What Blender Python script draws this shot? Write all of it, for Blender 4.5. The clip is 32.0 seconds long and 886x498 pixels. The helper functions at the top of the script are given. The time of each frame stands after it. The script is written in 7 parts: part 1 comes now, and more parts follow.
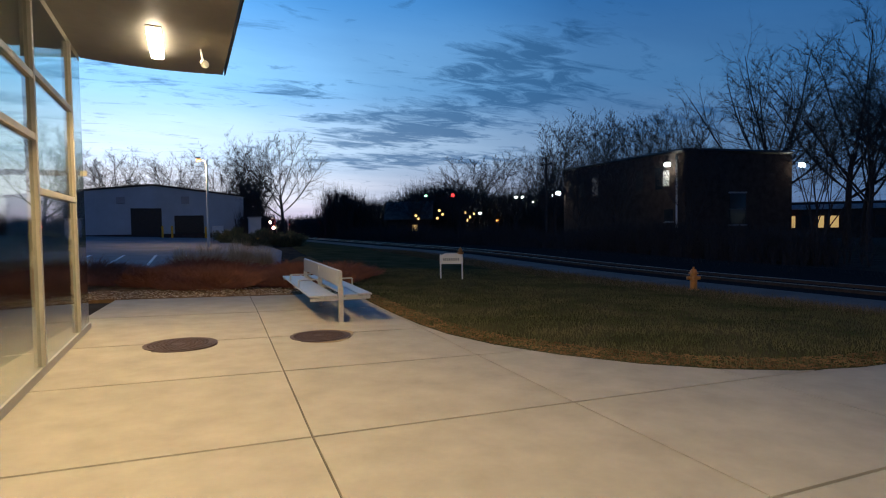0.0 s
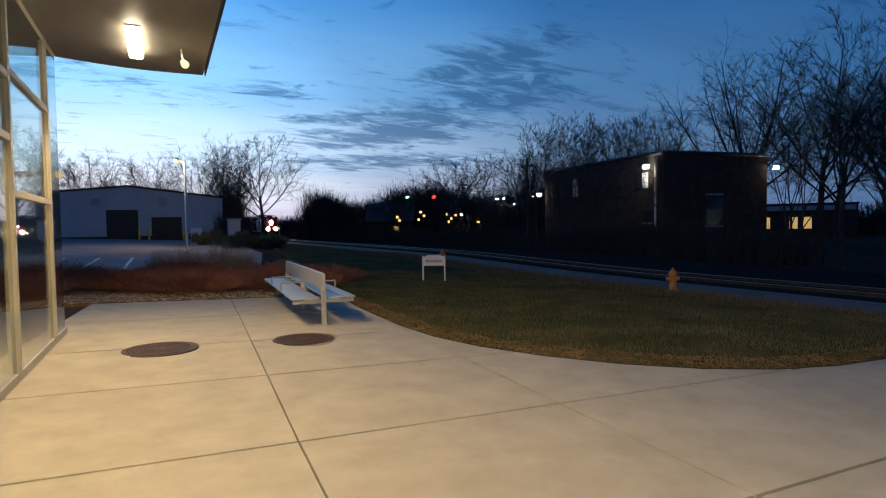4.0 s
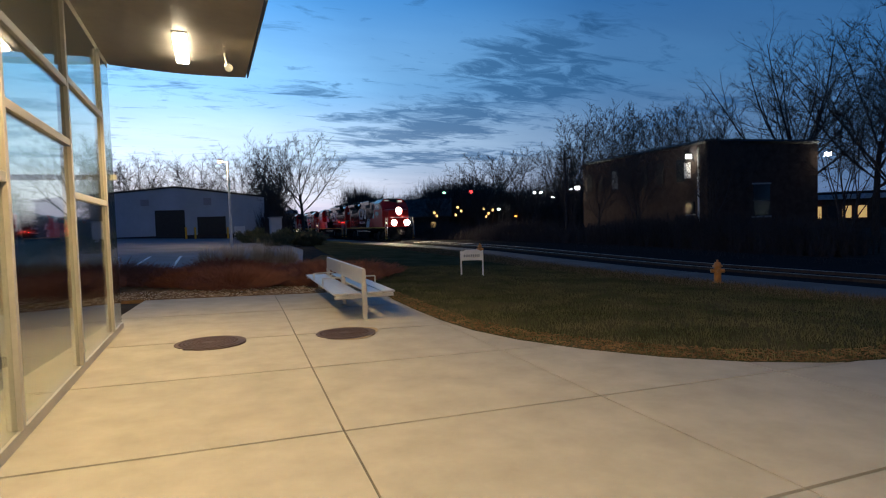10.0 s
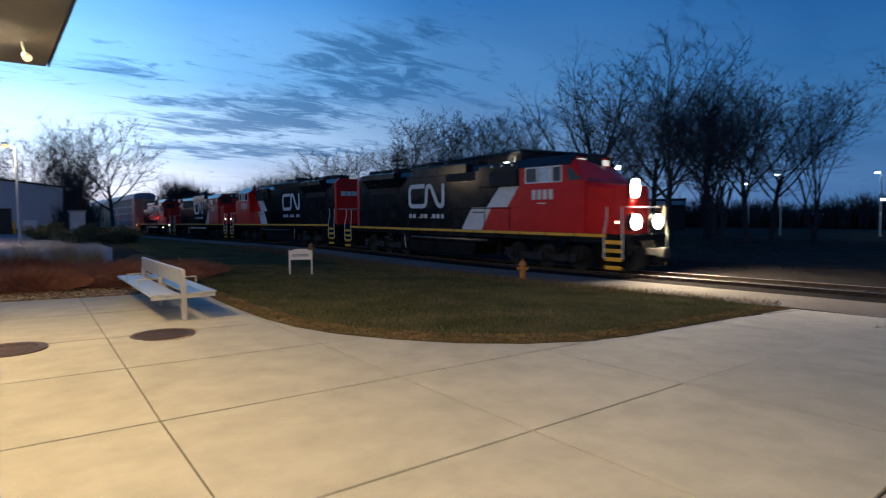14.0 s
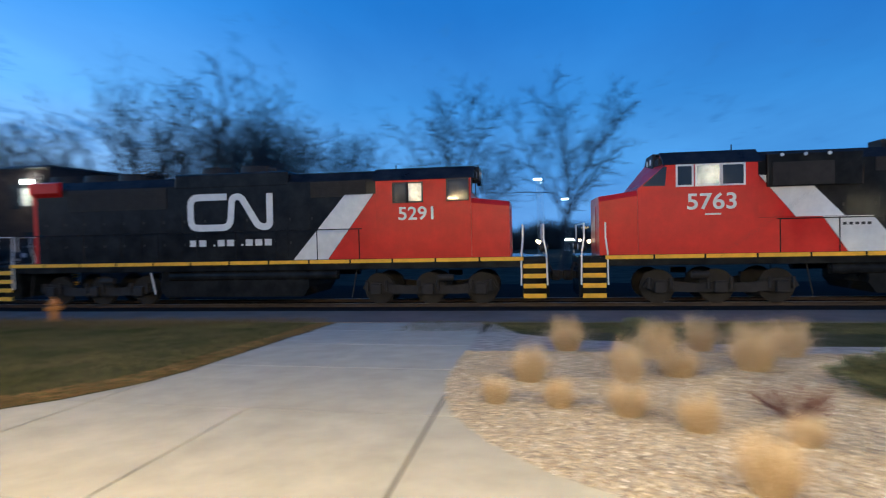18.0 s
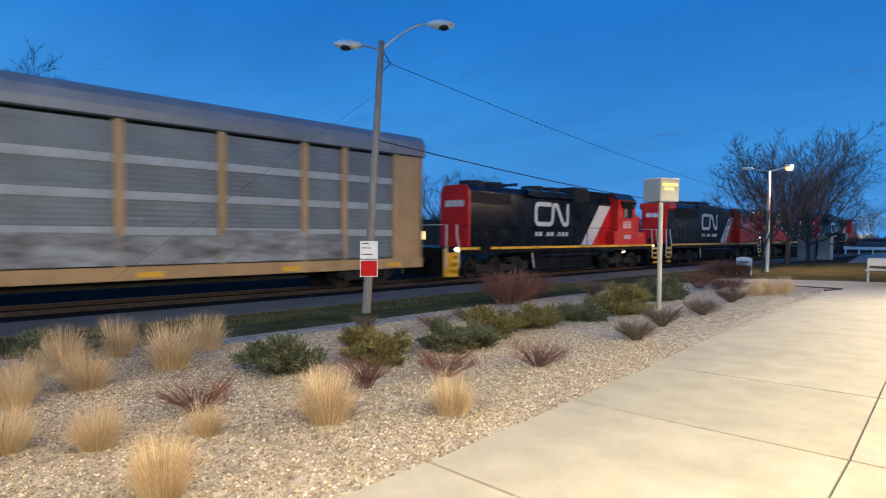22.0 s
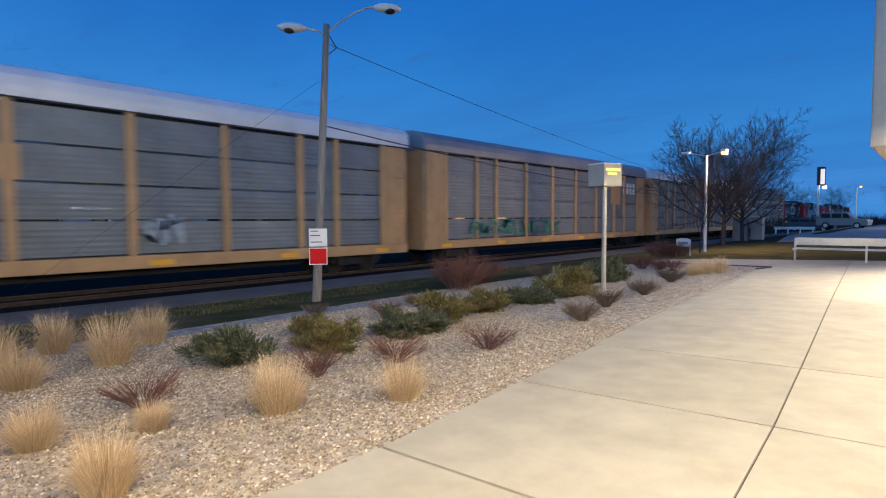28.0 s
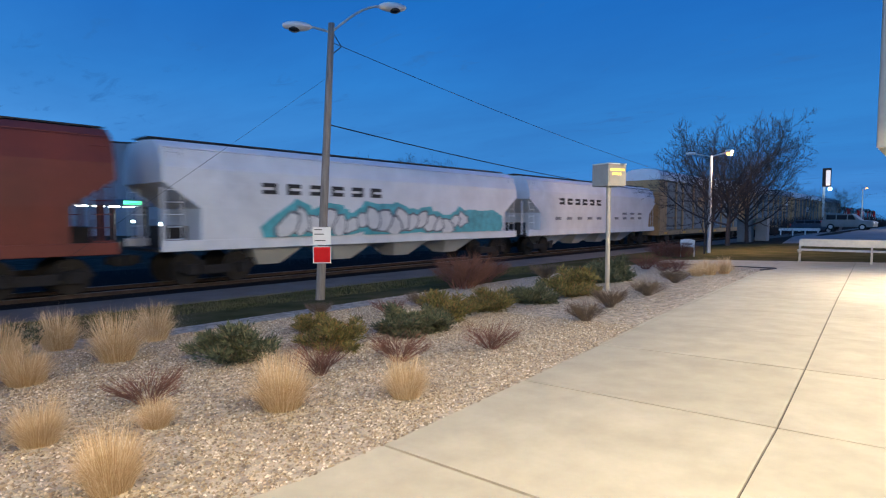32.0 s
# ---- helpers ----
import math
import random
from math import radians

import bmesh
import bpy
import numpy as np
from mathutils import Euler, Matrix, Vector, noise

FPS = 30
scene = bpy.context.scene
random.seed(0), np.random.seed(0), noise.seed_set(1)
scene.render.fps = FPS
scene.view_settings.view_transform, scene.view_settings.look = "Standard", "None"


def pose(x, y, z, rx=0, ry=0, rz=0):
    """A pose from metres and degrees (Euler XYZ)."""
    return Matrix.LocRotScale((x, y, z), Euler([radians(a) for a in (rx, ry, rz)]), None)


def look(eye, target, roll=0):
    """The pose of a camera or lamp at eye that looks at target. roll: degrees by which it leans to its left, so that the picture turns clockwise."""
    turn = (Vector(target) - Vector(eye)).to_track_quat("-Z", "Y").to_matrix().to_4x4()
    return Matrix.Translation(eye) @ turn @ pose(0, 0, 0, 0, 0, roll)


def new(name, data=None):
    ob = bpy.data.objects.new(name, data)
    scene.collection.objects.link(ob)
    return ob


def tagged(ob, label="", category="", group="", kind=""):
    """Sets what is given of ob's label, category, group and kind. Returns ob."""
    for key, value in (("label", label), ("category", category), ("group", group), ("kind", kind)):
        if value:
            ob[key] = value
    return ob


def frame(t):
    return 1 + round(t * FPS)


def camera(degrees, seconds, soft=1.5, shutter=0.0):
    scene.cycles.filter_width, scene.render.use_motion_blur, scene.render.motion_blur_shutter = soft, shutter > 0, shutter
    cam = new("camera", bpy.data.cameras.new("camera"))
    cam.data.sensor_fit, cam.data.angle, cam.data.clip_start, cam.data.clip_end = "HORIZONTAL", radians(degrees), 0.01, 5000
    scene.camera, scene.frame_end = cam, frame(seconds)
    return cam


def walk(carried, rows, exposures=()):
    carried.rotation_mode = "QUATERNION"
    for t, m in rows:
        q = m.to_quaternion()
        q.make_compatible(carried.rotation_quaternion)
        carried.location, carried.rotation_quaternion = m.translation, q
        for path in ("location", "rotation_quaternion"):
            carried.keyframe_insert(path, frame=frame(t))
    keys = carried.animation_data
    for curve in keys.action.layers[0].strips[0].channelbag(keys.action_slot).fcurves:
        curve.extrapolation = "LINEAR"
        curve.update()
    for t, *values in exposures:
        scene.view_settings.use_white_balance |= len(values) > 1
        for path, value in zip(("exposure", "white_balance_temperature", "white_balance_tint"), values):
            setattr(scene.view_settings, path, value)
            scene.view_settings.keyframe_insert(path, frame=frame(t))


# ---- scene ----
PATH = [
    (0, 0.300, 0.820, 1.485, -2.343, 0.844, -24.310),
    (0.5, 0.284, 0.813, 1.491, -2.197, 0.966, -24.238),
    (1, 0.268, 0.824, 1.490, -2.086, 1.016, -24.419),
    (1.5, 0.255, 0.833, 1.491, -2.227, 0.928, -24.519),
    (2, 0.253, 0.840, 1.493, -2.126, 0.825, -24.976),
    (2.5, 0.256, 0.840, 1.490, -2.132, 0.777, -25.708),
    (3, 0.261, 0.841, 1.495, -2.171, 0.865, -26.016),
    (3.5, 0.269, 0.842, 1.495, -2.236, 0.873, -26.179),
    (5.5, 0.239, 0.839, 1.494, -2.028, 1.155, -26.057),
    (6, 0.232, 0.852, 1.489, -1.987, 1.364, -25.432),
    (6.5, 0.225, 0.843, 1.489, -2.159, 1.561, -25.099),
    (7, 0.241, 0.828, 1.485, -2.297, 1.495, -24.565),
    (7.5, 0.252, 0.801, 1.484, -2.578, 1.506, -23.769),
    (8, 0.250, 0.764, 1.482, -2.792, 1.589, -23.314),
    (8.5, 0.247, 0.752, 1.479, -2.745, 1.505, -22.930),
    (9, 0.237, 0.766, 1.478, -2.715, 1.508, -22.575),
    (9.5, 0.234, 0.766, 1.479, -2.650, 1.627, -22.364),
    (10, 0.228, 0.791, 1.485, -2.617, 1.820, -22.460),
    (10.5, 0.225, 0.806, 1.487, -2.329, 1.986, -22.933),
    (11, 0.231, 0.804, 1.486, -2.059, 2.062, -23.502),
    (11.5, 0.229, 0.811, 1.488, -2.324, 2.068, -24.099),
    (12, 0.241, 0.808, 1.487, -2.578, 1.886, -25.394),
    (12.5, 0.073, 0.157, 1.578, -3.352, 1.794, -26.067),
    (13, 0.034, 0.011, 1.585, -3.556, 1.497, -28.528),
    (13.5, 0.069, -0.022, 1.573, -3.564, 0.993, -33.610),
    (15.5, 0.026, 0.081, 1.587, -1.853, 1.210, -47.433),
    (16.4, 0.013, 0.077, 1.609, -1.850, 0.746, -44.193),
    (17, 0.111, 0.066, 1.581, -1.617, 1.022, -56.256),
    (17.5, 0.067, 0.079, 1.600, -1.487, 0.978, -66.659),
    (18.1, 0.047, -0.030, 1.589, -1.195, 1.234, -85.918),
    (18.4, 0.099, -0.069, 1.552, -0.980, 1.070, -96.381),
    (19, 0.069, 0.069, 1.601, -0.960, 2.436, -67.179),
    (19.3, 0.075, 0.016, 1.620, -1.271, 2.461, -64.297),
    (19.6, 0.126, -0.014, 1.604, -1.925, 2.374, -74.689),
    (20, 0.081, -0.168, 1.574, -0.651, 0.783, -90.025),
    (20.5, 0.099, -0.266, 1.563, -0.918, 0.619, -113.885),
    (21, 0.100, -0.337, 1.589, -1.161, 0.059, -130.869),
    (21.5, 0.166, -0.360, 1.569, -1.108, -0.297, -132.924),
    (22, 0.169, -0.361, 1.571, -1.680, -0.504, -133.813),
    (22.5, 0.154, -0.367, 1.567, -1.957, -0.456, -134.421),
    (23, 0.145, -0.358, 1.575, -2.351, -0.393, -135.237),
    (23.5, 0.139, -0.354, 1.576, -2.591, -0.292, -136.162),
    (24, 0.133, -0.355, 1.576, -2.724, -0.375, -137.120),
    (24.5, 0.131, -0.362, 1.572, -2.865, -0.268, -138.134),
    (25, 0.126, -0.348, 1.581, -2.902, -0.159, -139.134),
    (25.5, 0.118, -0.345, 1.584, -2.875, -0.010, -139.350),
    (27.5, 0.129, -0.350, 1.578, -3.066, 0.207, -138.771),
    (28, 0.122, -0.343, 1.585, -3.133, 0.240, -138.770),
    (28.5, 0.123, -0.350, 1.576, -3.170, 0.155, -138.809),
    (29, 0.126, -0.354, 1.576, -3.202, 0.121, -138.682),
    (29.5, 0.123, -0.348, 1.578, -3.173, 0.162, -138.611),
    (30, 0.121, -0.344, 1.584, -3.165, 0.128, -138.638),
    (30.5, 0.122, -0.345, 1.581, -3.022, 0.159, -138.365),
    (31, 0.122, -0.350, 1.585, -3.043, 0.136, -138.284),
    (31.5, 0.126, -0.347, 1.579, -3.168, 0.088, -138.296),
    (32, 0.122, -0.339, 1.582, -3.190, -0.066, -138.404),
]
cam = camera(76.0, 32.0, soft=1.15, shutter=0.5)
walk(cam, [(t, pose(x, y, z, 90 + p, r, w)) for t, x, y, z, p, r, w in PATH],
     exposures=[(t, e, 6450 if t < 13 else 6200 if t < 23 else 5980, 5 if 16 < t < 23 else 10) for t, e in ((0, 0.15), (12, 0.15), (13, 0.22), (14, 0.45), (16, 1.0), (17, 1.04), (17.5, 1.36), (18, 1.55), (19, 1.8), (20, 1.8), (21, 1.78), (22, 1.5), (24, 1.42), (26, 1.30), (32, 1.25))])

# ---- world: dusk sky, sun just below the horizon beyond the incoming end of the line ----
SUNSET = Vector((-0.12, 0.993, 0.0)).normalized()


def nd(tree, kind, **sets):
    n = tree.nodes.new(kind)
    for k, v in sets.items():
        n.inputs[k.replace("_", " ")].default_value = v
    return n


def mathn(tree, op, a, b=None, c=None, clamp=False):
    n = tree.nodes.new("ShaderNodeMath")
    n.operation, n.use_clamp = op, clamp
    for i, v in enumerate((a, b, c)):
        if v is None:
            continue
        if isinstance(v, (int, float)):
            n.inputs[i].default_value = v
        else:
            tree.links.new(v, n.inputs[i])
    return n.outputs[0]


def ramp(tree, fac, stops, mode="EASE"):
    n = tree.nodes.new("ShaderNodeValToRGB")
    n.color_ramp.interpolation = mode
    els = n.color_ramp.elements
    els[0].position, els[0].color = stops[0][0], (*stops[0][1], 1)
    els[1].position, els[1].color = stops[-1][0], (*stops[-1][1], 1)
    for p, c in stops[1:-1]:
        e = els.new(p)
        e.color = (*c, 1)
    tree.links.new(fac, n.inputs[0])
    return n.outputs[0]


def mixc(tree, fac, a, b, blend="MIX"):
    n = tree.nodes.new("ShaderNodeMix")
    n.data_type, n.blend_type = "RGBA", blend
    for i, v in ((0, fac), (6, a), (7, b)):
        if isinstance(v, (int, float)):
            n.inputs[i].default_value = v
        elif isinstance(v, tuple):
            n.inputs[i].default_value = (*v, 1)
        else:
            tree.links.new(v, n.inputs[i])
    return n.outputs[2]


world = bpy.data.worlds.new("dusk")
scene.world = world
world.use_nodes = True
wt = world.node_tree
wt.nodes.clear()
co = wt.nodes.new("ShaderNodeTexCoord")
sep = wt.nodes.new("ShaderNodeSeparateXYZ")
wt.links.new(co.outputs["Generated"], sep.inputs[0])
el = mathn(wt, "MAXIMUM", sep.outputs[2], 0.0)
dotn = wt.nodes.new("ShaderNodeVectorMath")
dotn.operation = "DOT_PRODUCT"
wt.links.new(co.outputs["Generated"], dotn.inputs[0])
dotn.inputs[1].default_value = SUNSET
west = mathn(wt, "MULTIPLY_ADD", dotn.outputs["Value"], 0.5, 0.5, True)
far_sky = ramp(wt, el, [(0.0, (0.026, 0.112, 0.27)), (0.10, (0.009, 0.091, 0.25)), (0.35, (0.0025, 0.058, 0.208)), (1.0, (0.002, 0.034, 0.15))])
near_sky = ramp(wt, el, [(0.0, (0.70, 0.60, 0.80)), (0.06, (0.92, 0.98, 1.14)), (0.13, (0.74, 1.00, 1.30)), (0.24, (0.36, 0.82, 1.38)), (0.40, (0.10, 0.50, 1.22)), (1.0, (0.004, 0.065, 0.30))])
glow = ramp(wt, west, [(0.0, (0, 0, 0)), (0.60, (0.036, 0.036, 0.036)), (0.76, (0.112, 0.112, 0.112)), (0.84, (0.16, 0.16, 0.16)), (0.94, (0.46, 0.46, 0.46)), (1.0, (1.0, 1.0, 1.0))], "LINEAR")
sky_col = mixc(wt, glow, far_sky, near_sky)
# cloud streaks
den = mathn(wt, "ADD", el, 0.10)
u = mathn(wt, "DIVIDE", sep.outputs[0], den)
v = mathn(wt, "DIVIDE", sep.outputs[1], den)
comb = wt.nodes.new("ShaderNodeCombineXYZ")
wt.links.new(u, comb.inputs[0])
wt.links.new(v, comb.inputs[1])
mp = wt.nodes.new("ShaderNodeMapping")
mp.inputs["Rotation"].default_value = (0, 0, radians(-28))
mp.inputs["Scale"].default_value = (0.55, 1.25, 1)
mp.inputs["Location"].default_value = (0.35, 1.9, 0)
wt.links.new(comb.outputs[0], mp.inputs[0])
cn = nd(wt, "ShaderNodeTexNoise", Scale=1.15, Detail=12.0, Roughness=0.70, Distortion=0.45)
wt.links.new(mp.outputs[0], cn.inputs["Vector"])
azim = mathn(wt, "ARCTAN2", sep.outputs[0], sep.outputs[1])
elev = mathn(wt, "ARCSINE", sep.outputs[2])


def cloud_bank(at, up, wide, high, slope, amount):
    """A soft bank of cloud round a bearing and a height, in degrees."""
    da = mathn(wt, "SUBTRACT", azim, radians(at))
    de = mathn(wt, "SUBTRACT", mathn(wt, "SUBTRACT", elev, radians(up)), mathn(wt, "MULTIPLY", da, slope))
    p = mathn(wt, "POWER", mathn(wt, "ABSOLUTE", mathn(wt, "DIVIDE", da, radians(wide))), 2.0)
    q = mathn(wt, "POWER", mathn(wt, "ABSOLUTE", mathn(wt, "DIVIDE", de, radians(high))), 2.0)
    return mathn(wt, "MULTIPLY", mathn(wt, "EXPONENT", mathn(wt, "MULTIPLY", mathn(wt, "ADD", p, q), -1.0)), amount)


banks = None
for bank in ((31.5, 16.0, 11.0, 2.7, 0.30, 0.74), (27.0, 11.6, 14.0, 2.6, 0.18, 0.84), (20.5, 9.2, 9.5, 1.3, 0.04, 1.0), (23.0, 6.6, 12.0, 0.9, 0.02, 0.85), (11.8, 13.1, 5.0, 1.2, 0.0, 0.62),
             (12.0, 10.6, 3.0, 0.5, 0.0, 0.6), (-5.0, 13.4, 7.0, 1.6, -0.05, 0.45), (58.0, 15.5, 12.0, 3.0, 0.1, 0.35), (46.0, 9.0, 8.0, 1.4, 0.05, 0.45)):
    b_ = cloud_bank(*bank)
    banks = b_ if banks is None else mathn(wt, "MAXIMUM", banks, b_)
cn2 = nd(wt, "ShaderNodeTexNoise", Scale=6.4, Detail=9.0, Roughness=0.66, Distortion=0.9)
wt.links.new(mp.outputs[0], cn2.inputs["Vector"])
grain = mathn(wt, "MULTIPLY_ADD", cn2.outputs[0], 0.95, mathn(wt, "MULTIPLY", cn.outputs[0], 0.65))
cover = mathn(wt, "ADD", grain, mathn(wt, "MULTIPLY_ADD", banks, 0.34, -0.42))
cloud = ramp(wt, cover, [(0.48, (0, 0, 0)), (0.65, (1, 1, 1))], "LINEAR")
cfac = mathn(wt, "MULTIPLY", cloud, 0.76)
# thin veil that mottles the whole dome
veil = nd(wt, "ShaderNodeTexNoise", Scale=0.8, Detail=7.0, Roughness=0.6, Distortion=0.3)
wt.links.new(mp.outputs[0], veil.inputs["Vector"])
mottle = ramp(wt, veil.outputs[0], [(0.30, (0.80, 0.86, 0.90)), (0.70, (1.16, 1.12, 1.08))], "LINEAR")
sky_col = mixc(wt, 1.0, sky_col, mottle, "MULTIPLY")
cloud_col = mixc(wt, glow, (0.009, 0.062, 0.180), (0.035, 0.17, 0.38))
sky_col = mixc(wt, cfac, sky_col, cloud_col)
air = wt.nodes.new("ShaderNodeTexSky")
air.sky_type, air.sun_disc = "NISHITA", False
air.sun_elevation, air.sun_rotation = radians(0.5), math.atan2(SUNSET.x, SUNSET.y)
bg1 = wt.nodes.new("ShaderNodeBackground")
bg1.inputs[1].default_value = 0.95
bg2 = wt.nodes.new("ShaderNodeBackground")
bg2.inputs[1].default_value = 0.008
wt.links.new(sky_col, bg1.inputs[0])
wt.links.new(air.outputs[0], bg2.inputs[0])
adds = wt.nodes.new("ShaderNodeAddShader")
wt.links.new(bg1.outputs[0], adds.inputs[0])
wt.links.new(bg2.outputs[0], adds.inputs[1])
wo = wt.nodes.new("ShaderNodeOutputWorld")
wt.links.new(adds.outputs[0], wo.inputs[0])


def lamp(kind, name, at, power, color, size=0.2, target=None):
    d = bpy.data.lights.new(name, kind)
    d.energy, d.color = power, color
    if kind == "AREA":
        d.size = size
    else:
        d.shadow_soft_size = size
    o = new(name, d)
    o.matrix_world = look(at, target, 0) if target else Matrix.Translation(at)
    return o


WARM = (1.0, 0.70, 0.33)
PALE = (1.0, 0.87, 0.66)
CANOPY_Y = (9.3, 4.6, 0.0, -3.2)
LAMP_POWER = {9.3: 430, 4.6: 395, 0.0: 480, -3.2: 212}
LAMP_COLOR = {9.3: WARM, 4.6: WARM, 0.0: (1.0, 0.76, 0.46), -3.2: PALE}
ADDED_WALL_Y = (-7.5, -11.5)
ADDED_SOFFIT_Y = (-15.6, -19.2)


def downlight(at, power, color, tilt):
    """A wide spot lamp whose cone leaves out the soffit above it."""
    d = bpy.data.lights.new("fixture_lamp", "SPOT")
    d.energy, d.color, d.shadow_soft_size, d.spot_size, d.spot_blend = power, color, 0.16, radians(162), 0.25
    o = new("fixture_lamp", d)
    o.matrix_world = look(at, (at[0] + math.tan(radians(tilt)), at[1], at[2] - 1.0), 0)
    return o


for cy in CANOPY_Y:
    downlight((0.0, cy, 3.72), LAMP_POWER[cy], LAMP_COLOR[cy], 26)
# unseen wall lamps, added to light the plaza south of the canopy
for cy in ADDED_WALL_Y:
    downlight((-0.80, cy, 3.20), 335, (1.0, 0.80, 0.54), 26)
# unseen lamps under the upper block, added to brighten the far plaza
for cy in ADDED_SOFFIT_Y:
    downlight((0.55, cy, 2.84), 420, (1.0, 0.82, 0.57), 14)

# ---- materials ----
MATS = {}


def material(name, color, rough=0.7, metal=0.0, scale=8.0, vary=0.25, bump=0.15, fine=90.0, second=None, stain=0.0, rand=0.0, glow=0.0, stretch=None, spec=0.5):
    """Principled surface with broad and fine variation in object space, a bump, and a little change from piece to piece."""
    if name in MATS:
        return MATS[name]
    m = bpy.data.materials.new(name)
    m.use_nodes = True
    t = m.node_tree
    b = t.nodes["Principled BSDF"]
    tc = t.nodes.new("ShaderNodeTexCoord")
    vec = tc.outputs["Object"]
    if stretch:
        q = t.nodes.new("ShaderNodeMapping")
        q.inputs["Scale"].default_value = stretch
        t.links.new(vec, q.inputs[0])
        vec = q.outputs[0]
    n1 = nd(t, "ShaderNodeTexNoise", Scale=scale, Detail=5.0, Roughness=0.6)
    n2 = nd(t, "ShaderNodeTexNoise", Scale=fine, Detail=3.0, Roughness=0.7)
    t.links.new(vec, n1.inputs["Vector"])
    t.links.new(vec, n2.inputs["Vector"])
    dark = tuple(c * (1 - vary) for c in color)
    light = tuple(min(1, c * (1 + vary)) for c in (second or color))
    c1 = ramp(t, n1.outputs[0], [(0.30, dark), (0.70, light)], "LINEAR")
    f2 = mathn(t, "MULTIPLY_ADD", n2.outputs[0], vary * 0.9, 1 - vary * 0.45)
    mul = t.nodes.new("ShaderNodeVectorMath")
    mul.operation = "SCALE"
    t.links.new(c1, mul.inputs[0])
    t.links.new(f2, mul.inputs["Scale"])
    col = mul.outputs[0]
    if rand:
        oi = t.nodes.new("ShaderNodeObjectInfo")
        f3 = mathn(t, "MULTIPLY_ADD", oi.outputs["Random"], rand, 1 - rand / 2)
        m2 = t.nodes.new("ShaderNodeVectorMath")
        m2.operation = "SCALE"
        t.links.new(col, m2.inputs[0])
        t.links.new(f3, m2.inputs["Scale"])
        col = m2.outputs[0]
    if stain:
        n3 = nd(t, "ShaderNodeTexNoise", Scale=scale * 0.35, Detail=6.0, Roughness=0.7, Distortion=1.2)
        t.links.new(vec, n3.inputs["Vector"])
        s = ramp(t, n3.outputs[0], [(0.52, (0, 0, 0)), (0.72, (1, 1, 1))])
        s = mathn(t, "MULTIPLY", s, stain)
        col = mixc(t, s, col, tuple(c * 0.45 for c in color))
    t.links.new(col, b.inputs["Base Color"])
    b.inputs["Metallic"].default_value = metal
    b.inputs["Specular IOR Level"].default_value = spec
    rr = mathn(t, "MULTIPLY_ADD", n1.outputs[0], 0.25, rough - 0.12, True)
    t.links.new(rr, b.inputs["Roughness"])
    if bump:
        bp = nd(t, "ShaderNodeBump", Strength=bump, Distance=0.01)
        t.links.new(n2.outputs[0], bp.inputs["Height"])
        t.links.new(bp.outputs[0], b.inputs["Normal"])
    if glow:
        b.inputs["Emission Color"].default_value = (*color, 1)
        b.inputs["Emission Strength"].default_value = glow
    MATS[name] = m
    return m


def glowing(name, color, strength):
    if name in MATS:
        return MATS[name]
    m = bpy.data.materials.new(name)
    m.use_nodes = True
    b = m.node_tree.nodes["Principled BSDF"]
    b.inputs["Base Color"].default_value = (*color, 1)
    b.inputs["Emission Color"].default_value = (*color, 1)
    b.inputs["Emission Strength"].default_value = strength
    MATS[name] = m
    return m


def glass(name, tint, rough=0.02, trans=1.0):
    m = bpy.data.materials.new(name)
    m.use_nodes = True
    b = m.node_tree.nodes["Principled BSDF"]
    b.inputs["Base Color"].default_value = (*tint, 1)
    b.inputs["Roughness"].default_value = rough
    b.inputs["Transmission Weight"].default_value = trans
    b.inputs["IOR"].default_value = 1.5
    MATS[name] = m
    return m


CONCRETE = material("plaza concrete", (0.368, 0.341, 0.265), 0.85, scale=2.2, vary=0.09, bump=0.2, fine=210, second=(0.400, 0.371, 0.295), stain=0.06, rand=0.08, spec=0.3)
JOINT = material("joint filler", (0.028, 0.024, 0.020), 0.95, scale=20)
GRASS = material("dormant lawn", (0.068, 0.074, 0.030), 0.95, scale=0.7, vary=0.35, bump=0.6, fine=70, second=(0.082, 0.070, 0.036), stain=0.35, spec=0.0)
BLADE = material("lawn blades", (0.070, 0.092, 0.030), 0.8, scale=1.2, vary=0.4, second=(0.125, 0.112, 0.050), spec=0.08)
LITTER = material("dead leaves", (0.20, 0.12, 0.055), 0.9, scale=3, vary=0.5, spec=0.0)
GRAVEL = material("pale gravel", (0.24, 0.215, 0.185), 0.95, scale=9, vary=0.35, bump=1.0, fine=40, second=(0.42, 0.37, 0.30), spec=0.08)
DIRT = material("bare soil", (0.060, 0.052, 0.042), 0.95, scale=1.4, vary=0.4, bump=0.6, fine=40, spec=0.0)
ROADGREY = material("dusty grey road surface", (0.15, 0.137, 0.122), 0.9, scale=0.9, vary=0.2, bump=0.4, fine=120, stain=0.25, spec=0.08)
LOT = material("pale worn parking lot", (0.27, 0.26, 0.25), 0.9, scale=0.5, vary=0.18, bump=0.3, fine=90, stain=0.25, spec=0.08)
BALLAST = material("track ballast", (0.028, 0.025, 0.024), 0.95, scale=14, vary=0.5, bump=1.0, fine=45, spec=0.0)
TIE = material("creosoted timber", (0.026, 0.020, 0.017), 0.9, scale=6, vary=0.35, bump=0.4, rand=0.4, spec=0.0)
RAIL = material("rusty rail web", (0.060, 0.045, 0.036), 0.85, 0.0, scale=5, vary=0.3, bump=0.1, spec=0.1)
RAILHEAD = material("polished rail head", (0.26, 0.23, 0.20), 0.45, 0.9, scale=5, vary=0.1, bump=0.0)
STEEL = material("brushed aluminium", (0.56, 0.56, 0.55), 0.42, 0.55, scale=12, vary=0.1, bump=0.05)
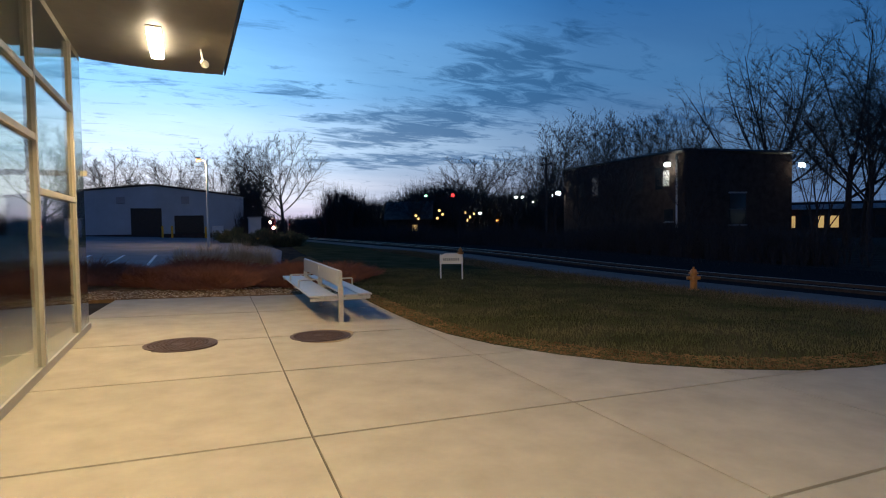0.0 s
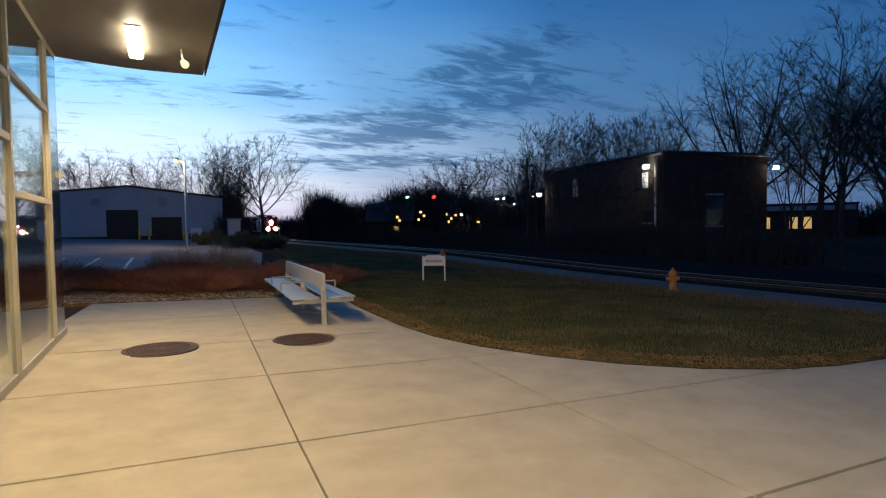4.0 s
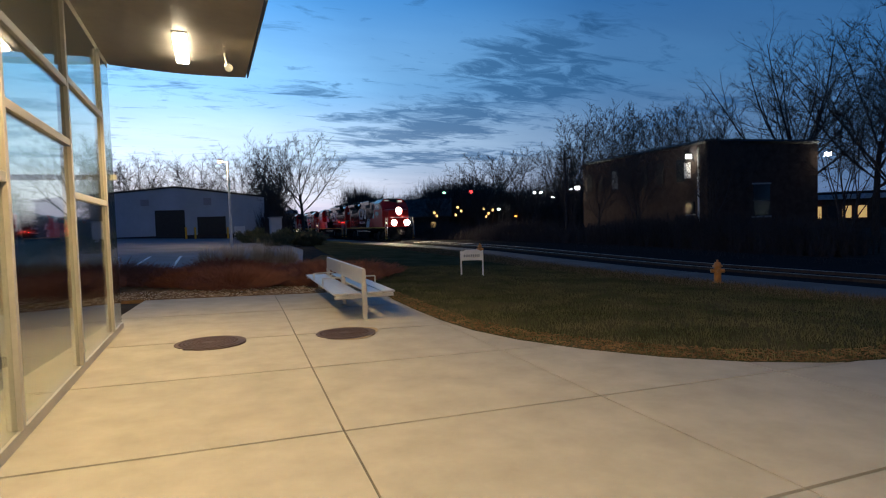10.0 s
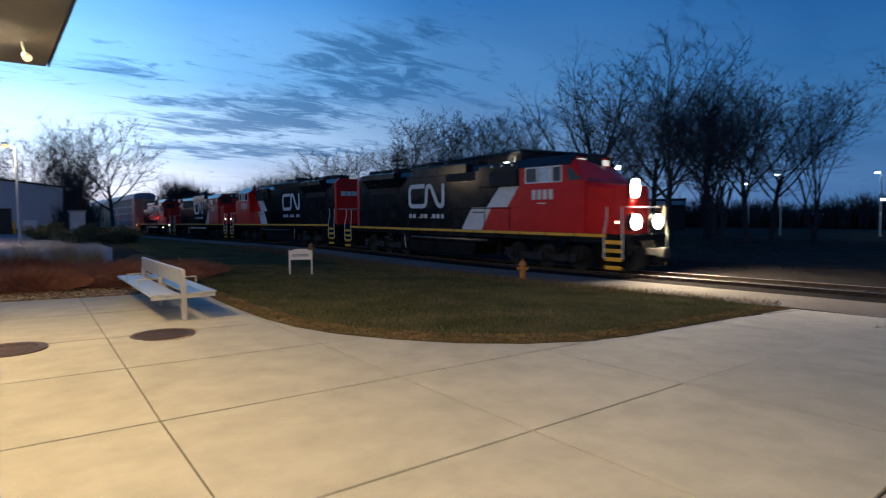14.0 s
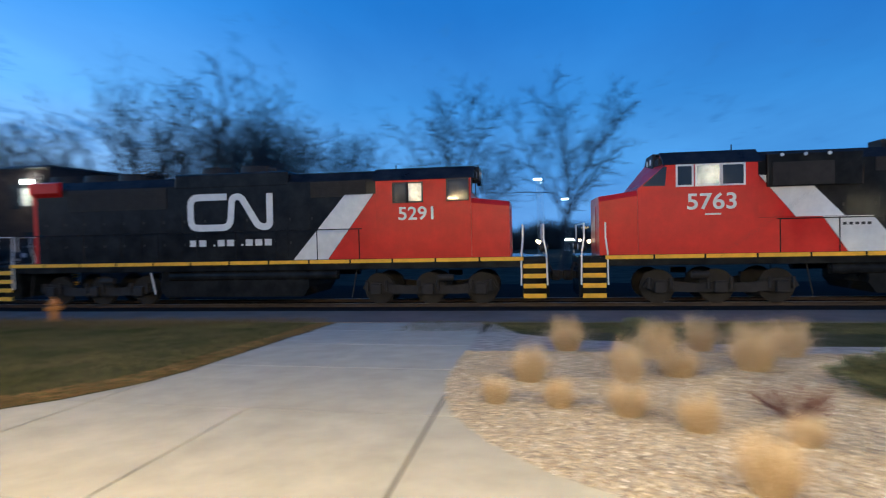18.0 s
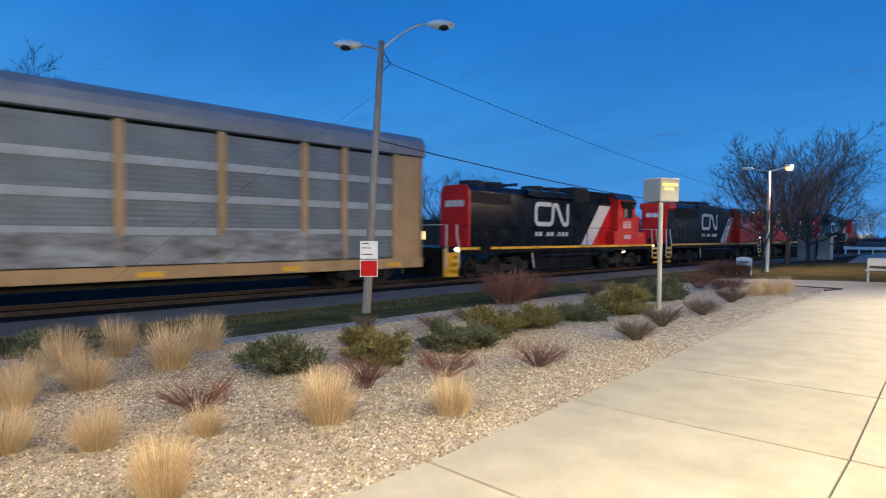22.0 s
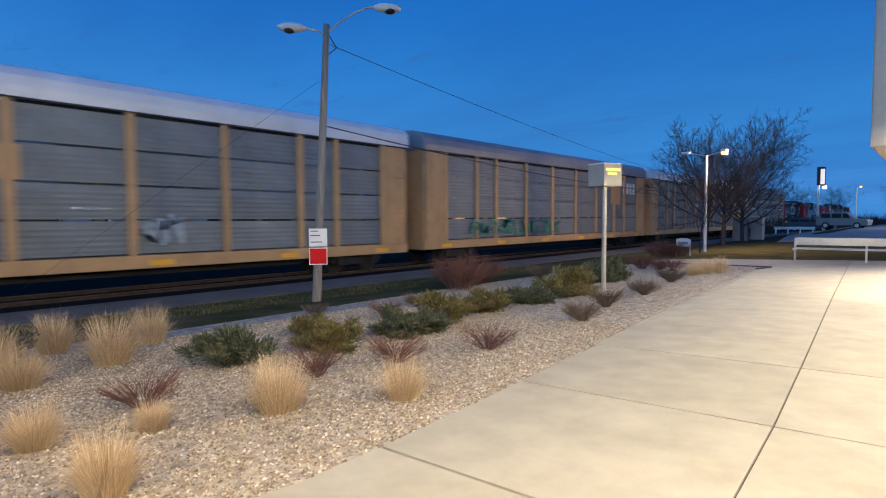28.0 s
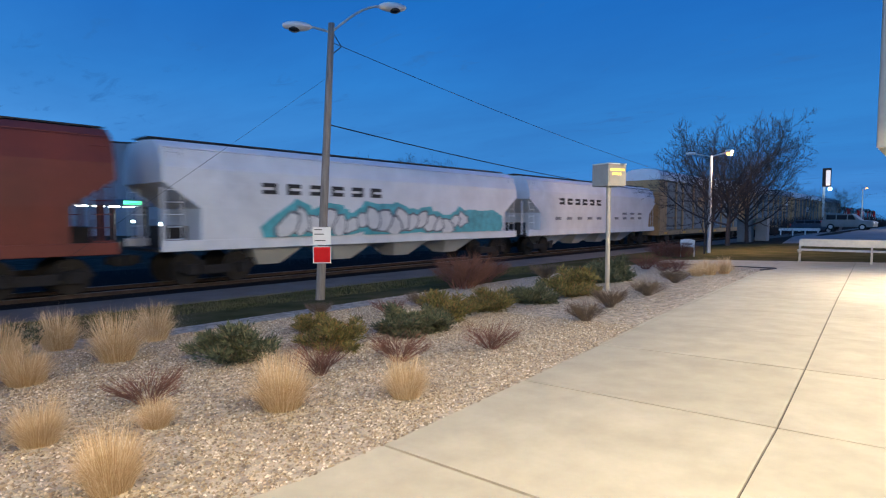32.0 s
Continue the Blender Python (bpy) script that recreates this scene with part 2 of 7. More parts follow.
BENCHMETAL = material("satin bench metal", (0.42, 0.41, 0.39), 0.42, 0.5, scale=10, vary=0.1, bump=0.05)
FRAME = material("beige window frame", (0.38, 0.355, 0.30), 0.5, 0.15, scale=6, vary=0.08, bump=0.03)
SOFFIT = material("grey metal soffit", (0.30, 0.28, 0.25), 0.5, 0.3, scale=3, vary=0.12, bump=0.05)
PLASTER = material("inside plaster", (0.19, 0.24, 0.17), 0.9, scale=2, vary=0.1)
CARPET = material("dark waiting room carpet", (0.045, 0.050, 0.048), 0.95, scale=8, vary=0.3, bump=0.3, spec=0.05)
DARK = material("dark metal", (0.018, 0.018, 0.020), 0.55, 0.3, scale=5, vary=0.3)
IRON = material("cast iron cover", (0.085, 0.055, 0.042), 0.7, 0.5, scale=12, vary=0.35, bump=0.5, fine=60)
RUST = material("rust bleed on concrete", (0.35, 0.26, 0.14), 0.9, scale=6, vary=0.3)
HYDRANT = material("faded orange hydrant paint", (0.50, 0.20, 0.04), 0.6, scale=8, vary=0.25, stain=0.3)
WHITE = material("white enamel", (0.72, 0.72, 0.70), 0.5, scale=5, vary=0.06, bump=0.03)
BARK = material("dark bark", (0.062, 0.054, 0.054), 0.95, scale=6, vary=0.3, bump=0.7, stretch=(3, 3, 0.6), spec=0.0)
WOODPOLE = material("weathered pole timber", (0.21, 0.19, 0.17), 0.9, scale=5, vary=0.3, bump=0.5, stretch=(5, 5, 0.4))
BRICK = material("dark brick", (0.060, 0.045, 0.040), 0.9, scale=2, vary=0.3, bump=0.4, spec=0.0)
SIDING = material("blue grey metal siding", (0.36, 0.42, 0.47), 0.6, 0.2, scale=0.5, vary=0.12, bump=0.1, stain=0.15)
def by_piece(m, stops):
    """Give every loose piece of a mesh its own tone out of a range."""
    t = m.node_tree
    g_ = t.nodes.new("ShaderNodeNewGeometry")
    b = t.nodes["Principled BSDF"]
    col = ramp(t, g_.outputs["Random Per Island"], stops, "LINEAR")
    n1 = nd(t, "ShaderNodeTexNoise", Scale=60.0, Detail=3.0, Roughness=0.6)
    mul = t.nodes.new("ShaderNodeVectorMath")
    mul.operation = "SCALE"
    t.links.new(col, mul.inputs[0])
    t.links.new(mathn(t, "MULTIPLY_ADD", n1.outputs[0], 0.7, 0.65), mul.inputs["Scale"])
    t.links.new(mul.outputs[0], b.inputs["Base Color"])
    return m


STRAW = by_piece(material("straw coloured grass", (0.48, 0.33, 0.16), 0.85, scale=5, vary=0.3), [(0.0, (0.32, 0.20, 0.09)), (0.4, (0.50, 0.36, 0.20)), (0.8, (0.64, 0.50, 0.32)), (1.0, (0.78, 0.67, 0.50))])
JUNIPER = by_piece(material("juniper green", (0.055, 0.085, 0.035), 0.85, scale=7, vary=0.45), [(0.0, (0.035, 0.048, 0.028)), (0.5, (0.075, 0.095, 0.05)), (0.8, (0.13, 0.14, 0.075)), (1.0, (0.17, 0.13, 0.075))])
OLIVE = by_piece(material("olive evergreen", (0.13, 0.115, 0.035), 0.85, scale=7, vary=0.4), [(0.0, (0.055, 0.06, 0.02)), (0.45, (0.13, 0.12, 0.035)), (0.75, (0.20, 0.17, 0.055)), (1.0, (0.22, 0.12, 0.045))])
REDTWIG = material("reddish brown twigs", (0.14, 0.062, 0.042), 0.85, scale=7, vary=0.4)
DARKTWIG = material("dark barberry twigs", (0.135, 0.058, 0.040), 0.85, scale=7, vary=0.4)
RUSSET = material("russet stems", (0.25, 0.095, 0.052), 0.85, scale=7, vary=0.4)
GREYTWIG = material("grey brown twigs", (0.13, 0.095, 0.065), 0.85, scale=7, vary=0.4)


def perforate(m, k):
    """Fine holes, too small to see one by one, let part of what lies behind show through."""
    t = m.node_tree
    out = t.nodes["Material Output"]
    mixer, clear = t.nodes.new("ShaderNodeMixShader"), t.nodes.new("ShaderNodeBsdfTransparent")
    mixer.inputs[0].default_value = k
    t.links.new(t.nodes["Principled BSDF"].outputs[0], mixer.inputs[1])
    t.links.new(clear.outputs[0], mixer.inputs[2])
    t.links.new(mixer.outputs[0], out.inputs["Surface"])
    return m


# rolling stock paint
BLACKPAINT = material("black locomotive paint", (0.010, 0.012, 0.014), 0.16, scale=1.4, vary=0.4, bump=0.16, fine=7, second=(0.016, 0.017, 0.018), stain=0.04, spec=0.11)
REDPAINT = material("orange red locomotive paint", (0.58, 0.016, 0.014), 0.34, scale=2.0, vary=0.13, bump=0.05, fine=30, stain=0.06, spec=0.22)
WHITEPAINT = material("white stripe paint", (0.68, 0.68, 0.66), 0.45, scale=3, vary=0.10, stain=0.12)
YELLOW = material("safety yellow paint", (0.80, 0.42, 0.02), 0.5, scale=4, vary=0.15, stain=0.1)
UNDER = material("grimy running gear", (0.020, 0.018, 0.017), 0.75, 0.2, scale=4, vary=0.5, bump=0.4)
TAN = material("autorack tan paint", (0.46, 0.285, 0.130), 0.6, scale=1.2, vary=0.18, stain=0.3)
GALV = perforate(material("galvanised side screen", (0.245, 0.275, 0.29), 0.5, 0.2, scale=1.0, vary=0.16, bump=0.2, fine=45, stain=0.22, rand=0.14), 0.30)
GALVDARK = perforate(material("sooty side screen", (0.17, 0.18, 0.19), 0.5, 0.2, scale=1.0, vary=0.25, bump=0.2, fine=45, stain=0.25, rand=0.16), 0.30)
ROOFGREY = material("grey roof sheet", (0.24, 0.255, 0.28), 0.5, 0.3, scale=0.8, vary=0.15, stain=0.2)
ROOFWHITE = material("white roof sheet", (0.70, 0.73, 0.76), 0.5, 0.1, scale=0.8, vary=0.1, stain=0.1)
HOPPER = material("pale grey hopper paint", (0.72, 0.74, 0.76), 0.5, scale=0.7, vary=0.10, stain=0.2)
BROWNCAR = material("oxide red car paint", (0.17, 0.035, 0.020), 0.6, scale=0.8, vary=0.2, stain=0.3)
SKYGAP = material("pale paint for sky gaps", (0.36, 0.385, 0.40), 0.6, scale=2, vary=0.15, stain=0.2)
GREYWASH = material("grey brown overpaint", (0.15, 0.135, 0.13), 0.7, scale=0.9, vary=0.35, second=(0.29, 0.295, 0.295), stain=0.5, rand=0.3, stretch=(1, 1, 3))
TEAL = material("teal spray paint", (0.10, 0.42, 0.46), 0.6, scale=3, vary=0.3)
PALESPRAY = material("pale blue spray paint", (0.33, 0.40, 0.46), 0.6, scale=3, vary=0.3)
GREENSPRAY = material("green spray paint", (0.06, 0.25, 0.17), 0.6, scale=3, vary=0.3)
SHINGLE = material("dull roof shingles", (0.09, 0.085, 0.08), 0.95, scale=2, vary=0.35, bump=0.6, fine=30, spec=0.08)
SMOKE = material("smoky grey spray paint", (0.15, 0.165, 0.18), 0.7, scale=2.5, vary=0.5)
INK = material("black lettering", (0.02, 0.02, 0.02), 0.6, scale=3, vary=0.2)
GLASS = glass("window glass", (0.80, 0.86, 0.80))
APT_PALE = material("pale shed panel", (0.42, 0.45, 0.48), 0.8, scale=2, vary=0.1)
CABINET = material("grey cabinet paint", (0.20, 0.22, 0.23), 0.6, scale=3, vary=0.15, stain=0.15)
CABGLASS = material("locomotive cab glass", (0.02, 0.025, 0.03), 0.08, scale=2, vary=0.1, bump=0)
HEAD = glowing("headlight glow", (1.0, 0.80, 0.52), 700)
TUBE = glowing("canopy light diffuser", (1.0, 0.84, 0.58), 24)
SODIUM = glowing("sodium lamp", (1.0, 0.34, 0.06), 3)
LITSIGN = glowing("lit sign face", (1.0, 0.80, 0.66), 0.28)
LED = glowing("white area lamp", (0.88, 1.0, 0.95), 24)
WINWARM = glowing("lit window", (1.0, 0.62, 0.22), 0.45)
SIGNRED = glowing("red signal lamp", (1.0, 0.05, 0.05), 4)
SIGNGREEN = glowing("green lit sign", (0.10, 0.9, 0.35), 1.6)
LEDGREEN = glowing("greenish area lamp", (0.45, 1.0, 0.6), 5)
YARDLAMP = glowing("warm yard lamp", (1.0, 0.55, 0.18), 2.2)
AMBER = glowing("amber display", (1.0, 0.62, 0.08), 1.0)

# ---- mesh helpers ----


def box(bm, x0, x1, y0, y1, z0, z1, bevel=0.0):
    r = bmesh.ops.create_cube(bm, size=1.0)
    vs = r["verts"]
    for p in vs:
        p.co = Vector(((x0 + x1) / 2 + p.co.x * (x1 - x0), (y0 + y1) / 2 + p.co.y * (y1 - y0), (z0 + z1) / 2 + p.co.z * (z1 - z0)))
    if bevel:
        es = list({e for p in vs for e in p.link_edges})
        bmesh.ops.bevel(bm, geom=es, offset=bevel, segments=2, affect="EDGES", profile=0.5)
    return bm


def rod(bm, a, b, r0, r1=None, seg=8, caps=True):
    a, b = Vector(a), Vector(b)
    d = b - a
    r = bmesh.ops.create_cone(bm, cap_ends=caps, segments=seg, radius1=r0, radius2=r0 if r1 is None else r1, depth=d.length)
    m = Matrix.Translation((a + b) / 2) @ d.to_track_quat("Z", "Y").to_matrix().to_4x4()
    bmesh.ops.transform(bm, matrix=m, verts=r["verts"])
    return bm


def prism(bm, outline, x0, x1):
    """A solid from an outline of (y, z) pairs, between two planes of x."""
    n = len(outline)
    a = [bm.verts.new((x0, y, z)) for y, z in outline]
    b = [bm.verts.new((x1, y, z)) for y, z in outline]
    fs = [bm.faces.new(a), bm.faces.new(b[::-1])]
    for i in range(n):
        fs.append(bm.faces.new((a[i], b[i], b[(i + 1) % n], a[(i + 1) % n])))
    bmesh.ops.recalc_face_normals(bm, faces=fs)
    return bm


def slab(bm, outline, z0, z1):
    """A solid from an outline of (x, y) pairs, between two heights."""
    n = len(outline)
    a = [bm.verts.new((x, y, z0)) for x, y in outline]
    b = [bm.verts.new((x, y, z1)) for x, y in outline]
    fs = [bm.faces.new(a), bm.faces.new(b[::-1])]
    for i in range(n):
        fs.append(bm.faces.new((a[i], b[i], b[(i + 1) % n], a[(i + 1) % n])))
    bmesh.ops.recalc_face_normals(bm, faces=fs)
    return bm


def mesh_of(name, bm, mat, smooth=False):
    me = bpy.data.meshes.new(name)
    bm.to_mesh(me)
    bm.free()
    me.materials.append(mat)
    if smooth:
        for p in me.polygons:
            p.use_smooth = True
    return me


def part(name, bm, mat, parent, label="", smooth=False):
    me = bm if isinstance(bm, bpy.types.Mesh) else mesh_of(name, bm, mat, smooth)
    o = new(name, me)
    o.parent = parent
    if label:
        tagged(o, label)
    return o


def raw(name, verts, faces, mat, smooth=False):
    me = bpy.data.meshes.new(name)
    me.from_pydata([tuple(p) for p in verts], [], [tuple(f) for f in faces])
    me.materials.append(mat)
    if smooth:
        for p in me.polygons:
            p.use_smooth = True
    return me


def B():
    return bmesh.new()


def thing(name, m, label, category, group=""):
    o = new(name)
    o.empty_display_size = 0.3
    o.matrix_world = m
    return tagged(o, label, category, group)


def setting(name, bm, mat, label="", smooth=False):
    me = bm if isinstance(bm, bpy.types.Mesh) else mesh_of(name, bm, mat, smooth)
    return tagged(new(name, me), label, kind="structure")


def rise(y):
    """The line climbs a little north of the plaza."""
    f = min(1, max(0, (y - 16) / 24))
    return 0.34 * f * f * (3 - 2 * f)


def gz(x, y):
    """Height of the ground: the plaza falls gently towards the line."""
    if x < 6:
        z = -0.033 * x
    elif x < 15:
        z = -0.198 - 0.033 * (x - 6) - 0.0025 * (x - 6) ** 2
    else:
        z = -0.70
    k = min(1, max(0, (15 - x) / 7))
    z += rise(y) * min(1, max(0, (x - 8) / 7))
    if y > 18:
        z += 0.017 * (min(y, 70) - 18) * k
    if y < -24:
        z += 0.012 * (min(-y, 70) - 24) * k
    return z

# ---- ground ----
gx = sorted({-400, -200, -100, 100, 200, 400, *range(-60, 0, 5), *range(0, 18), *range(18, 80, 4)})
gy = sorted({-600, -300, -160, 160, 300, 600, *range(-110, -20, 6), *range(-20, 22, 2), *range(22, 130, 6)})
vs = [(x, y, gz(x, y) - 0.06 - (0.35 if x > 22 else 0)) for y in gy for x in gx]
fs = [(j * len(gx) + i, j * len(gx) + i + 1, (j + 1) * len(gx) + i + 1, (j + 1) * len(gx) + i) for j in range(len(gy) - 1) for i in range(len(gx) - 1)]
setting("ground", raw("ground", vs, fs, DIRT), DIRT, "dark bare soil and winter grass")


def sheet(name, outline, mat, label, lift=0.0, step=1.0, skirt=0.10):
    """A surface that follows the ground inside an outline."""
    bm = B()
    face = bm.faces.new([bm.verts.new((x, y, 0)) for x, y in outline])
    xs, ys = [p[0] for p in outline], [p[1] for p in outline]
    for axis, lo, hi in ((0, min(xs), max(xs)), (1, min(ys), max(ys))):
        k = math.ceil(lo / step) * step
        while k < hi:
            pc = Vector((k, 0, 0)) if axis == 0 else Vector((0, k, 0))
            no = Vector((1, 0, 0)) if axis == 0 else Vector((0, 1, 0))
            bmesh.ops.bisect_plane(bm, geom=bm.verts[:] + bm.edges[:] + bm.faces[:], plane_co=pc, plane_no=no)
            k += step
    r = bmesh.ops.extrude_face_region(bm, geom=bm.faces[:])
    bmesh.ops.translate(bm, vec=(0, 0, 1), verts=[g for g in r["geom"] if isinstance(g, bmesh.types.BMVert)])
    for p in bm.verts:
        p.co.z = gz(p.co.x, p.co.y) + lift - (0 if p.co.z > 0.5 else skirt)
    bmesh.ops.recalc_face_normals(bm, faces=bm.faces[:])
    return setting(name, bm, mat, label)


PLAZA = [(-1.1, -26.2), (-1.1, 14.4), (4.05, 14.4), (3.84, 12.5), (3.74, 10.7), (3.72, 9.4), (3.80, 8.4), (4.05, 7.5), (4.5, 6.65), (5.1, 5.9), (5.8, 5.35), (6.6, 4.98), (7.5, 4.83),
         (10.6, 4.87), (14.7, 5.12), (14.9, 1.18), (11.6, 1.02), (8.5, 1.06), (7.2, 1.05), (6.5, 0.98), (5.6, 0.76), (4.85, 0.38), (4.2, -0.12), (3.6, -0.85), (3.25, -1.6), (3.16, -2.4), (3.2, -3.4), (3.35, -5.3), (3.8, -9.9), (4.4, -17.8),
         (4.65, -21.2), (4.4, -22.2), (9.5, -24.0), (9.5, -26.2)]
LAWN = [(4.05, 14.4), (3.84, 12.5), (3.74, 10.7), (3.72, 9.4), (3.80, 8.4), (4.05, 7.5), (4.5, 6.65), (5.1, 5.9), (5.8, 5.35), (6.6, 4.98), (7.5, 4.83), (10.6, 4.87), (14.7, 5.12), (15.0, 10), (15.0, 60), (9, 60), (6.5, 36), (5.2, 20)]
BED = [(14.6, 0.9), (11.6, 1.02), (8.5, 1.06), (7.2, 1.05), (6.5, 0.98), (5.6, 0.76), (4.85, 0.38), (4.2, -0.12), (3.6, -0.85), (3.25, -1.6), (3.16, -2.4), (3.2, -3.4), (3.35, -5.3), (3.8, -9.9), (4.4, -17.8), (4.65, -21.2), (4.4, -22.2), (9.5, -24.0),
       (10.4, -18), (10.4, -12.4), (10.3, -4.6), (11.0, -1.0), (12.0, 0.2)]
VERGE = [(14.6, 0.9), (12.0, 0.2), (11.0, -1.0), (10.3, -4.6), (10.4, -12.4), (10.4, -18), (9.5, -24.0), (9.5, -26.2), (8.0, -42), (15.0, -48), (15.0, 0.9)]
FARLAWN = [(9.5, -26.2), (-1.1, -26.2), (-3, -38), (2.0, -42.0), (8.0, -42)]

sheet("plaza_bed", PLAZA, JOINT, "dark joint filler under the plaza slabs", lift=-0.022)
sheet("lawn", LAWN, GRASS, "dark green dormant lawn with brown patches", step=1.5)
sheet("gravel_bed", BED, GRAVEL, "pale gravel planting bed", lift=0.0)
sheet("verge", VERGE, GRASS, "narrow grass verge beside the service road", lift=-0.01, step=2)
sheet("far_lawn", FARLAWN, GRASS, "lawn beyond the plaza", step=2)
sheet("service_road", [(15.0, -110), (15.0, 130), (17.3, 130), (17.3, -110)], ROADGREY, "narrow grey asphalt service road beside the track", lift=0.0, step=4)
# ballast, its dark sheet widened on the far side to stand for shade
sheet("ballast", [(17.3, -200), (17.3, 220), (27.0, 220), (27.0, -200)], BALLAST, "dark stone track ballast, widened for the shade beyond the track", lift=-0.03, step=6, skirt=0.4)
sheet("parking_lot", [(-30, 20), (-30, 62), (5.5, 62), (5.5, 36), (3.8, 25), (0.5, 20)], LOT, "grey parking lot in front of the warehouse", lift=0.0, step=4)
sheet("mulch_bed", [(-5, 14.4), (-5, 20), (0.5, 20), (3.8, 25), (5.5, 30), (6.0, 30), (5.2, 20), (4.05, 14.4)], LITTER, "strip of mulch and dry stems beyond the plaza", lift=0.01, step=2)
sheet("far_parking", [(-30, -42), (2.0, -42), (8.0, -42), (10.5, -60), (10.5, -110), (-30, -110)], LOT, "far parking lot and street", lift=0.0, step=6)

# rails and ties: near rail at 18.57, far rail at 20.01
TRACK_X, RAIL_Z = 19.29, -0.60
RAIL_Y = [-200, *range(16, 41, 3), 220]
for rx in (-0.72, 0.72):
    bm = B()
    prof = [(-0.07, -0.17), (0.07, -0.17), (0.07, -0.155), (0.012, -0.14), (0.012, -0.045), (0.034, -0.035), (0.034, -0.018), (-0.034, -0.018), (-0.034, -0.035), (-0.012, -0.045), (-0.012, -0.14), (-0.07, -0.155)]
    rings = [[bm.verts.new((TRACK_X + rx + px, y, RAIL_Z + rise(y) + pz)) for px, pz in prof] for y in RAIL_Y]
    for a, b in zip(rings, rings[1:]):
        for i in range(len(prof)):
            bm.faces.new((a[i], a[(i + 1) % len(prof)], b[(i + 1) % len(prof)], b[i]))
    bmesh.ops.recalc_face_normals(bm, faces=bm.faces[:])
    rail = setting("rail", bm, RAIL, "rusty steel running rail with a polished head")
    crown = [(0.036 * math.cos(k * math.pi / 8), -0.018 + 0.018 * math.sin(k * math.pi / 8)) for k in range(9)]
    vs = [(TRACK_X + rx + px, y, RAIL_Z + rise(y) + pz) for y in RAIL_Y for px, pz in crown]
    part("rail_head", raw("rail_head", vs, [(9 * j + i, 9 * j + i + 1, 9 * j + i + 10, 9 * j + i + 9) for j in range(len(RAIL_Y) - 1) for i in range(8)], RAILHEAD, True), RAILHEAD, rail, "polished rounded rail head")
tie_me = mesh_of("tie", box(B(), -1.28, 1.28, -0.11, 0.11, -0.17, 0.0, 0.012), TIE)
track_bed = setting("track", box(B(), TRACK_X - 0.03, TRACK_X + 0.03, -60, 60, RAIL_Z - 0.30, RAIL_Z - 0.20), BALLAST, "timber ties of the railway track")
for i in range(-130, 150):
    o = part("tie", tie_me, TIE, track_bed)
    o.location = (TRACK_X + 0.02 * math.sin(i * 7.1), i * 0.52, RAIL_Z + rise(i * 0.52) - 0.172)

# ---- station building ----
WX = -1.05
MULL = [9.80, 7.70, 5.60, 3.50, 1.40, -0.70, -2.80, -4.90]
bm = B()
box(bm, WX - 0.12, WX, -12.0, 10.70, 0.0, 0.12)
setting("window_sill", bm, FRAME, "beige metal base rail of the glass wall")
win = setting("window_1", box(B(), WX - 0.10, WX - 0.02, -12.0, 10.70, 3.98, 4.12), FRAME, "storefront glass wall in beige frames")
for my in MULL:
    part("mullion", box(B(), WX - 0.10, WX + 0.012, my - 0.035, my + 0.035, 0.12, 4.0, 0.006), FRAME, win)
BARS = [(9.80, 7.70, (1.90, 3.10)), (7.70, 5.60, (2.43, 3.04)), (5.60, 3.50, (1.90, 3.0)), (3.50, 1.40, (2.43, 3.04)), (1.40, -0.70, (1.9, 3.0)), (-0.70, -2.80, (2.43, 3.04)), (-2.80, -4.90, (1.9, 3.0))]
for y1, y0, zs in BARS:
    for z in zs:
        part("transom", box(B(), WX - 0.09, WX + 0.008, y0 + 0.035, y1 - 0.035, z - 0.036, z + 0.036, 0.006), FRAME, win)
    lev = [0.12, *zs, 3.98]
    for k in range(3):
        p = part("pane", box(B(), WX - 0.035, WX - 0.023, y0 + 0.035, y1 - 0.035, lev[k] + (0.036 if k else 0), lev[k + 1] - (0.036 if k < 2 else 0)), GLASS, win)
        p.visible_shadow = False
# corner return, roof, back
pn = part("pane", box(B(), WX - 0.035, WX - 0.023, 9.835, 10.70, 0.12, 3.98), GLASS, win, "corner pane with no post")
pn.visible_shadow = False
pn = part("pane", box(B(), WX - 6.0, WX - 0.04, 10.70, 10.712, 0.12, 4.05), GLASS, win)
pn.visible_shadow = False
part("transom", box(B(), WX - 6.0, WX + 0.02, 10.72, 10.78, 2.30, 2.38), FRAME, win)
setting("wall_back", box(B(), WX - 6.2, WX - 6.0, -20, 10.7, -0.2, 4.3), PLASTER, "pale green plaster wall inside the station")
setting("wall_south", box(B(), WX - 6.0, WX, -20.2, -12.0, -0.2, 4.3), BRICK, "dark brick end of the station")
setting("floor", box(B(), WX - 6.0, WX - 0.12, -12.0, 10.68, -0.12, 0.02), CARPET, "inside floor of the waiting room")
setting("ceiling", box(B(), WX - 6.0, WX - 0.02, -20, 10.68, 4.12, 4.24), SOFFIT, "grey ceiling of the waiting room")
curt = thing("curtain", Matrix.Translation((WX - 0.9, 8.2, 0.02)), "dark hanging panel behind the glass", "curtain")
part("cloth", box(B(), -0.04, 0.04, -0.9, 0.5, 0, 3.9), DARK, curt)
seat = thing("waiting_chair", Matrix.Translation((WX - 1.6, 7.2, 0.02)), "dark waiting room chair behind the glass", "chair")
part("seat", box(B(), -0.25, 0.25, -0.25, 0.25, 0.40, 0.48, 0.02), DARK, seat)
part("backrest", box(B(), -0.28, -0.22, -0.25, 0.25, 0.48, 0.95, 0.02), DARK, seat)
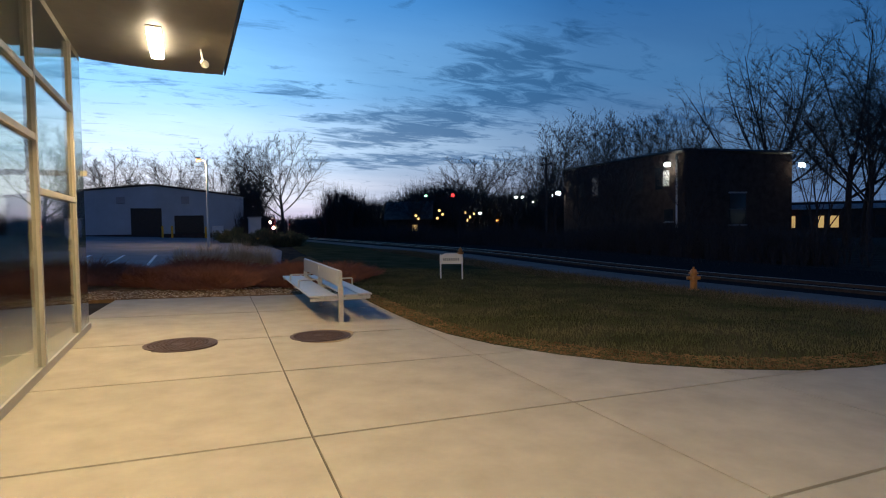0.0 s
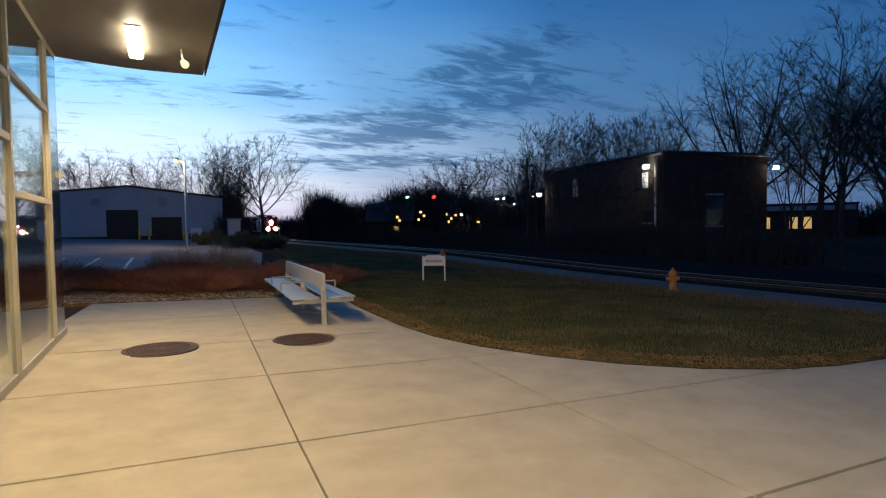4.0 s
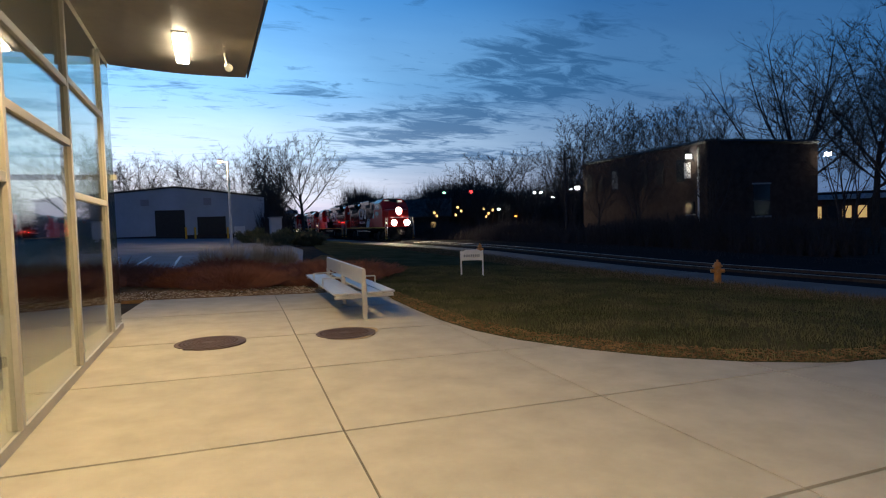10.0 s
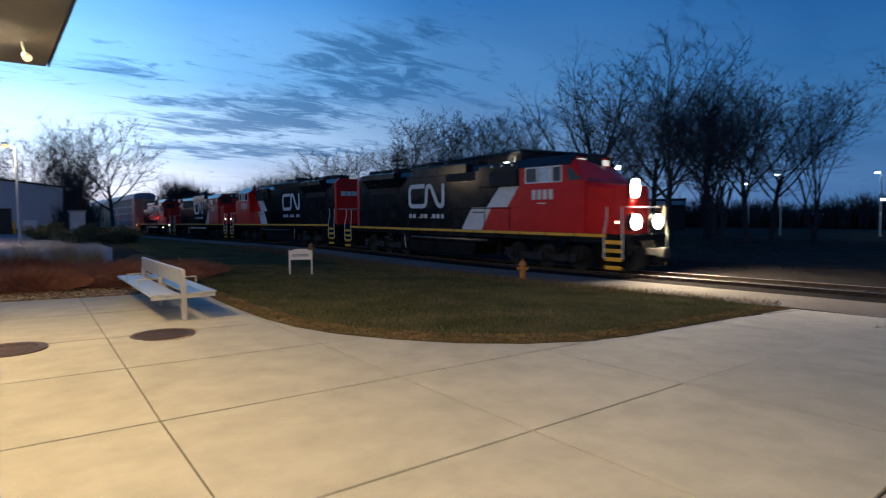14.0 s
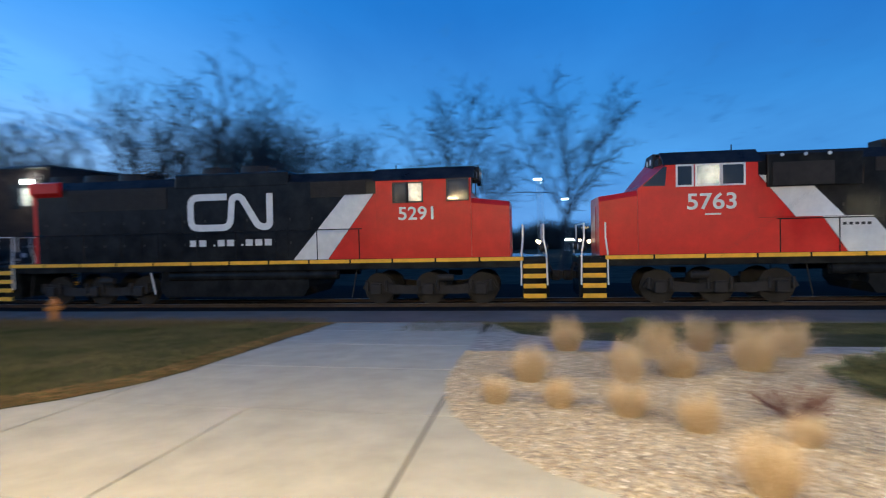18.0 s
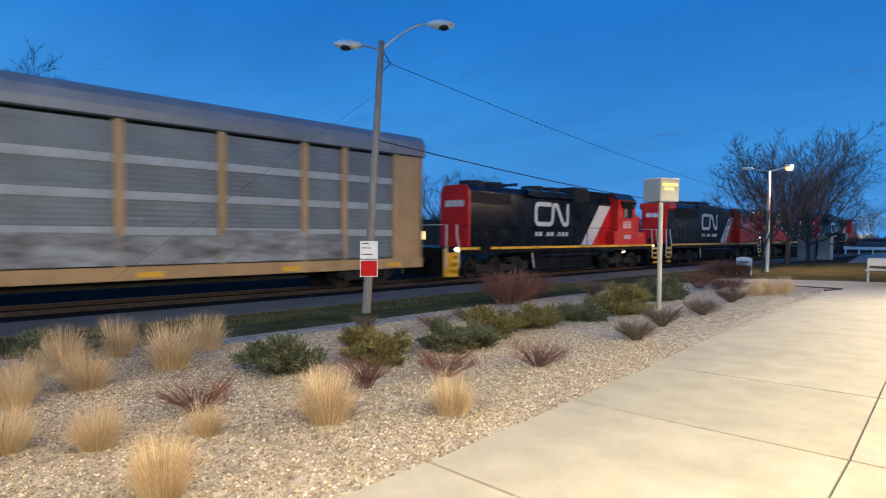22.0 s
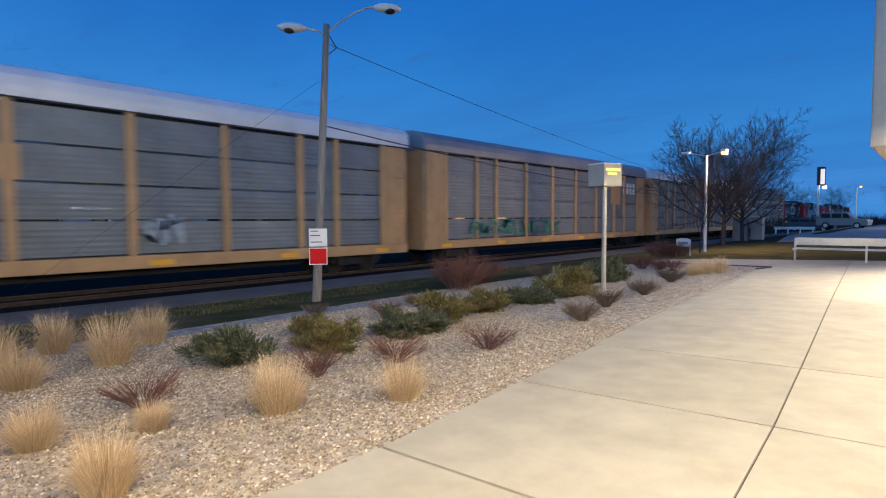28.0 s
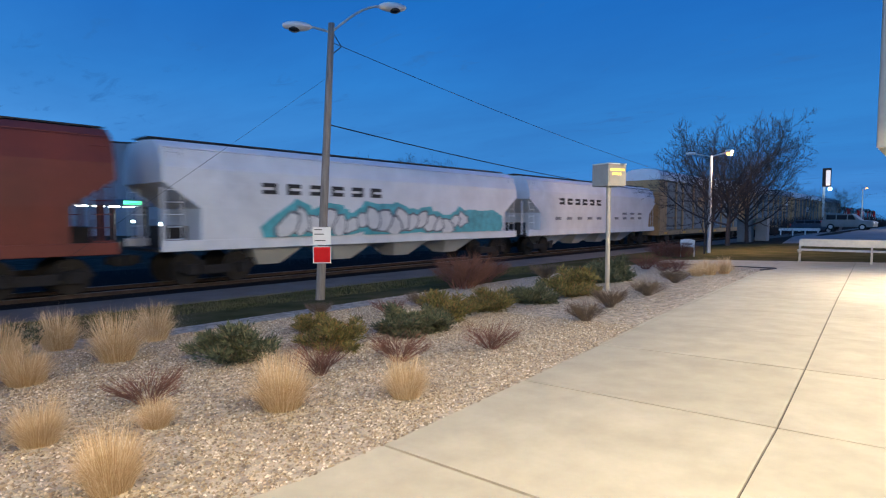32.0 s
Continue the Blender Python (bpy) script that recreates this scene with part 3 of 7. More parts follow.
for sx in (-0.2, 0.2):
    for sy in (-0.2, 0.2):
        part("leg", rod(B(), (sx, sy, 0), (sx, sy, 0.42), 0.018), DARK, seat)

# canopy: a thin wing whose soffit dips and lifts towards the outer edge
bm = B()
NX = 14
top, bot = [], []
cols = []
for i in range(NX + 1):
    f = i / NX
    x = WX - 0.02 + f * 1.98
    zb = 4.06 - 0.035 * math.sin(f * math.pi) - 0.065 * f
    cols.append((x, zb))
for y in (-4.2, 10.80):
    bot.append([bm.verts.new((x, y, z)) for x, z in cols])
    top.append([bm.verts.new((x, y, z + 0.30 - 0.19 * (x - WX) / 2)) for x, z in cols])
for i in range(NX):
    bm.faces.new((bot[0][i], bot[0][i + 1], bot[1][i + 1], bot[1][i]))
    bm.faces.new((top[0][i], top[1][i], top[1][i + 1], top[0][i + 1]))
    for k in (0, 1):
        bm.faces.new((bot[k][i], bot[k][i + 1], top[k][i + 1], top[k][i]))
for i in (0, NX):
    bm.faces.new((bot[0][i], bot[1][i], top[1][i], top[0][i]))
bmesh.ops.recalc_face_normals(bm, faces=bm.faces[:])
canopy = setting("canopy", bm, SOFFIT, "curved metal entrance canopy with a grey soffit")
part("trim", box(B(), 0.932, 0.952, -4.2, 10.81, 3.988, 4.12, 0.004), DARK, canopy)
for cy in CANOPY_Y:
    f = thing("canopy_light", Matrix.Translation((0.0, cy, 3.97)), "lit white wraparound light fixture under the canopy", "light fixture", "canopy lights")
    part("base", box(B(), -0.09, 0.09, -0.62, 0.62, 0.0, 0.05, 0.01), WHITE, f)
    bm = B()
    box(bm, -0.085, 0.085, -0.60, 0.60, -0.07, 0.0, 0.03)
    part("diffuser", bm, TUBE, f, "glowing white diffuser")
    s = thing("security_light", Matrix.Translation((0.55, cy + 0.2, 4.02)), "small white bullet light on the canopy soffit", "light fixture")
    part("stem", rod(B(), (0, 0, -0.02), (0.03, -0.02, -0.20), 0.014), WHITE, s)
    part("head", rod(B(), (0.03, 0.03, -0.19), (0.05, -0.08, -0.25), 0.04, 0.055, 12), WHITE, s)

# fixtures for the added wall lamps, out of view
for cy in ADDED_WALL_Y:
    f = thing("added_wall_light", Matrix.Translation((WX, cy, 3.30)), "unseen box-shaped wall light added to light the plaza", "light fixture", "wall lights")
    part("bracket", box(B(), 0.0, 0.10, -0.08, 0.08, -0.05, 0.05), DARK, f)
    part("diffuser", box(B(), 0.08, 0.24, -0.20, 0.20, -0.06, 0.10, 0.02), TUBE, f, "glowing diffuser")

# upper corner of the clad block at the south end
# fixtures for the lamps added under this block, none in view
for cy in ADDED_SOFFIT_Y:
    f = thing("added_soffit_light", Matrix.Translation((0.55, cy, 2.95)), "unseen round light added under the block for the far plaza", "light fixture", "soffit lights")
    part("rim", rod(B(), (0, 0, -0.05), (0, 0, 0.0), 0.16, None, 20), STEEL, f)
    part("lens", rod(B(), (0, 0, -0.065), (0, 0, -0.051), 0.13, None, 20), TUBE, f, "lit lens")
blk = setting("wall_upper", box(B(), -4.0, 1.18, -20, -14.3, 2.95, 9.0), FRAME, "beige ribbed metal cladding of the upper block")
for k in range(14):
    part("rib", box(B(), 1.18, 1.22, -19.9 + k * 0.41, -19.8 + k * 0.41, 2.97, 8.98), FRAME, blk)
    if k < 12:
        part("rib", box(B(), -3.9 + k * 0.42, -3.8 + k * 0.42, -14.3, -14.26, 2.97, 8.98), FRAME, blk)
part("column", box(B(), -1.6, -1.0, -19.5, -18.9, -0.1, 2.95), FRAME, blk)

# ---- the train: every car stands on the rails at its own origin, its near side towards the plaza is -x ----


def bars(bm, y0, y1, z0, z1, n, x, depth=0.012, gap=0.35):
    w = (y1 - y0) / n
    for i in range(n):
        box(bm, x - depth, x, y0 + i * w + w * gap / 2, y0 + (i + 1) * w - w * gap / 2, z0, z1)
    return bm


def text(name, body, size, parent, at, turn, mat):
    c = bpy.data.curves.new(name, "FONT")
    c.body, c.size, c.extrude, c.align_x, c.align_y, c.offset = body, size, 0.004, "CENTER", "CENTER", 0.014 * size
    o = new("tmp_text", c)
    dg = bpy.context.evaluated_depsgraph_get()
    me = bpy.data.meshes.new_from_object(o.evaluated_get(dg))
    bpy.data.objects.remove(o)
    me.materials.clear()
    me.materials.append(mat)
    p = new(name, me)
    p.parent = parent
    p.matrix_local = Matrix.Translation(at) @ turn
    return p


SIDE = {-1: pose(0, 0, 0, 90, 0, -90), 1: pose(0, 0, 0, 90, 0, 90)}


def ribbon(bm, pts, w, x, depth):
    """A flat stroke of even width along points (y, z), mitred at the bends."""
    P = [Vector(p) for p in pts]
    left, right = [], []
    for i, p in enumerate(P):
        d0 = (p - P[i - 1]).normalized() if i else None
        d1 = (P[i + 1] - p).normalized() if i < len(P) - 1 else None
        d0, d1 = d0 or d1, d1 or d0
        t_ = (d0 + d1).normalized()
        n = Vector((-t_.y, t_.x)) * (w / 2) / max(0.5, t_.dot(d0))
        left.append(p + n)
        right.append(p - n)
    lv = [[bm.verts.new((xx, q.x, q.y)) for q in side] for xx in (x - depth, x) for side in (left, right)]
    fs = []
    for i in range(len(P) - 1):
        a, b, c, d = lv
        fs += [bm.faces.new((a[i], a[i + 1], b[i + 1], b[i])), bm.faces.new((c[i], d[i], d[i + 1], c[i + 1])), bm.faces.new((a[i], c[i], c[i + 1], a[i + 1])), bm.faces.new((b[i], b[i + 1], d[i + 1], d[i]))]
    for i in (0, -1):
        fs.append(bm.faces.new((lv[0][i], lv[1][i], lv[3][i], lv[2][i])))
    bmesh.ops.recalc_face_normals(bm, faces=fs)
    return bm


WHEEL_ME = None


def truck(car, y, axles, spread):
    global WHEEL_ME
    if WHEEL_ME is None:
        bm = B()
        rod(bm, (-0.07, 0, 0), (0.07, 0, 0), 0.50, None, 24)
        rod(bm, (-0.10, 0, 0), (-0.07, 0, 0), 0.16, None, 12)
        rod(bm, (0.02, 0, 0), (0.06, 0, 0), 0.53, None, 24)
        WHEEL_ME = mesh_of("wheel", bm, UNDER)
    half = spread * (axles - 1) / 2
    for sx in (-1, 1):
        bm = B()
        prism(bm, [(-half - 0.5, 0.52), (-half - 0.35, 0.78), (-half * 0.5, 0.62), (half * 0.5, 0.62), (half + 0.35, 0.78), (half + 0.5, 0.52), (half + 0.2, 0.40), (half * 0.55, 0.34), (-half * 0.55, 0.34), (-half - 0.2, 0.40)], sx * 1.10 - 0.06, sx * 1.10 + 0.06)
        for i in range(axles):
            ya = -half + i * spread
            box(bm, sx * 1.22 - 0.10, sx * 1.22 + 0.10, ya - 0.17, ya + 0.17, 0.34, 0.68, 0.02)
            rod(bm, (sx * 1.2, ya - 0.32, 0.45), (sx * 1.2, ya - 0.32, 0.80), 0.06)
            rod(bm, (sx * 1.2, ya + 0.32, 0.45), (sx * 1.2, ya + 0.32, 0.80), 0.06)
        o = part("truck_frame", bm, UNDER, car)
        o.location = (0, y, 0)
    for i in range(axles):
        for sx in (-1, 1):
            o = part("wheel", WHEEL_ME, UNDER, car)
            o.location = (sx * 0.76, y - half + i * spread, 0.50)


def coupler(car, y, s):
    bm = B()
    box(bm, -0.12, 0.12, min(y, y + s * 0.75), max(y, y + s * 0.75), 0.72, 0.98, 0.03)
    box(bm, -0.20, 0.20, min(y + s * 0.5, y + s * 0.8), max(y + s * 0.5, y + s * 0.8), 0.66, 1.02, 0.05)
    part("coupler", bm, UNDER, car)


def rounded(pts, r, n=4):
    """The same open line with its corners rounded."""
    out = [pts[0]]
    for a, b, c in zip(pts, pts[1:], pts[2:]):
        a, b, c = Vector(a), Vector(b), Vector(c)
        d0, d1 = (a - b), (c - b)
        k = min(r, d0.length * 0.49, d1.length * 0.49)
        p, q = b + d0.normalized() * k, b + d1.normalized() * k
        for i in range(n + 1):
            s_ = i / n
            out.append(tuple(p * (1 - s_) ** 2 + b * 2 * s_ * (1 - s_) + q * s_ ** 2))
    return out + [pts[-1]]


# per class: length, cab front and rear, cab top, nose front and top, hood end and top, mark centre, white band top and foot
CLASSES = {
    "low": dict(L=20.1, cab0=-6.75, cab1=-4.62, ct=4.66, nose=-8.22, nt=3.44, nw=1.05, end=8.02, top=4.43, mark=1.46, zt=3.86, bt=(-4.66, -3.36), bb=(-2.61, -1.42), num=0.62, red=0.12),
    "flat": dict(L=19.7, cab0=-7.46, cab1=-4.40, ct=4.42, nose=-8.66, nt=3.40, nw=1.40, end=8.62, top=4.44, mark=0.93, zt=3.66, bt=(-4.20, -3.20), bb=(-2.58, -1.35), num=0.58, red=0.15),
    "wide": dict(L=20.3, cab0=-8.40, cab1=-5.02, ct=4.58, nose=-9.50, nt=3.46, nw=1.42, end=9.45, top=4.56, mark=2.25, zt=3.50, bt=(-4.56, -3.32), bb=(-3.30, -1.95), num=0.66, red=0.30),
}


def loft(bm, q0, y0, q1, y1):
    a = [bm.verts.new((x, y0(z) if callable(y0) else y0, z)) for x, z in q0]
    b = [bm.verts.new((x, y1(z) if callable(y1) else y1, z)) for x, z in q1]
    n = len(a)
    fs = [bm.faces.new(a), bm.faces.new(b)]
    for i in range(n):
        fs.append(bm.faces.new((a[i], a[(i + 1) % n], b[(i + 1) % n], b[i])))
    bmesh.ops.recalc_face_normals(bm, faces=fs)
    return bm


def span(a, b):
    return (min(a, b), max(a, b))


def locomotive(label, number, kind, lit):
    """A diesel road switcher, its nose towards -y."""
    car = thing("locomotive", Matrix(), label, "locomotive", "locomotives of the train")
    K = CLASSES[kind]
    L, cab0, cab1, ct, top, hood_end = K["L"], K["cab0"], K["cab1"], K["ct"], K["top"], K["end"]
    f, r = -L / 2, L / 2
    dk, hw = 1.50, 0.94
    wide = kind == "wide"
    # frame, walkway and the yellow edge, plate by plate
    part("underframe", box(B(), -1.45, 1.45, f + 0.3, r - 0.3, dk - 0.32, dk - 0.04, 0.02), BLACKPAINT, car)
    part("walkway", box(B(), -1.52, 1.52, f + 0.75, r - 0.75, dk - 0.04, dk + 0.02), BLACKPAINT, car)
    n = 13
    for i in range(n):
        y0, w = f + 0.75 + i * (L - 1.5) / n, (L - 1.5) / n
        for sx in (-1, 1):
            if kind == "low" and i == n - 2:
                w *= 0.45
            part("sill_stripe", box(B(), sx * 1.525 - 0.006, sx * 1.525 + 0.006, y0 + 0.03, y0 + w - 0.03, dk - 0.105, dk + 0.01), YELLOW, car, "yellow edge stripe")
    bm = B()
    prism(bm, [(-2.0, 1.18), (3.3, 1.18), (3.4, 0.6), (3.2, 0.30), (-1.8, 0.30), (-2.0, 0.6)], -1.32, 1.32)
    part("fuel_tank", bm, BLACKPAINT, car, "black fuel tank")
    for sx in (-1, 1):
        part("air_reservoir", rod(B(), (sx * 1.25, -3.0, 1.02), (sx * 1.25, 3.0, 1.02), 0.17, None, 16), BLACKPAINT, car)
        part("filler_pipe", rod(B(), (sx * 1.36, 3.55, 0.40), (sx * 1.36, 3.7, 1.15), 0.03, None, 8), WHITEPAINT, car)
    for ty in (-6.0, 6.0):
        truck(car, ty, 3, 1.72)
        for sx in (-1, 1):
            part("brake_cylinder", rod(B(), (sx * 1.30, ty - 0.85, 0.88), (sx * 1.30, ty - 0.35, 0.88), 0.11, None, 12), UNDER, car)
            part("sand_pipe", rod(B(), (sx * 1.30, ty + 2.35, 1.15), (sx * 1.24, ty + 2.55, 0.25), 0.025, None, 6), UNDER, car)
    # long hood with a chamfered roof, its end red
    prof = [(-hw, dk), (hw, dk), (hw, top - 0.30), (hw - 0.26, top), (-hw + 0.26, top), (-hw, top - 0.30)]
    rd = hood_end - K["red"]
    part("long_hood", loft(B(), prof, cab1, prof, rd), BLACKPAINT, car, "black engine hood")
    part("hood_end", loft(B(), prof, rd, prof, hood_end), REDPAINT, car, "red end of the engine hood")
    nd_ = 15
    d0, d1 = cab1 + 0.9, rd - 0.3
    dw = (d1 - d0) / nd_
    for i in range(nd_):
        for sx in (-1, 1):
            door = part("hood_door", box(B(), sx * hw - 0.012, sx * hw + 0.012, d0 + i * dw + 0.025, d0 + (i + 1) * dw - 0.025, dk + 0.12, dk + 1.72, 0.004), BLACKPAINT, car)
            for zz in (dk + 0.55, dk + 1.35):
                part("latch", box(B(), *span(sx * (hw + 0.010), sx * (hw + 0.030)), d0 + (i + 0.9) * dw - 0.02, d0 + (i + 0.9) * dw + 0.02, zz, zz + 0.09), UNDER, door)
    grilles = {"low": ((4.95, 7.8, 3.55, 4.12),), "flat": ((3.3, 7.2, 3.36, 4.12), (-3.9, -2.0, 3.6, 4.12)), "wide": ((4.9, 7.9, 3.4, 4.2), (-1.6, 0.6, 3.85, 4.25))}[kind]
    for (g0, g1, z0, z1) in grilles:
        for sx in (-1, 1):
            bm = box(B(), sx * hw - 0.02, sx * hw + 0.02, g0, g1, z0, z1)
            k = z0 + 0.04
            while k < z1 - 0.03:
                box(bm, sx * (hw + 0.018) - 0.016, sx * (hw + 0.018) + 0.016, g0, g1, k, k + 0.03)
                k += 0.07
            part("radiator_grille", bm, UNDER, car, "dark louvred grille")
    if kind == "low":
        # drip awning over the brake grids, intake block behind the cab
        for sx in (-1, 1):
            bm = B()
            vs = [(0.90, 4.46), (1.20, 4.36), (1.20, 4.10), (0.93, 3.98)]
            loft(bm, [(sx * x, z) for x, z in vs], -0.40, [(sx * x, z) for x, z in vs], 3.88)
            part("grid_housing", bm, BLACKPAINT, car, "flared black housing under the roof edge")
        part("intake_housing", box(B(), -1.02, 1.02, -1.99, -0.54, 3.95, 4.80, 0.05), UNDER, car)
        part("equipment_block", box(B(), -1.06, 1.06, -4.40, -2.02, 3.92, 4.66, 0.05), BLACKPAINT, car)
        fans = ((6.85, 0.0), (5.45, 0.0), (2.0, 0.03), (0.62, 0.03))
    elif kind == "flat":
        part("roof_blister", box(B(), -0.95, 0.95, -1.2, 3.0, top - 0.42, top + 0.10, 0.06), BLACKPAINT, car)
        for sx in (-1, 1):
            bm = B()
            vs = [(0.90, 4.46), (1.12, 4.40), (1.12, 4.05), (0.93, 3.90)]
            loft(bm, [(sx * x, z) for x, z in vs], 7.45, [(sx * x, z) for x, z in vs], hood_end - 0.02)
            part("corner_flare", bm, REDPAINT, car)
        fans = ((7.9, 0.0), (6.5, 0.0), (5.1, 0.0), (1.8, 0.10), (0.3, 0.10))
    else:
        for sx in (-1, 1):
            vs = [(0.90, 4.62), (1.42, 4.50), (1.42, 4.22), (0.95, 3.72)]
            part("radiator_wing", loft(B(), [(sx * x, z) for x, z in vs], 4.6, [(sx * x, z) for x, z in vs], 8.0), BLACKPAINT, car, "overhanging black radiator wing")
            # window-like intake behind the cab, and the equipment step box
            part("intake_screen", box(B(), sx * 1.10 - 0.03, sx * 1.10 + 0.03, -4.47, -2.79, 3.50, 4.18), UNDER, car, "black intake screen")
            part("intake_box", box(B(), *span(sx * 0.90, sx * 1.08), -4.6, -2.0, 3.46, 4.45, 0.03), BLACKPAINT, car)
            # three small reflections under the roof edge, drawn as white discs
            for k in range(3):
                part("marker_cap", rod(B(), (sx * 1.0, -4.2 + k * 0.65, 4.40), (sx * 1.12, -4.2 + k * 0.65, 4.40), 0.05, None, 10), WHITEPAINT, car)
            x0, x1 = span(sx * 0.9, sx * 1.46)
            part("step_box", prism(B(), [(cab1, dk + 0.02), (-2.62, dk + 0.02), (-3.28, 2.54), (cab1, 2.54)], x0, x1), REDPAINT, car, "red part of the side box")
            part("step_box", prism(B(), [(-2.60, dk + 0.02), (-1.19, dk + 0.02), (-1.96, 2.54), (-3.26, 2.54)], x0, x1), WHITEPAINT, car, "white slanted part of the side box")
            part("step_box", prism(B(), [(-1.17, dk + 0.02), (-0.6, dk + 0.02), (-0.6, 2.54), (-1.94, 2.54)], x0, x1), BLACKPAINT, car)
            bm = B()
            for k in range(5):
                box(bm, sx * 1.468 - 0.006, sx * 1.468 + 0.006, -2.75 + k * 0.16, -2.65 + k * 0.16, 2.28, 2.36)
            part("lettering", bm, INK, car)
        part("roof_blister", box(B(), -0.95, 0.95, -1.0, 3.6, top - 0.42, top + 0.16, 0.06), BLACKPAINT, car)
        fans = ((8.3, 0.02), (7.0, 0.02), (5.7, 0.02), (2.4, 0.16), (0.9, 0.16))
    for fy, up_ in fans:
        part("roof_fan", rod(B(), (0, fy, top + up_ - 0.02), (0, fy, top + up_ + 0.26), 0.66, 0.60, 24), UNDER, car)
    part("exhaust_stack", box(B(), -0.35, 0.35, cab1 + 3.9, cab1 + 4.4, top - 0.05, top + 0.28, 0.02), UNDER, car)
    bm = B()
    rod(bm, (-0.55, 4.4, top + 0.16), (0.55, 4.4, top + 0.16), 0.03)
    rod(bm, (0, 4.4, top - 0.02), (0, 4.4, top + 0.18), 0.035)
    for k in (-0.5, -0.2, 0.2, 0.5):
        rod(bm, (k, 4.4, top + 0.22), (k, 4.4 - 0.42 * (1 if k < 0.3 else -1), top + 0.24), 0.035, 0.09, 10)
    part("horn", bm, UNDER, car)
    # cab
    cw = 1.50
    slope = 0.84 if wide else 0.0
    q = [(-cw, dk), (cw, dk), (cw, 3.50), (cw, ct - 0.38), (cw - 0.45, ct), (-cw + 0.45, ct), (-cw, ct - 0.38), (-cw, 3.50)]
    cabo = part("cab", loft(B(), q, (lambda z: cab0 + slope * max(0.0, min(1.0, (z - 3.5) / 0.7))), q, cab1), REDPAINT, car, "orange red cab")
    rq = [(-1.54, ct - 0.40), (-1.06, ct + 0.02), (1.06, ct + 0.02), (1.54, ct - 0.40), (1.46, ct - 0.42), (1.02, ct - 0.04), (-1.02, ct - 0.04), (-1.46, ct - 0.42)]
    part("cab_roof", loft(B(), rq, cab0 + slope - 0.10, rq, cab1 + 0.10), BLACKPAINT, cabo, "black cab roof")
    part("antenna", rod(B(), (0.2, cab1 - 0.3, ct), (0.2, cab1 - 0.3, ct + 0.30), 0.02, None, 6), UNDER, cabo)
    for sx in (-1, 1):
        X = sx * cw
        if kind == "low":
            wins = [(-5.76, -5.30, 3.20, 3.72), (-6.24, -5.80, 3.20, 3.72)]
            part("awning", prism(B(), [(-6.40, 3.74), (-5.20, 3.74), (-4.85, 4.18), (-6.66, 4.18)], *span(X - sx * 0.02, X + sx * 0.16)), BLACKPAINT, cabo, "black sun awning over the cab window")
            part("battery_box", box(B(), *span(sx * 1.0, sx * 1.53), -8.15, -4.17, dk + 0.02, 2.32, 0.02), REDPAINT, car, "red battery box along the walkway")
            for k in range(4):
                part("box_lid", box(B(), *span(sx * 1.52, sx * 1.542), -8.05 + k * 0.97, -7.15 + k * 0.97, 1.60, 2.25, 0.008), REDPAINT, car)
        elif kind == "flat":
            wins = [(-5.90, -5.46, 3.34, 3.90), (-5.42, -5.00, 3.34, 3.90), (-7.36, -6.74, 3.36, 3.98)]
        else:
            wins = [(-7.26, -6.86, 3.56, 4.12), (-6.72, -6.08, 3.56, 4.12), (-6.00, -5.42, 3.56, 4.12)]
            part("side_windshield", prism(B(), [(cab0 + 0.12, 3.56), (-7.62, 3.56), (-7.56, 4.12), (cab0 + 0.74, 4.12)], *span(X - sx * 0.02, X + sx * 0.012)), CABGLASS, cabo, "slanted glass of the windshield")
        for i, (a, b, z0, z1) in enumerate(wins):
            pale = WHITEPAINT if wide else DARK
            for (fa, fb, fz0, fz1) in ((a - 0.05, b + 0.05, z0 - 0.05, z0), (a - 0.05, b + 0.05, z1, z1 + 0.05), (a - 0.05, a, z0, z1), (b, b + 0.05, z0, z1)):
                part("window_frame", box(B(), *span(X - sx * 0.02, X + sx * 0.035), fa, fb, fz0, fz1), pale, cabo)
            part("cab_window", box(B(), *span(X - sx * 0.02, X + sx * 0.012), a, b, z0, z1), PALEWIN if (i % 2 == (1 if kind == "wide" else 0)) and not (kind == "flat" and i == 2) else CABGLASS, cabo)
        wy = cab0 + slope * 0.5
        part("windshield", prism(B(), [(cab0 + (0.06 * slope) - 0.03, 3.55), (cab0 + slope * 0.86 - 0.03, 4.10), (cab0 + slope * 0.86 + 0.02, 4.10), (cab0 + 0.06 * slope + 0.02, 3.55)], sx * 0.72 - 0.55, sx * 0.72 + 0.55), CABGLASS, cabo)
        part("number_board", box(B(), sx * 0.75 - 0.28, sx * 0.75 + 0.28, cab0 + slope - 0.14, cab0 + slope, ct - 0.36, ct - 0.14, 0.01), HEADBOARD if lit else DARK, cabo)
    # nose
    nw, nt, n0 = K["nw"], K["nt"], K["nose"]
    q1 = [(-nw, dk), (nw, dk), (nw, nt - 0.16), (nw - 0.16, nt), (-nw + 0.16, nt), (-nw, nt - 0.16)]
    k_ = 0.80 if wide else 0.97
    q0 = [(x * k_, z - (0.14 if z > 3 and kind != "low" else 0)) for x, z in q1]
    part("short_hood", loft(B(), q0, n0, q1, cab0 + 0.01), REDPAINT, car, "orange red nose")
    part("nose_door", box(B(), -0.35, 0.35, n0 - 0.02, n0 + 0.01, dk + 0.1, dk + 1.55, 0.008), REDPAINT, car)
    hm = HEAD if lit else WHITE
    part("lamp_housing", box(B(), -0.52, 0.52, cab0 + slope - 0.20, cab0 + slope + 0.3, ct - 0.40, ct + 0.06, 0.02), DARK, cabo)
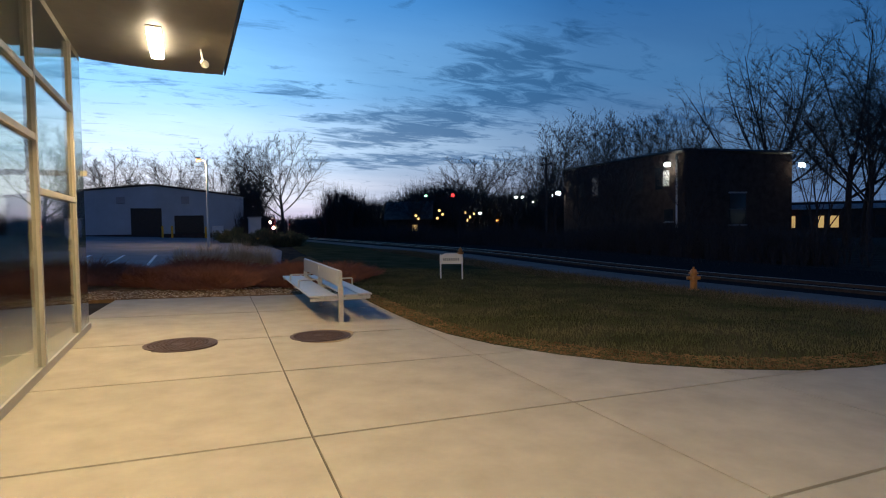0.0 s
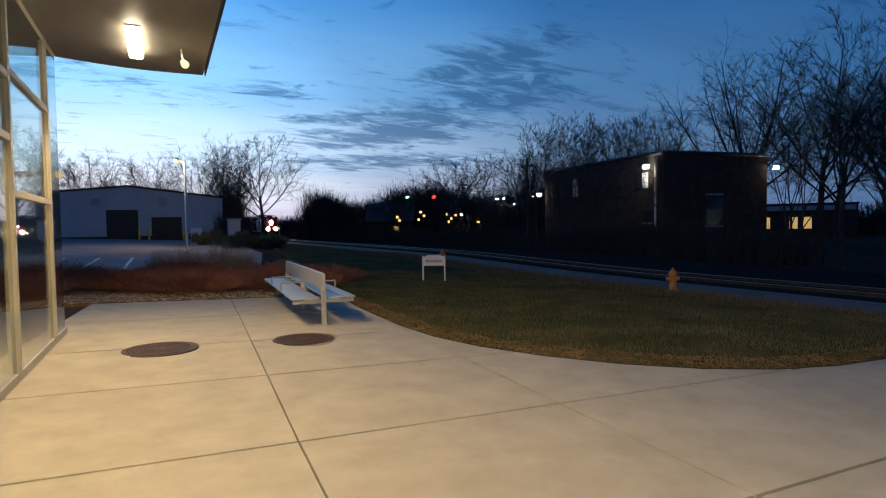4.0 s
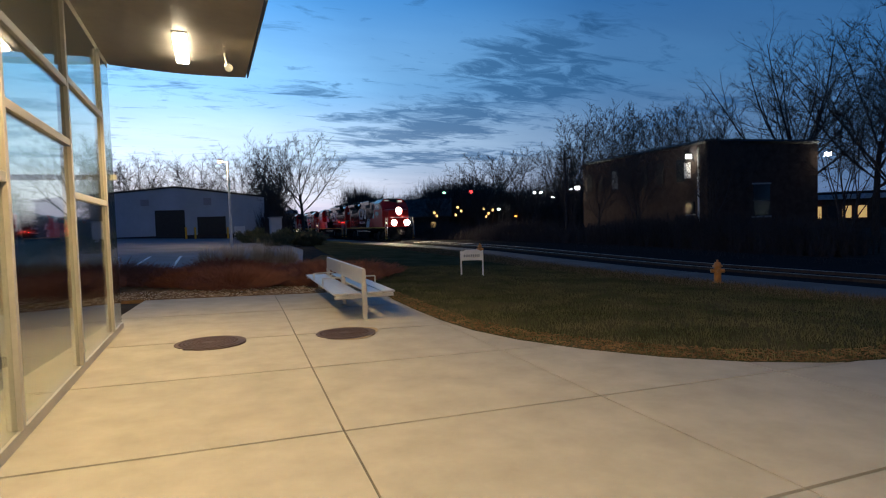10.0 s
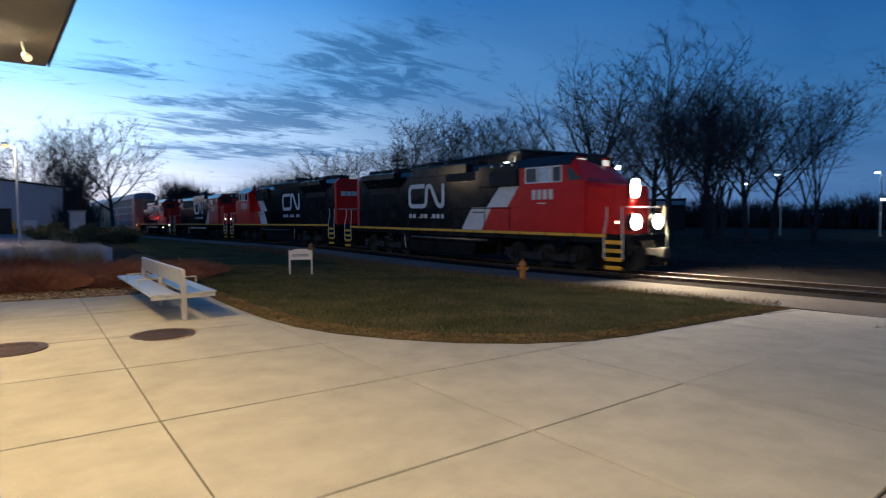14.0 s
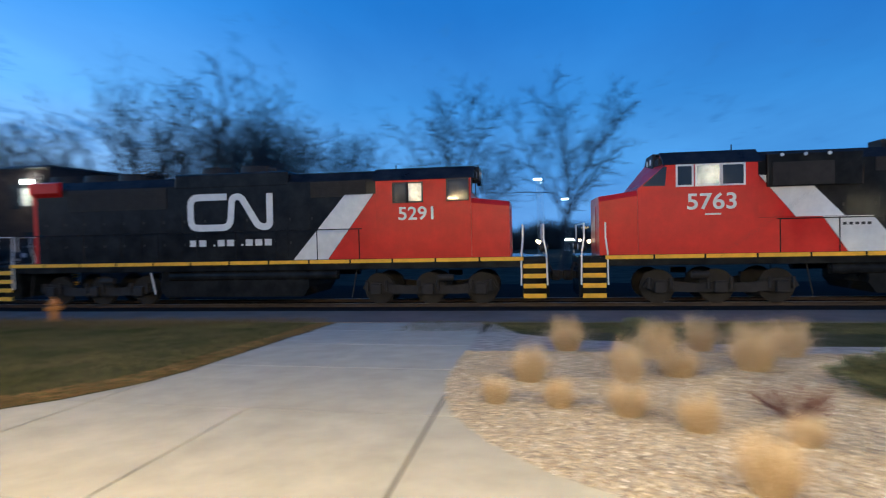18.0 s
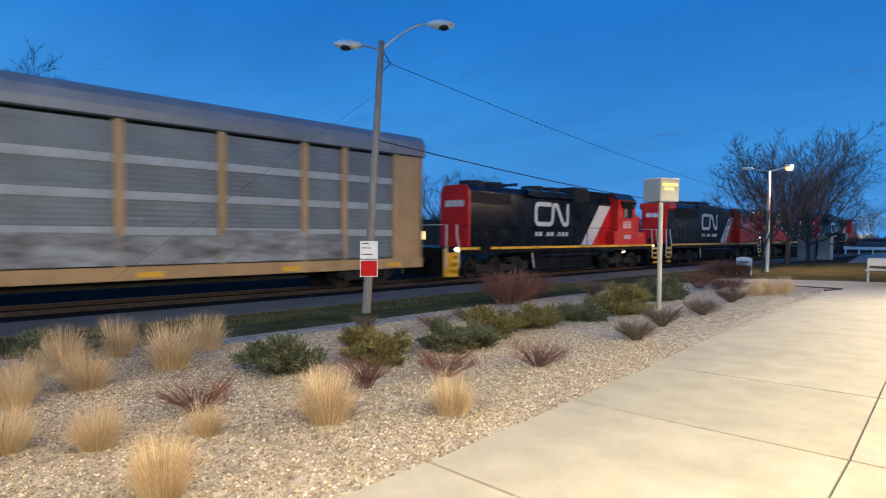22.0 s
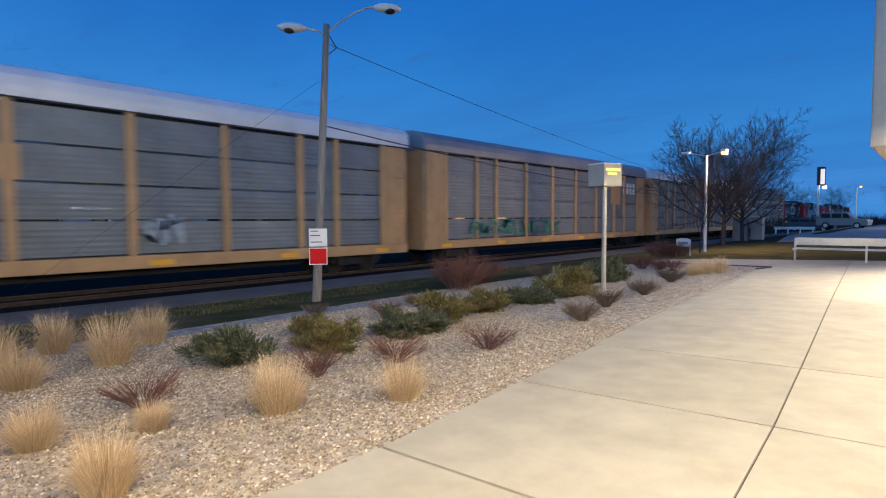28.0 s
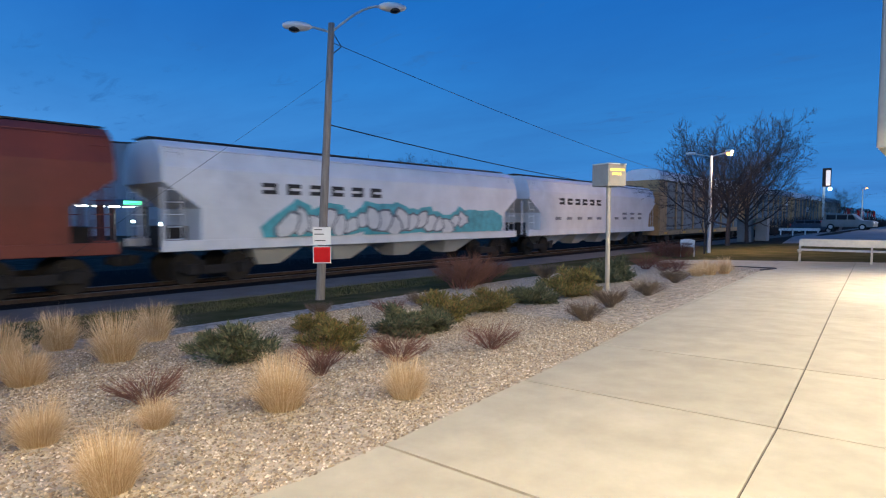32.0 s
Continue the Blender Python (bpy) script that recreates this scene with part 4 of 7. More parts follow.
    # lit lenses are drawn oversize so that their discs take in the glare
    if lit:
        part("headlight_housing", box(B(), -0.34, 0.34, n0 - 0.10, n0 + 0.02, 2.86, 3.56, 0.03), DARK, car)
        for zz in (3.11, 3.31):
            part("headlight", rod(B(), (0, n0 - 0.104, zz), (0, n0 - 0.09, zz), 0.25, None, 20), hm, car, "lit headlight lens, oversize for its glare")
    else:
        for sx in (-0.24, 0.24):
            part("headlight", rod(B(), (sx, cab0 + slope - 0.216, ct - 0.17), (sx, cab0 + slope - 0.202, ct - 0.17), 0.10, None, 16), hm, cabo)
    # ditch lights too: larger when lit, for the glare
    for sx in ((-0.72, 0.72) if lit else (-0.95, 0.95)):
        zz = 1.95 if lit else 1.78
        part("ditch_housing", rod(B(), (sx, f + 0.02, zz), (sx, f + 0.26, zz), 0.32 if lit else 0.14, None, 16), DARK, car)
        part("ditch_light", rod(B(), (sx, f + 0.012, zz), (sx, f + 0.03, zz), 0.27 if lit else 0.10, None, 16), hm, car)
    # paint scheme: red field, slanted white band, company mark
    zt, zb = K["zt"], (2.56 if wide else dk + 0.02)
    bt, bb = K["bt"], K["bb"]
    for sx in (-1, 1):
        x0, x1 = span(sx * (hw + 0.026), sx * (hw + 0.034))
        red = [(cab1, zb), (bb[0], zb), (bt[0], zt), (cab1, zt)]
        if wide:
            red = [(cab1, zb), (-3.80, zb), (-4.83, 3.86), (cab1, 3.86)]
            band = [(-3.78, zb), (-2.45, zb), (-3.32, zt), (-4.40, zt), (-4.40, 3.80), (-4.80, 3.84)]
        else:
            band = [(bb[0] + 0.02, zb), (bb[1], zb), (bt[1], zt), (bt[0] + 0.02, zt)]
        part("red_field", prism(B(), red, x0, x1), REDPAINT, car)
        part("white_band", prism(B(), band, x0, x1), WHITEPAINT, car, "slanted white band")
        c, d = K["mark"], sx
        z0, z1 = dk + 1.16, dk + 2.22
        xm = sx * (hw + 0.034)
        face = xm if sx < 0 else xm + 0.010
        for pts, nm in (([(c - d * 0.10, z1), (c - d * 1.46, z1), (c - d * 1.46, z0), (c + d * 0.00, z0), (c + d * 0.10, z1 - 0.02), (c + d * 0.42, z1), (c + d * 1.05, z0), (c + d * 1.46, z0), (c + d * 1.46, z1 + 0.08)], "company_mark"),):
            part(nm, ribbon(B(), rounded(pts, 0.30), 0.23, face, 0.010), WHITEPAINT, car, "white company mark of one continuous stroke")
        for i in range(9):
            ya = c - 1.5 + i * 0.345
            wl = 0.07 if i in (3, 6) else 0.25
            part("letter", box(B(), *span(xm, xm + sx * 0.008), ya, ya + wl, 2.02, 2.08 if i in (3, 6) else 2.24), WHITEPAINT, car, "small white letter")
        yn = {"low": -5.73, "flat": -5.75, "wide": -6.30}[kind]
        zn = {"low": 2.72, "flat": 2.93, "wide": 3.04}[kind]
        cwx = sx * (cw + 0.012)
        if number:
            text("road_number", number, K["num"], cabo, (cwx, yn, zn), SIDE[sx] @ Matrix.Diagonal((1.10, 1, 1, 1)), WHITEPAINT)
        else:
            part("road_number", bars(B(), yn - 0.6, yn + 0.6, zn - 0.2, zn + 0.2, 4, cwx + 0.006), WHITEPAINT, cabo)
        if kind == "low":
            for k in range(4):
                part("letter", box(B(), *span(sx * 1.54, sx * 1.548), -6.15 + k * 0.22, -5.99 + k * 0.22, 1.86, 2.12), WHITEPAINT, car, "white letter")
        if wide:
            part("builder_plate", box(B(), *span(cwx - sx * 0.01, cwx + sx * 0.006), -6.5, -6.05, 2.66, 2.71), WHITEPAINT, cabo)
        # handrail and stanchions
        for j in range(9):
            hy = cab1 + 0.6 + j * (hood_end - 0.2 - cab1) / 9
            part("stanchion", rod(B(), (sx * 1.47, hy, dk), (sx * 1.47, hy, dk + 1.0), 0.018, None, 6), BLACKPAINT, car)
        part("handrail", rod(B(), (sx * 1.47, cab1 + 0.5, dk + 1.0), (sx * 1.47, r - 0.9, dk + 1.0), 0.018, None, 6), BLACKPAINT, car)
        for end in (f, r):
            e = 1 if end > 0 else -1
            for yy, lean in ((0.06, 0.10), (0.86, -0.06)):
                bm = B()
                pts = [(sx * 1.50, end - e * yy, 0.62), (sx * 1.50, end - e * (yy + lean * 0.2), 1.62), (sx * 1.42, end - e * (yy + lean), 2.06), (sx * 1.42, end - e * (yy + lean), 2.52)]
                for a, b in zip(pts, pts[1:]):
                    rod(bm, a, b, 0.026, None, 6)
                part("grab_rail", bm, WHITEPAINT, car, "white grab rail")
            full = kind == "low" and e > 0
            part("step_well", box(B(), sx * 1.16 - 0.05, sx * 1.16 + 0.05, *span(end - e * 0.08, end - e * 0.82), 0.26, dk - 0.05), YELLOW if full else BLACKPAINT, car)
            for k in range(4):
                part("step", box(B(), sx * 1.34 - 0.17, sx * 1.34 + 0.17, *span(end - e * 0.12, end - e * 0.78), 0.28 + k * 0.31, 0.31 + k * 0.31, 0.004), BLACKPAINT, car)
                part("step_edge", box(B(), *span(sx * 1.505, sx * 1.52), *span(end - e * 0.10, end - e * 0.80), 0.22 + k * 0.31, 0.36 + k * 0.31, 0.004), YELLOW, car, "yellow step edge")
            if full:
                for yy in (0.12, 0.80):
                    part("step_side", box(B(), sx * 1.33 - 0.18, sx * 1.33 + 0.18, *span(end - e * (yy - 0.02), end - e * (yy + 0.02)), 0.26, dk - 0.05), YELLOW, car, "yellow step side plate")
        if kind == "low":
            part("step_lamp", rod(B(), (sx * 1.45, r - 0.75, 1.42), (sx * 1.52, r - 0.75, 1.42), 0.08, None, 12), STEPLAMP, car, "small lit step lamp")
            part("step_lamp", rod(B(), (sx * 1.45, f + 0.72, 1.40), (sx * 1.52, f + 0.72, 1.40), 0.06, None, 12), STEPLAMP, car, "small lit step lamp")
            part("truck_lamp", rod(B(), (sx * 1.30, -5.6, 1.06), (sx * 1.40, -5.6, 1.04), 0.05, None, 10), STEPLAMP, car, "small lit truck lamp")
        else:
            part("step_lamp", rod(B(), (sx * 1.49, f + 0.30, 1.95), (sx * 1.53, f + 0.30, 1.95), 0.05, None, 10), STEPLAMP, car, "small lit step lamp")
    for end in (f, r):
        e = 1 if end > 0 else -1
        part("pilot", box(B(), -1.30, 1.30, *span(end, end - e * 0.12), 0.22, dk - 0.02, 0.01), BLACKPAINT, car)
        part("end_platform", box(B(), -1.12, 1.12, *span(end - e * 0.02, end - e * 0.80), dk - 0.06, dk), BLACKPAINT, car)
        part("end_rail", rod(B(), (-1.1, end - e * 0.2, dk + 1.0), (1.1, end - e * 0.2, dk + 1.0), 0.02, None, 6), WHITEPAINT, car)
        coupler(car, end, e)
        for k in range(3):
            bm = B()
            hs = [(-0.35 + k * 0.3, end + e * 0.02, 1.25), (-0.33 + k * 0.3, end + e * 0.20, 0.85), (-0.25 + k * 0.3, end + e * 0.36, 0.75)]
            for a, b in zip(hs, hs[1:]):
                rod(bm, a, b, 0.025, None, 6)
            part("air_hose", bm, UNDER, car)
    for k in range(3):
        part("rear_number", box(B(), -0.62 + k * 0.42, -0.25 + k * 0.42, hood_end, hood_end + 0.012, dk + 1.9, dk + 2.2), WHITEPAINT, car)
    return car


STEPLAMP = glowing("step lamp glow", (1.0, 0.72, 0.42), 6)
# pale cab panes: the reflection in the glass is put into the colour
PALEWIN = material("cab glass with a painted reflection", (0.42, 0.44, 0.44), 0.2, 0.6, scale=4, vary=0.4)
HEADBOARD = glowing("lit number board", (1.0, 0.95, 0.8), 0.5)
PANELS = {}


def autorack(label, screen, roof, extra, strips=False):
    """A tall enclosed car carrier."""
    car = thing("autorack_car", Matrix(), label, "railcar", "autoracks of the train")
    L = 25.6
    h = L / 2
    part("sill", box(B(), -1.46, 1.46, -h, h, 0.72, 1.12, 0.02), TAN, car, "tan side sill")
    for sx in (-1, 1):
        for i in range(6):
            y0 = -h + 1.2 + i * 4.5
            part("sill_mark", box(B(), sx * 1.465 - 0.006, sx * 1.465 + 0.006, y0, y0 + 0.7, 0.80, 0.96), YELLOW, car)
    bm = B()
    prism(bm, [(-h + 4.2, 0.72), (h - 4.2, 0.72), (h - 5, 0.45), (-h + 5, 0.45)], -0.5, 0.5)
    part("centre_sill", bm, UNDER, car)
    part("deck", box(B(), -1.3, 1.3, -h + 0.1, h - 0.1, 2.6, 2.7), DARK, car)
    part("deck", box(B(), -1.3, 1.3, -h + 0.1, h - 0.1, 4.0, 4.1), DARK, car)
    for ty in (-h + 2.7, h - 2.7):
        truck(car, ty, 2, 1.75)
    e0 = 1.5
    bays = [2.4, 1.65, 2.9, 2.9, 2.9, 2.9, 2.9, 1.65, 2.4]
    nb, bw = len(bays), 2.9
    edge = [-h + e0 + sum(bays[:i]) for i in range(nb + 1)]
    rows = 4
    z0, z1 = 1.14, 5.20
    rh = (z1 - z0) / rows
    if "panel" not in PANELS:
        pts, k = [(-0.03, 0.03)], 0.10
        while k < rh - 0.16:
            pts += [(-0.03, k), (-0.020, k + 0.03), (-0.020, k + 0.075), (-0.03, k + 0.105)]
            k += 0.155
        pts += [(-0.03, rh - 0.03), (-0.045, rh - 0.03), (-0.045, 0.03)]
        bm = B()
        a = [bm.verts.new((-x, 0.10, z)) for x, z in pts]
        b = [bm.verts.new((-x, bw - 0.10, z)) for x, z in pts]
        bm.faces.new(a), bm.faces.new(b)
        for i in range(len(pts)):
            bm.faces.new((a[i], a[(i + 1) % len(pts)], b[(i + 1) % len(pts)], b[i]))
        bmesh.ops.recalc_face_normals(bm, faces=bm.faces[:])
        PANELS["panel"] = bm
        PANELS["GALV"] = mesh_of("side_screen", bm.copy(), GALV)
        PANELS["DARK"] = mesh_of("side_screen", bm.copy(), GALVDARK)
        PANELS["post"] = mesh_of("post", box(B(), -0.05, 0.05, -0.125, 0.125, 1.10, 5.30, 0.012), TAN)
    me = PANELS[screen]
    for sx in (-1, 1):
        for i in range(nb):
            for k in range(rows):
                o = part("side_screen", me, GALV, car)
                o.location = (sx * 1.42, edge[i + 1] if sx > 0 else edge[i], z0 + k * rh)
                o.rotation_euler = (0, 0, math.pi if sx > 0 else 0)
                o.scale = (1, bays[i] / bw, 1)
        for i in range(nb + 1):
            o = part("post", PANELS["post"], TAN, car)
            o.location = (sx * 1.44, edge[i], 0)
        for e in (-1, 1):
            yb = e * (h - e0 / 2 - 0.08)
            part("end_panel", box(B(), sx * 1.43 - 0.04, sx * 1.43 + 0.04, yb - e0 / 2 + 0.1, yb + e0 / 2 - 0.02, 1.10, 5.28, 0.02), TAN, car, "tan corner panel")
            for k in range(10):
                part("ladder_rung", rod(B(), (sx * 1.50, e * (h - 0.72), 1.3 + k * 0.38), (sx * 1.50, e * (h - 0.22), 1.3 + k * 0.38), 0.016, None, 6), TAN, car)
        part("top_chord", box(B(), sx * 1.43 - 0.06, sx * 1.43 + 0.06, -h, h, 5.24, 5.36, 0.01), DARK, car)
    for e in (-1, 1):
        part("end_door", box(B(), -1.40, 1.40, min(e * h, e * (h - 0.08)), max(e * h, e * (h - 0.08)), 1.12, 5.30, 0.02), TAN, car, "tan end doors")
        bm = B()
        for k in range(6):
            box(bm, -1.36, 1.36, min(e * (h + 0.03), e * h), max(e * (h + 0.03), e * h), 1.5 + k * 0.6, 1.56 + k * 0.6)
        part("door_rib", bm, TAN, car)
        coupler(car, e * h, e)
    # rounded roof
    bm = B()
    prof = [(-1.50, 5.30), (-1.51, 5.57), (-1.46, 5.85), (-1.26, 6.08), (-0.80, 6.21), (0, 6.26), (0.80, 6.21), (1.26, 6.08), (1.46, 5.85), (1.51, 5.57), (1.50, 5.30)]
    a = [bm.verts.new((x, -h - 0.05, z)) for x, z in prof]
    b = [bm.verts.new((x, h + 0.05, z)) for x, z in prof]
    fs = [bm.faces.new(a), bm.faces.new(b)]
    for i in range(len(prof)):
        fs.append(bm.faces.new((a[i], a[(i + 1) % len(prof)], b[(i + 1) % len(prof)], b[i])))
    bmesh.ops.recalc_face_normals(bm, faces=fs)
    part("roof", bm, roof, car, "rounded sheet roof")
    for (y0, y1, za, zb, mat, kind) in extra:
        for sx in (-1, 1):
            x = sx * 1.47
            if kind == "plate":
                part("plate", box(B(), x - 0.008, x + 0.008, y0, y1, za, zb), mat, car, "painted marking plate")
            elif kind == "bars":
                part("lettering", bars(B(), y0, y1, za, zb, 4, x + 0.012), mat, car)
            else:
                rng = random.Random(int(y0 * 10 + za * 100))
                n_ = max(3, int((y1 - y0) / 0.75))
                w = (y1 - y0) / n_
                for i in range(n_):
                    q = [(y0 + w * (i + 0.5 + rng.uniform(-0.62, 0.62)), za + (zb - za) * rng.choice((rng.uniform(0, 0.25), rng.uniform(0.7, 1.0), rng.uniform(0.3, 0.7)))) for _ in range(6)]
                    part("spray_stroke", ribbon(B(), rounded(q, 0.22), rng.uniform(0.08, 0.17), x + sx * 0.055, sx * (0.006 + i * 0.0006)), mat, car, "faded spray-paint stroke")
    if strips:
        for sx in (-1, 1):
            for i in range(nb):
                y0, bw = edge[i], bays[i]
                # the sky showing through the row gaps, put on as pale paint
                for k in (1, 2, 3):
                    part("vent_strip", box(B(), *span(sx * 1.445, sx * 1.452), y0 + 0.13, y0 + bw - 0.13, z0 + k * rh - 0.14, z0 + k * rh + 0.10), SKYGAP, car, "pale strip painted for the sky seen between the screens")
                if 0 < i < nb:
                    part("lower_panel", box(B(), *span(sx * 1.470, sx * 1.496), y0 + 0.02, y0 + bw - 0.02, 1.16, 1.98 + 0.10 * ((i * 7) % 3), 0.004), GREYWASH, car, "painted-over lower panel")
    return car


def hopper(label, paint, L=18.6, graffiti=False, marks=True, top=4.62):
    """A covered hopper with curved sides, sloped ends and four outlets."""
    car = thing("hopper_car", Matrix(), label, "railcar", "hoppers of the train")
    h = L / 2
    prof = [(-0.9, 1.25), (-1.50, 1.45), (-1.555, 2.45), (-1.55, 3.25), (-1.52, 3.7), (-1.32, top - 0.35), (-0.95, top - 0.06), (0, top), (0.95, top - 0.06), (1.32, top - 0.35), (1.52, 3.7), (1.55, 3.25), (1.555, 2.45), (1.50, 1.45), (0.9, 1.25)]
    bm = B()
    # the body is full length at the roof; below, its ends slope in to the bolster
    secs = []
    for s in (-1, 1):
        secs.append([bm.verts.new((x, s * (h - 0.15 - min(1.15, max(0, 3.25 - z) * 1.44)), z)) for x, z in prof])
    a, b = secs
    fs = []
    for ring in secs:
        for i in range(len(prof) // 2):
            quad = [ring[i], ring[i + 1], ring[-2 - i], ring[-1 - i]]
            fs.append(bm.faces.new(quad if i + 1 != len(prof) - 2 - i else quad[:2] + quad[3:]))
    for i in range(len(prof)):
        fs.append(bm.faces.new((a[i], a[(i + 1) % len(prof)], b[(i + 1) % len(prof)], b[i])))
    bmesh.ops.recalc_face_normals(bm, faces=fs)
    part("body", bm, paint, car, "smooth curved hopper body", smooth=False)
    part("running_board", box(B(), -0.55, 0.55, -h + 0.1, h - 0.1, top + 0.03, top + 0.08), DARK, car)
    for k in range(9):
        y = -h + 1.2 + k * (L - 2.4) / 8
        part("board_bracket", box(B(), -0.5, 0.5, y - 0.03, y + 0.03, top - 0.01, top + 0.03), DARK, car)
    for sx in (-1, 1):
        part("side_sill", box(B(), sx * 1.44 - 0.08, sx * 1.44 + 0.08, -h + 0.1, h - 0.1, 1.12, 1.46, 0.02), paint, car)
        part("roof_rail", rod(B(), (sx * 1.34, -h + 0.2, top - 0.30), (sx * 1.34, h - 0.2, top - 0.30), 0.025, None, 6), paint, car)
        for e in (-1, 1):
            for yy in (0.25, 0.75):
                part("ladder_stile", rod(B(), (sx * 1.46, e * (h - yy), 1.2), (sx * 1.40, e * (h - yy), top - 0.3), 0.02, None, 6), paint, car)
            for k in range(8):
                part("ladder_rung", rod(B(), (sx * 1.47, e * (h - 0.25), 1.5 + k * 0.38), (sx * 1.47, e * (h - 0.75), 1.5 + k * 0.38), 0.014, None, 6), paint, car)
    for k in range(4):
        y = -h + L * (0.23 + 0.18 * k)
        bm = B()
        q0 = [(-1.2, y - 1.25), (1.2, y - 1.25), (1.2, y + 1.25), (-1.2, y + 1.25)]
        q1 = [(-0.35, y - 0.45), (0.35, y - 0.45), (0.35, y + 0.45), (-0.35, y + 0.45)]
        a = [bm.verts.new((x, yy, 1.26)) for x, yy in q0]
        b = [bm.verts.new((x, yy, 0.45)) for x, yy in q1]
        bm.faces.new(a), bm.faces.new(b[::-1])
        for i in range(4):
            bm.faces.new((a[i], b[i], b[(i + 1) % 4], a[(i + 1) % 4]))
        bmesh.ops.recalc_face_normals(bm, faces=bm.faces[:])
        part("outlet_hopper", bm, HOPPER if marks else UNDER, car)
    for e in (-1, 1):
        truck(car, e * (h - 2.0), 2, 1.75)
        part("end_platform", box(B(), -1.4, 1.4, min(e * h, e * (h - 2.6)), max(e * h, e * (h - 2.6)), 1.10, 1.20), UNDER, car)
        for sx in (-0.9, 0.9):
            part("end_post", rod(B(), (sx, e * (h - 0.35), 1.2), (sx, e * (h - 0.35), 3.3), 0.05, None, 6), paint, car)
        part("brake_gear", box(B(), -0.5, 0.6, min(e * (h - 0.5), e * (h - 1.4)), max(e * (h - 0.5), e * (h - 1.4)), 1.2, 1.9, 0.03), UNDER, car)
        coupler(car, e * h, e)
    if marks:
        for sx in (-1, 1):
            x = sx * 1.555
            for i in range(6):
                y = h - 8.9 + i * 0.98
                bm = B()
                for zz in (2.98, 3.22):
                    box(bm, x - 0.03, x + 0.03, y, y + 0.55, zz, zz + 0.14)
                yb = y + (0.0 if i % 2 else 0.44)
                box(bm, x - 0.032, x + 0.032, yb, yb + 0.11, 2.98, 3.36)
                part("letter", bm, INK, car, "black block letter")
            for i in range(0 if graffiti else 10):
                y = -h + 2.9 + i * 1.35
                part("data_mark", box(B(), x - 0.045, x + 0.045, y, y + 0.5, 2.05, 2.22), ROOFGREY, car)
                if i < 3:
                    part("data_mark", box(B(), x - 0.045, x + 0.045, y, y + 0.6, 2.40, 2.54), ROOFGREY, car)
    if graffiti:
        rng = random.Random(5)
        blobs = []
        for i in range(22):
            yy = -7.2 + 12.6 * (i + 0.5) / 22
            blobs.append([(yy, rng.uniform(1.70, 2.16), rng.uniform(0.36, 0.54), rng.uniform(0.30, 0.52), rng.uniform(-0.5, 0.5))] + [rng.uniform(0.75, 1.2) for _ in range(9)])
        for sx in (-1, 1):
            x = sx * 1.55
            for mat, gy, gz_, off, step in ((TEAL, 2.1, 1.5, 0.026, 0.0004), (SMOKE, 1.10, 1.08, 0.036, 0.0016), (WHITEPAINT, 0.90, 0.90, 0.0368, 0.0016)):
                for i, bl in enumerate(blobs):
                    if mat is not TEAL and i < 4:
                        continue
                    yy, zz, wy, wz, lean = bl[0]
                    q = []
                    for j in range(9):
                        t_ = j * 2 * math.pi / 9
                        dy, dz = wy * gy * bl[1 + j] * math.cos(t_), wz * gz_ * bl[1 + j] * math.sin(t_)
                        q.append((yy + dy + lean * dz, max(1.48, min(2.85, zz + dz))))
                    part("spray_patch", prism(B(), q, *span(x, x + sx * (off + i * step))), mat, car, "spray-painted patch")
    return car


TRAIN = []


def add(car, nose, length, turned=False):
    """Remember a car by the place of its middle behind the nose of the train."""
    TRAIN.append((car, nose + length / 2, turned))
    return nose + length


s = 2.1
s = add(locomotive("black and red diesel locomotive with lit headlights, moving", "", "wide", True), s, 21.9)
s = add(locomotive("black and red diesel locomotive running cab to the rear", "5763", "wide", False), s, 21.2, True)
s = add(locomotive("black and red diesel locomotive with a flat wide cab, moving", "5291", "flat", False), s, 20.6)
s = add(locomotive("older black and red diesel locomotive with a low nose, moving", "658", "low", False), s, 21.5)
for lab, scr, roof, extra in (
    ("tall tan and grey enclosed autorack car with faded graffiti", "GALV", ROOFGREY, [(5.0, 6.9, 3.72, 3.84, INK, "plate"), (5.0, 6.9, 3.52, 3.64, INK, "plate"), (6.0, 7.1, 3.32, 3.42, INK, "plate")]),
    ("tall autorack car with sooty dark screens and a white plate", "DARK", ROOFWHITE, [(-1.0, 1.3, 3.15, 3.95, PALESPRAY, "plate"), (-3.6, 1.2, 1.2, 2.2, PALESPRAY, "spray"), (-0.7, 1.0, 3.35, 3.75, INK, "bars")]),
    ("tall tan autorack car with logo plates and green graffiti", "GALV", ROOFGREY, [(-10.8, -8.6, 3.9, 4.7, ROOFWHITE, "bars"), (-8.1, -6.6, 3.1, 5.0, TAN, "plate"), (-7.8, -6.9, 3.9, 4.7, WHITEPAINT, "bars"), (0.5, 9.5, 1.2, 2.2, GREENSPRAY, "spray")]),
    ("tall autorack car with a white roof and tan plate", "GALV", ROOFWHITE, [(1.2, 3.2, 3.2, 4.1, TAN, "plate"), (1.5, 2.9, 3.45, 3.85, INK, "bars"), (-3.0, -1.6, 1.4, 2.4, PALESPRAY, "spray")]),
):
    s = add(autorack(lab, scr, roof, extra, "faded" in lab), s, 26.7)
s = add(hopper("pale grey covered hopper car with black lettering", HOPPER), s, 19.6)
s = add(hopper("pale grey covered hopper car with teal and white graffiti", HOPPER, 19.0, True), s, 20.0)
s = add(hopper("oxide red covered hopper car", BROWNCAR, 19.0, False, False, 4.75), s, 20.0)

# ---- things on the plaza ----


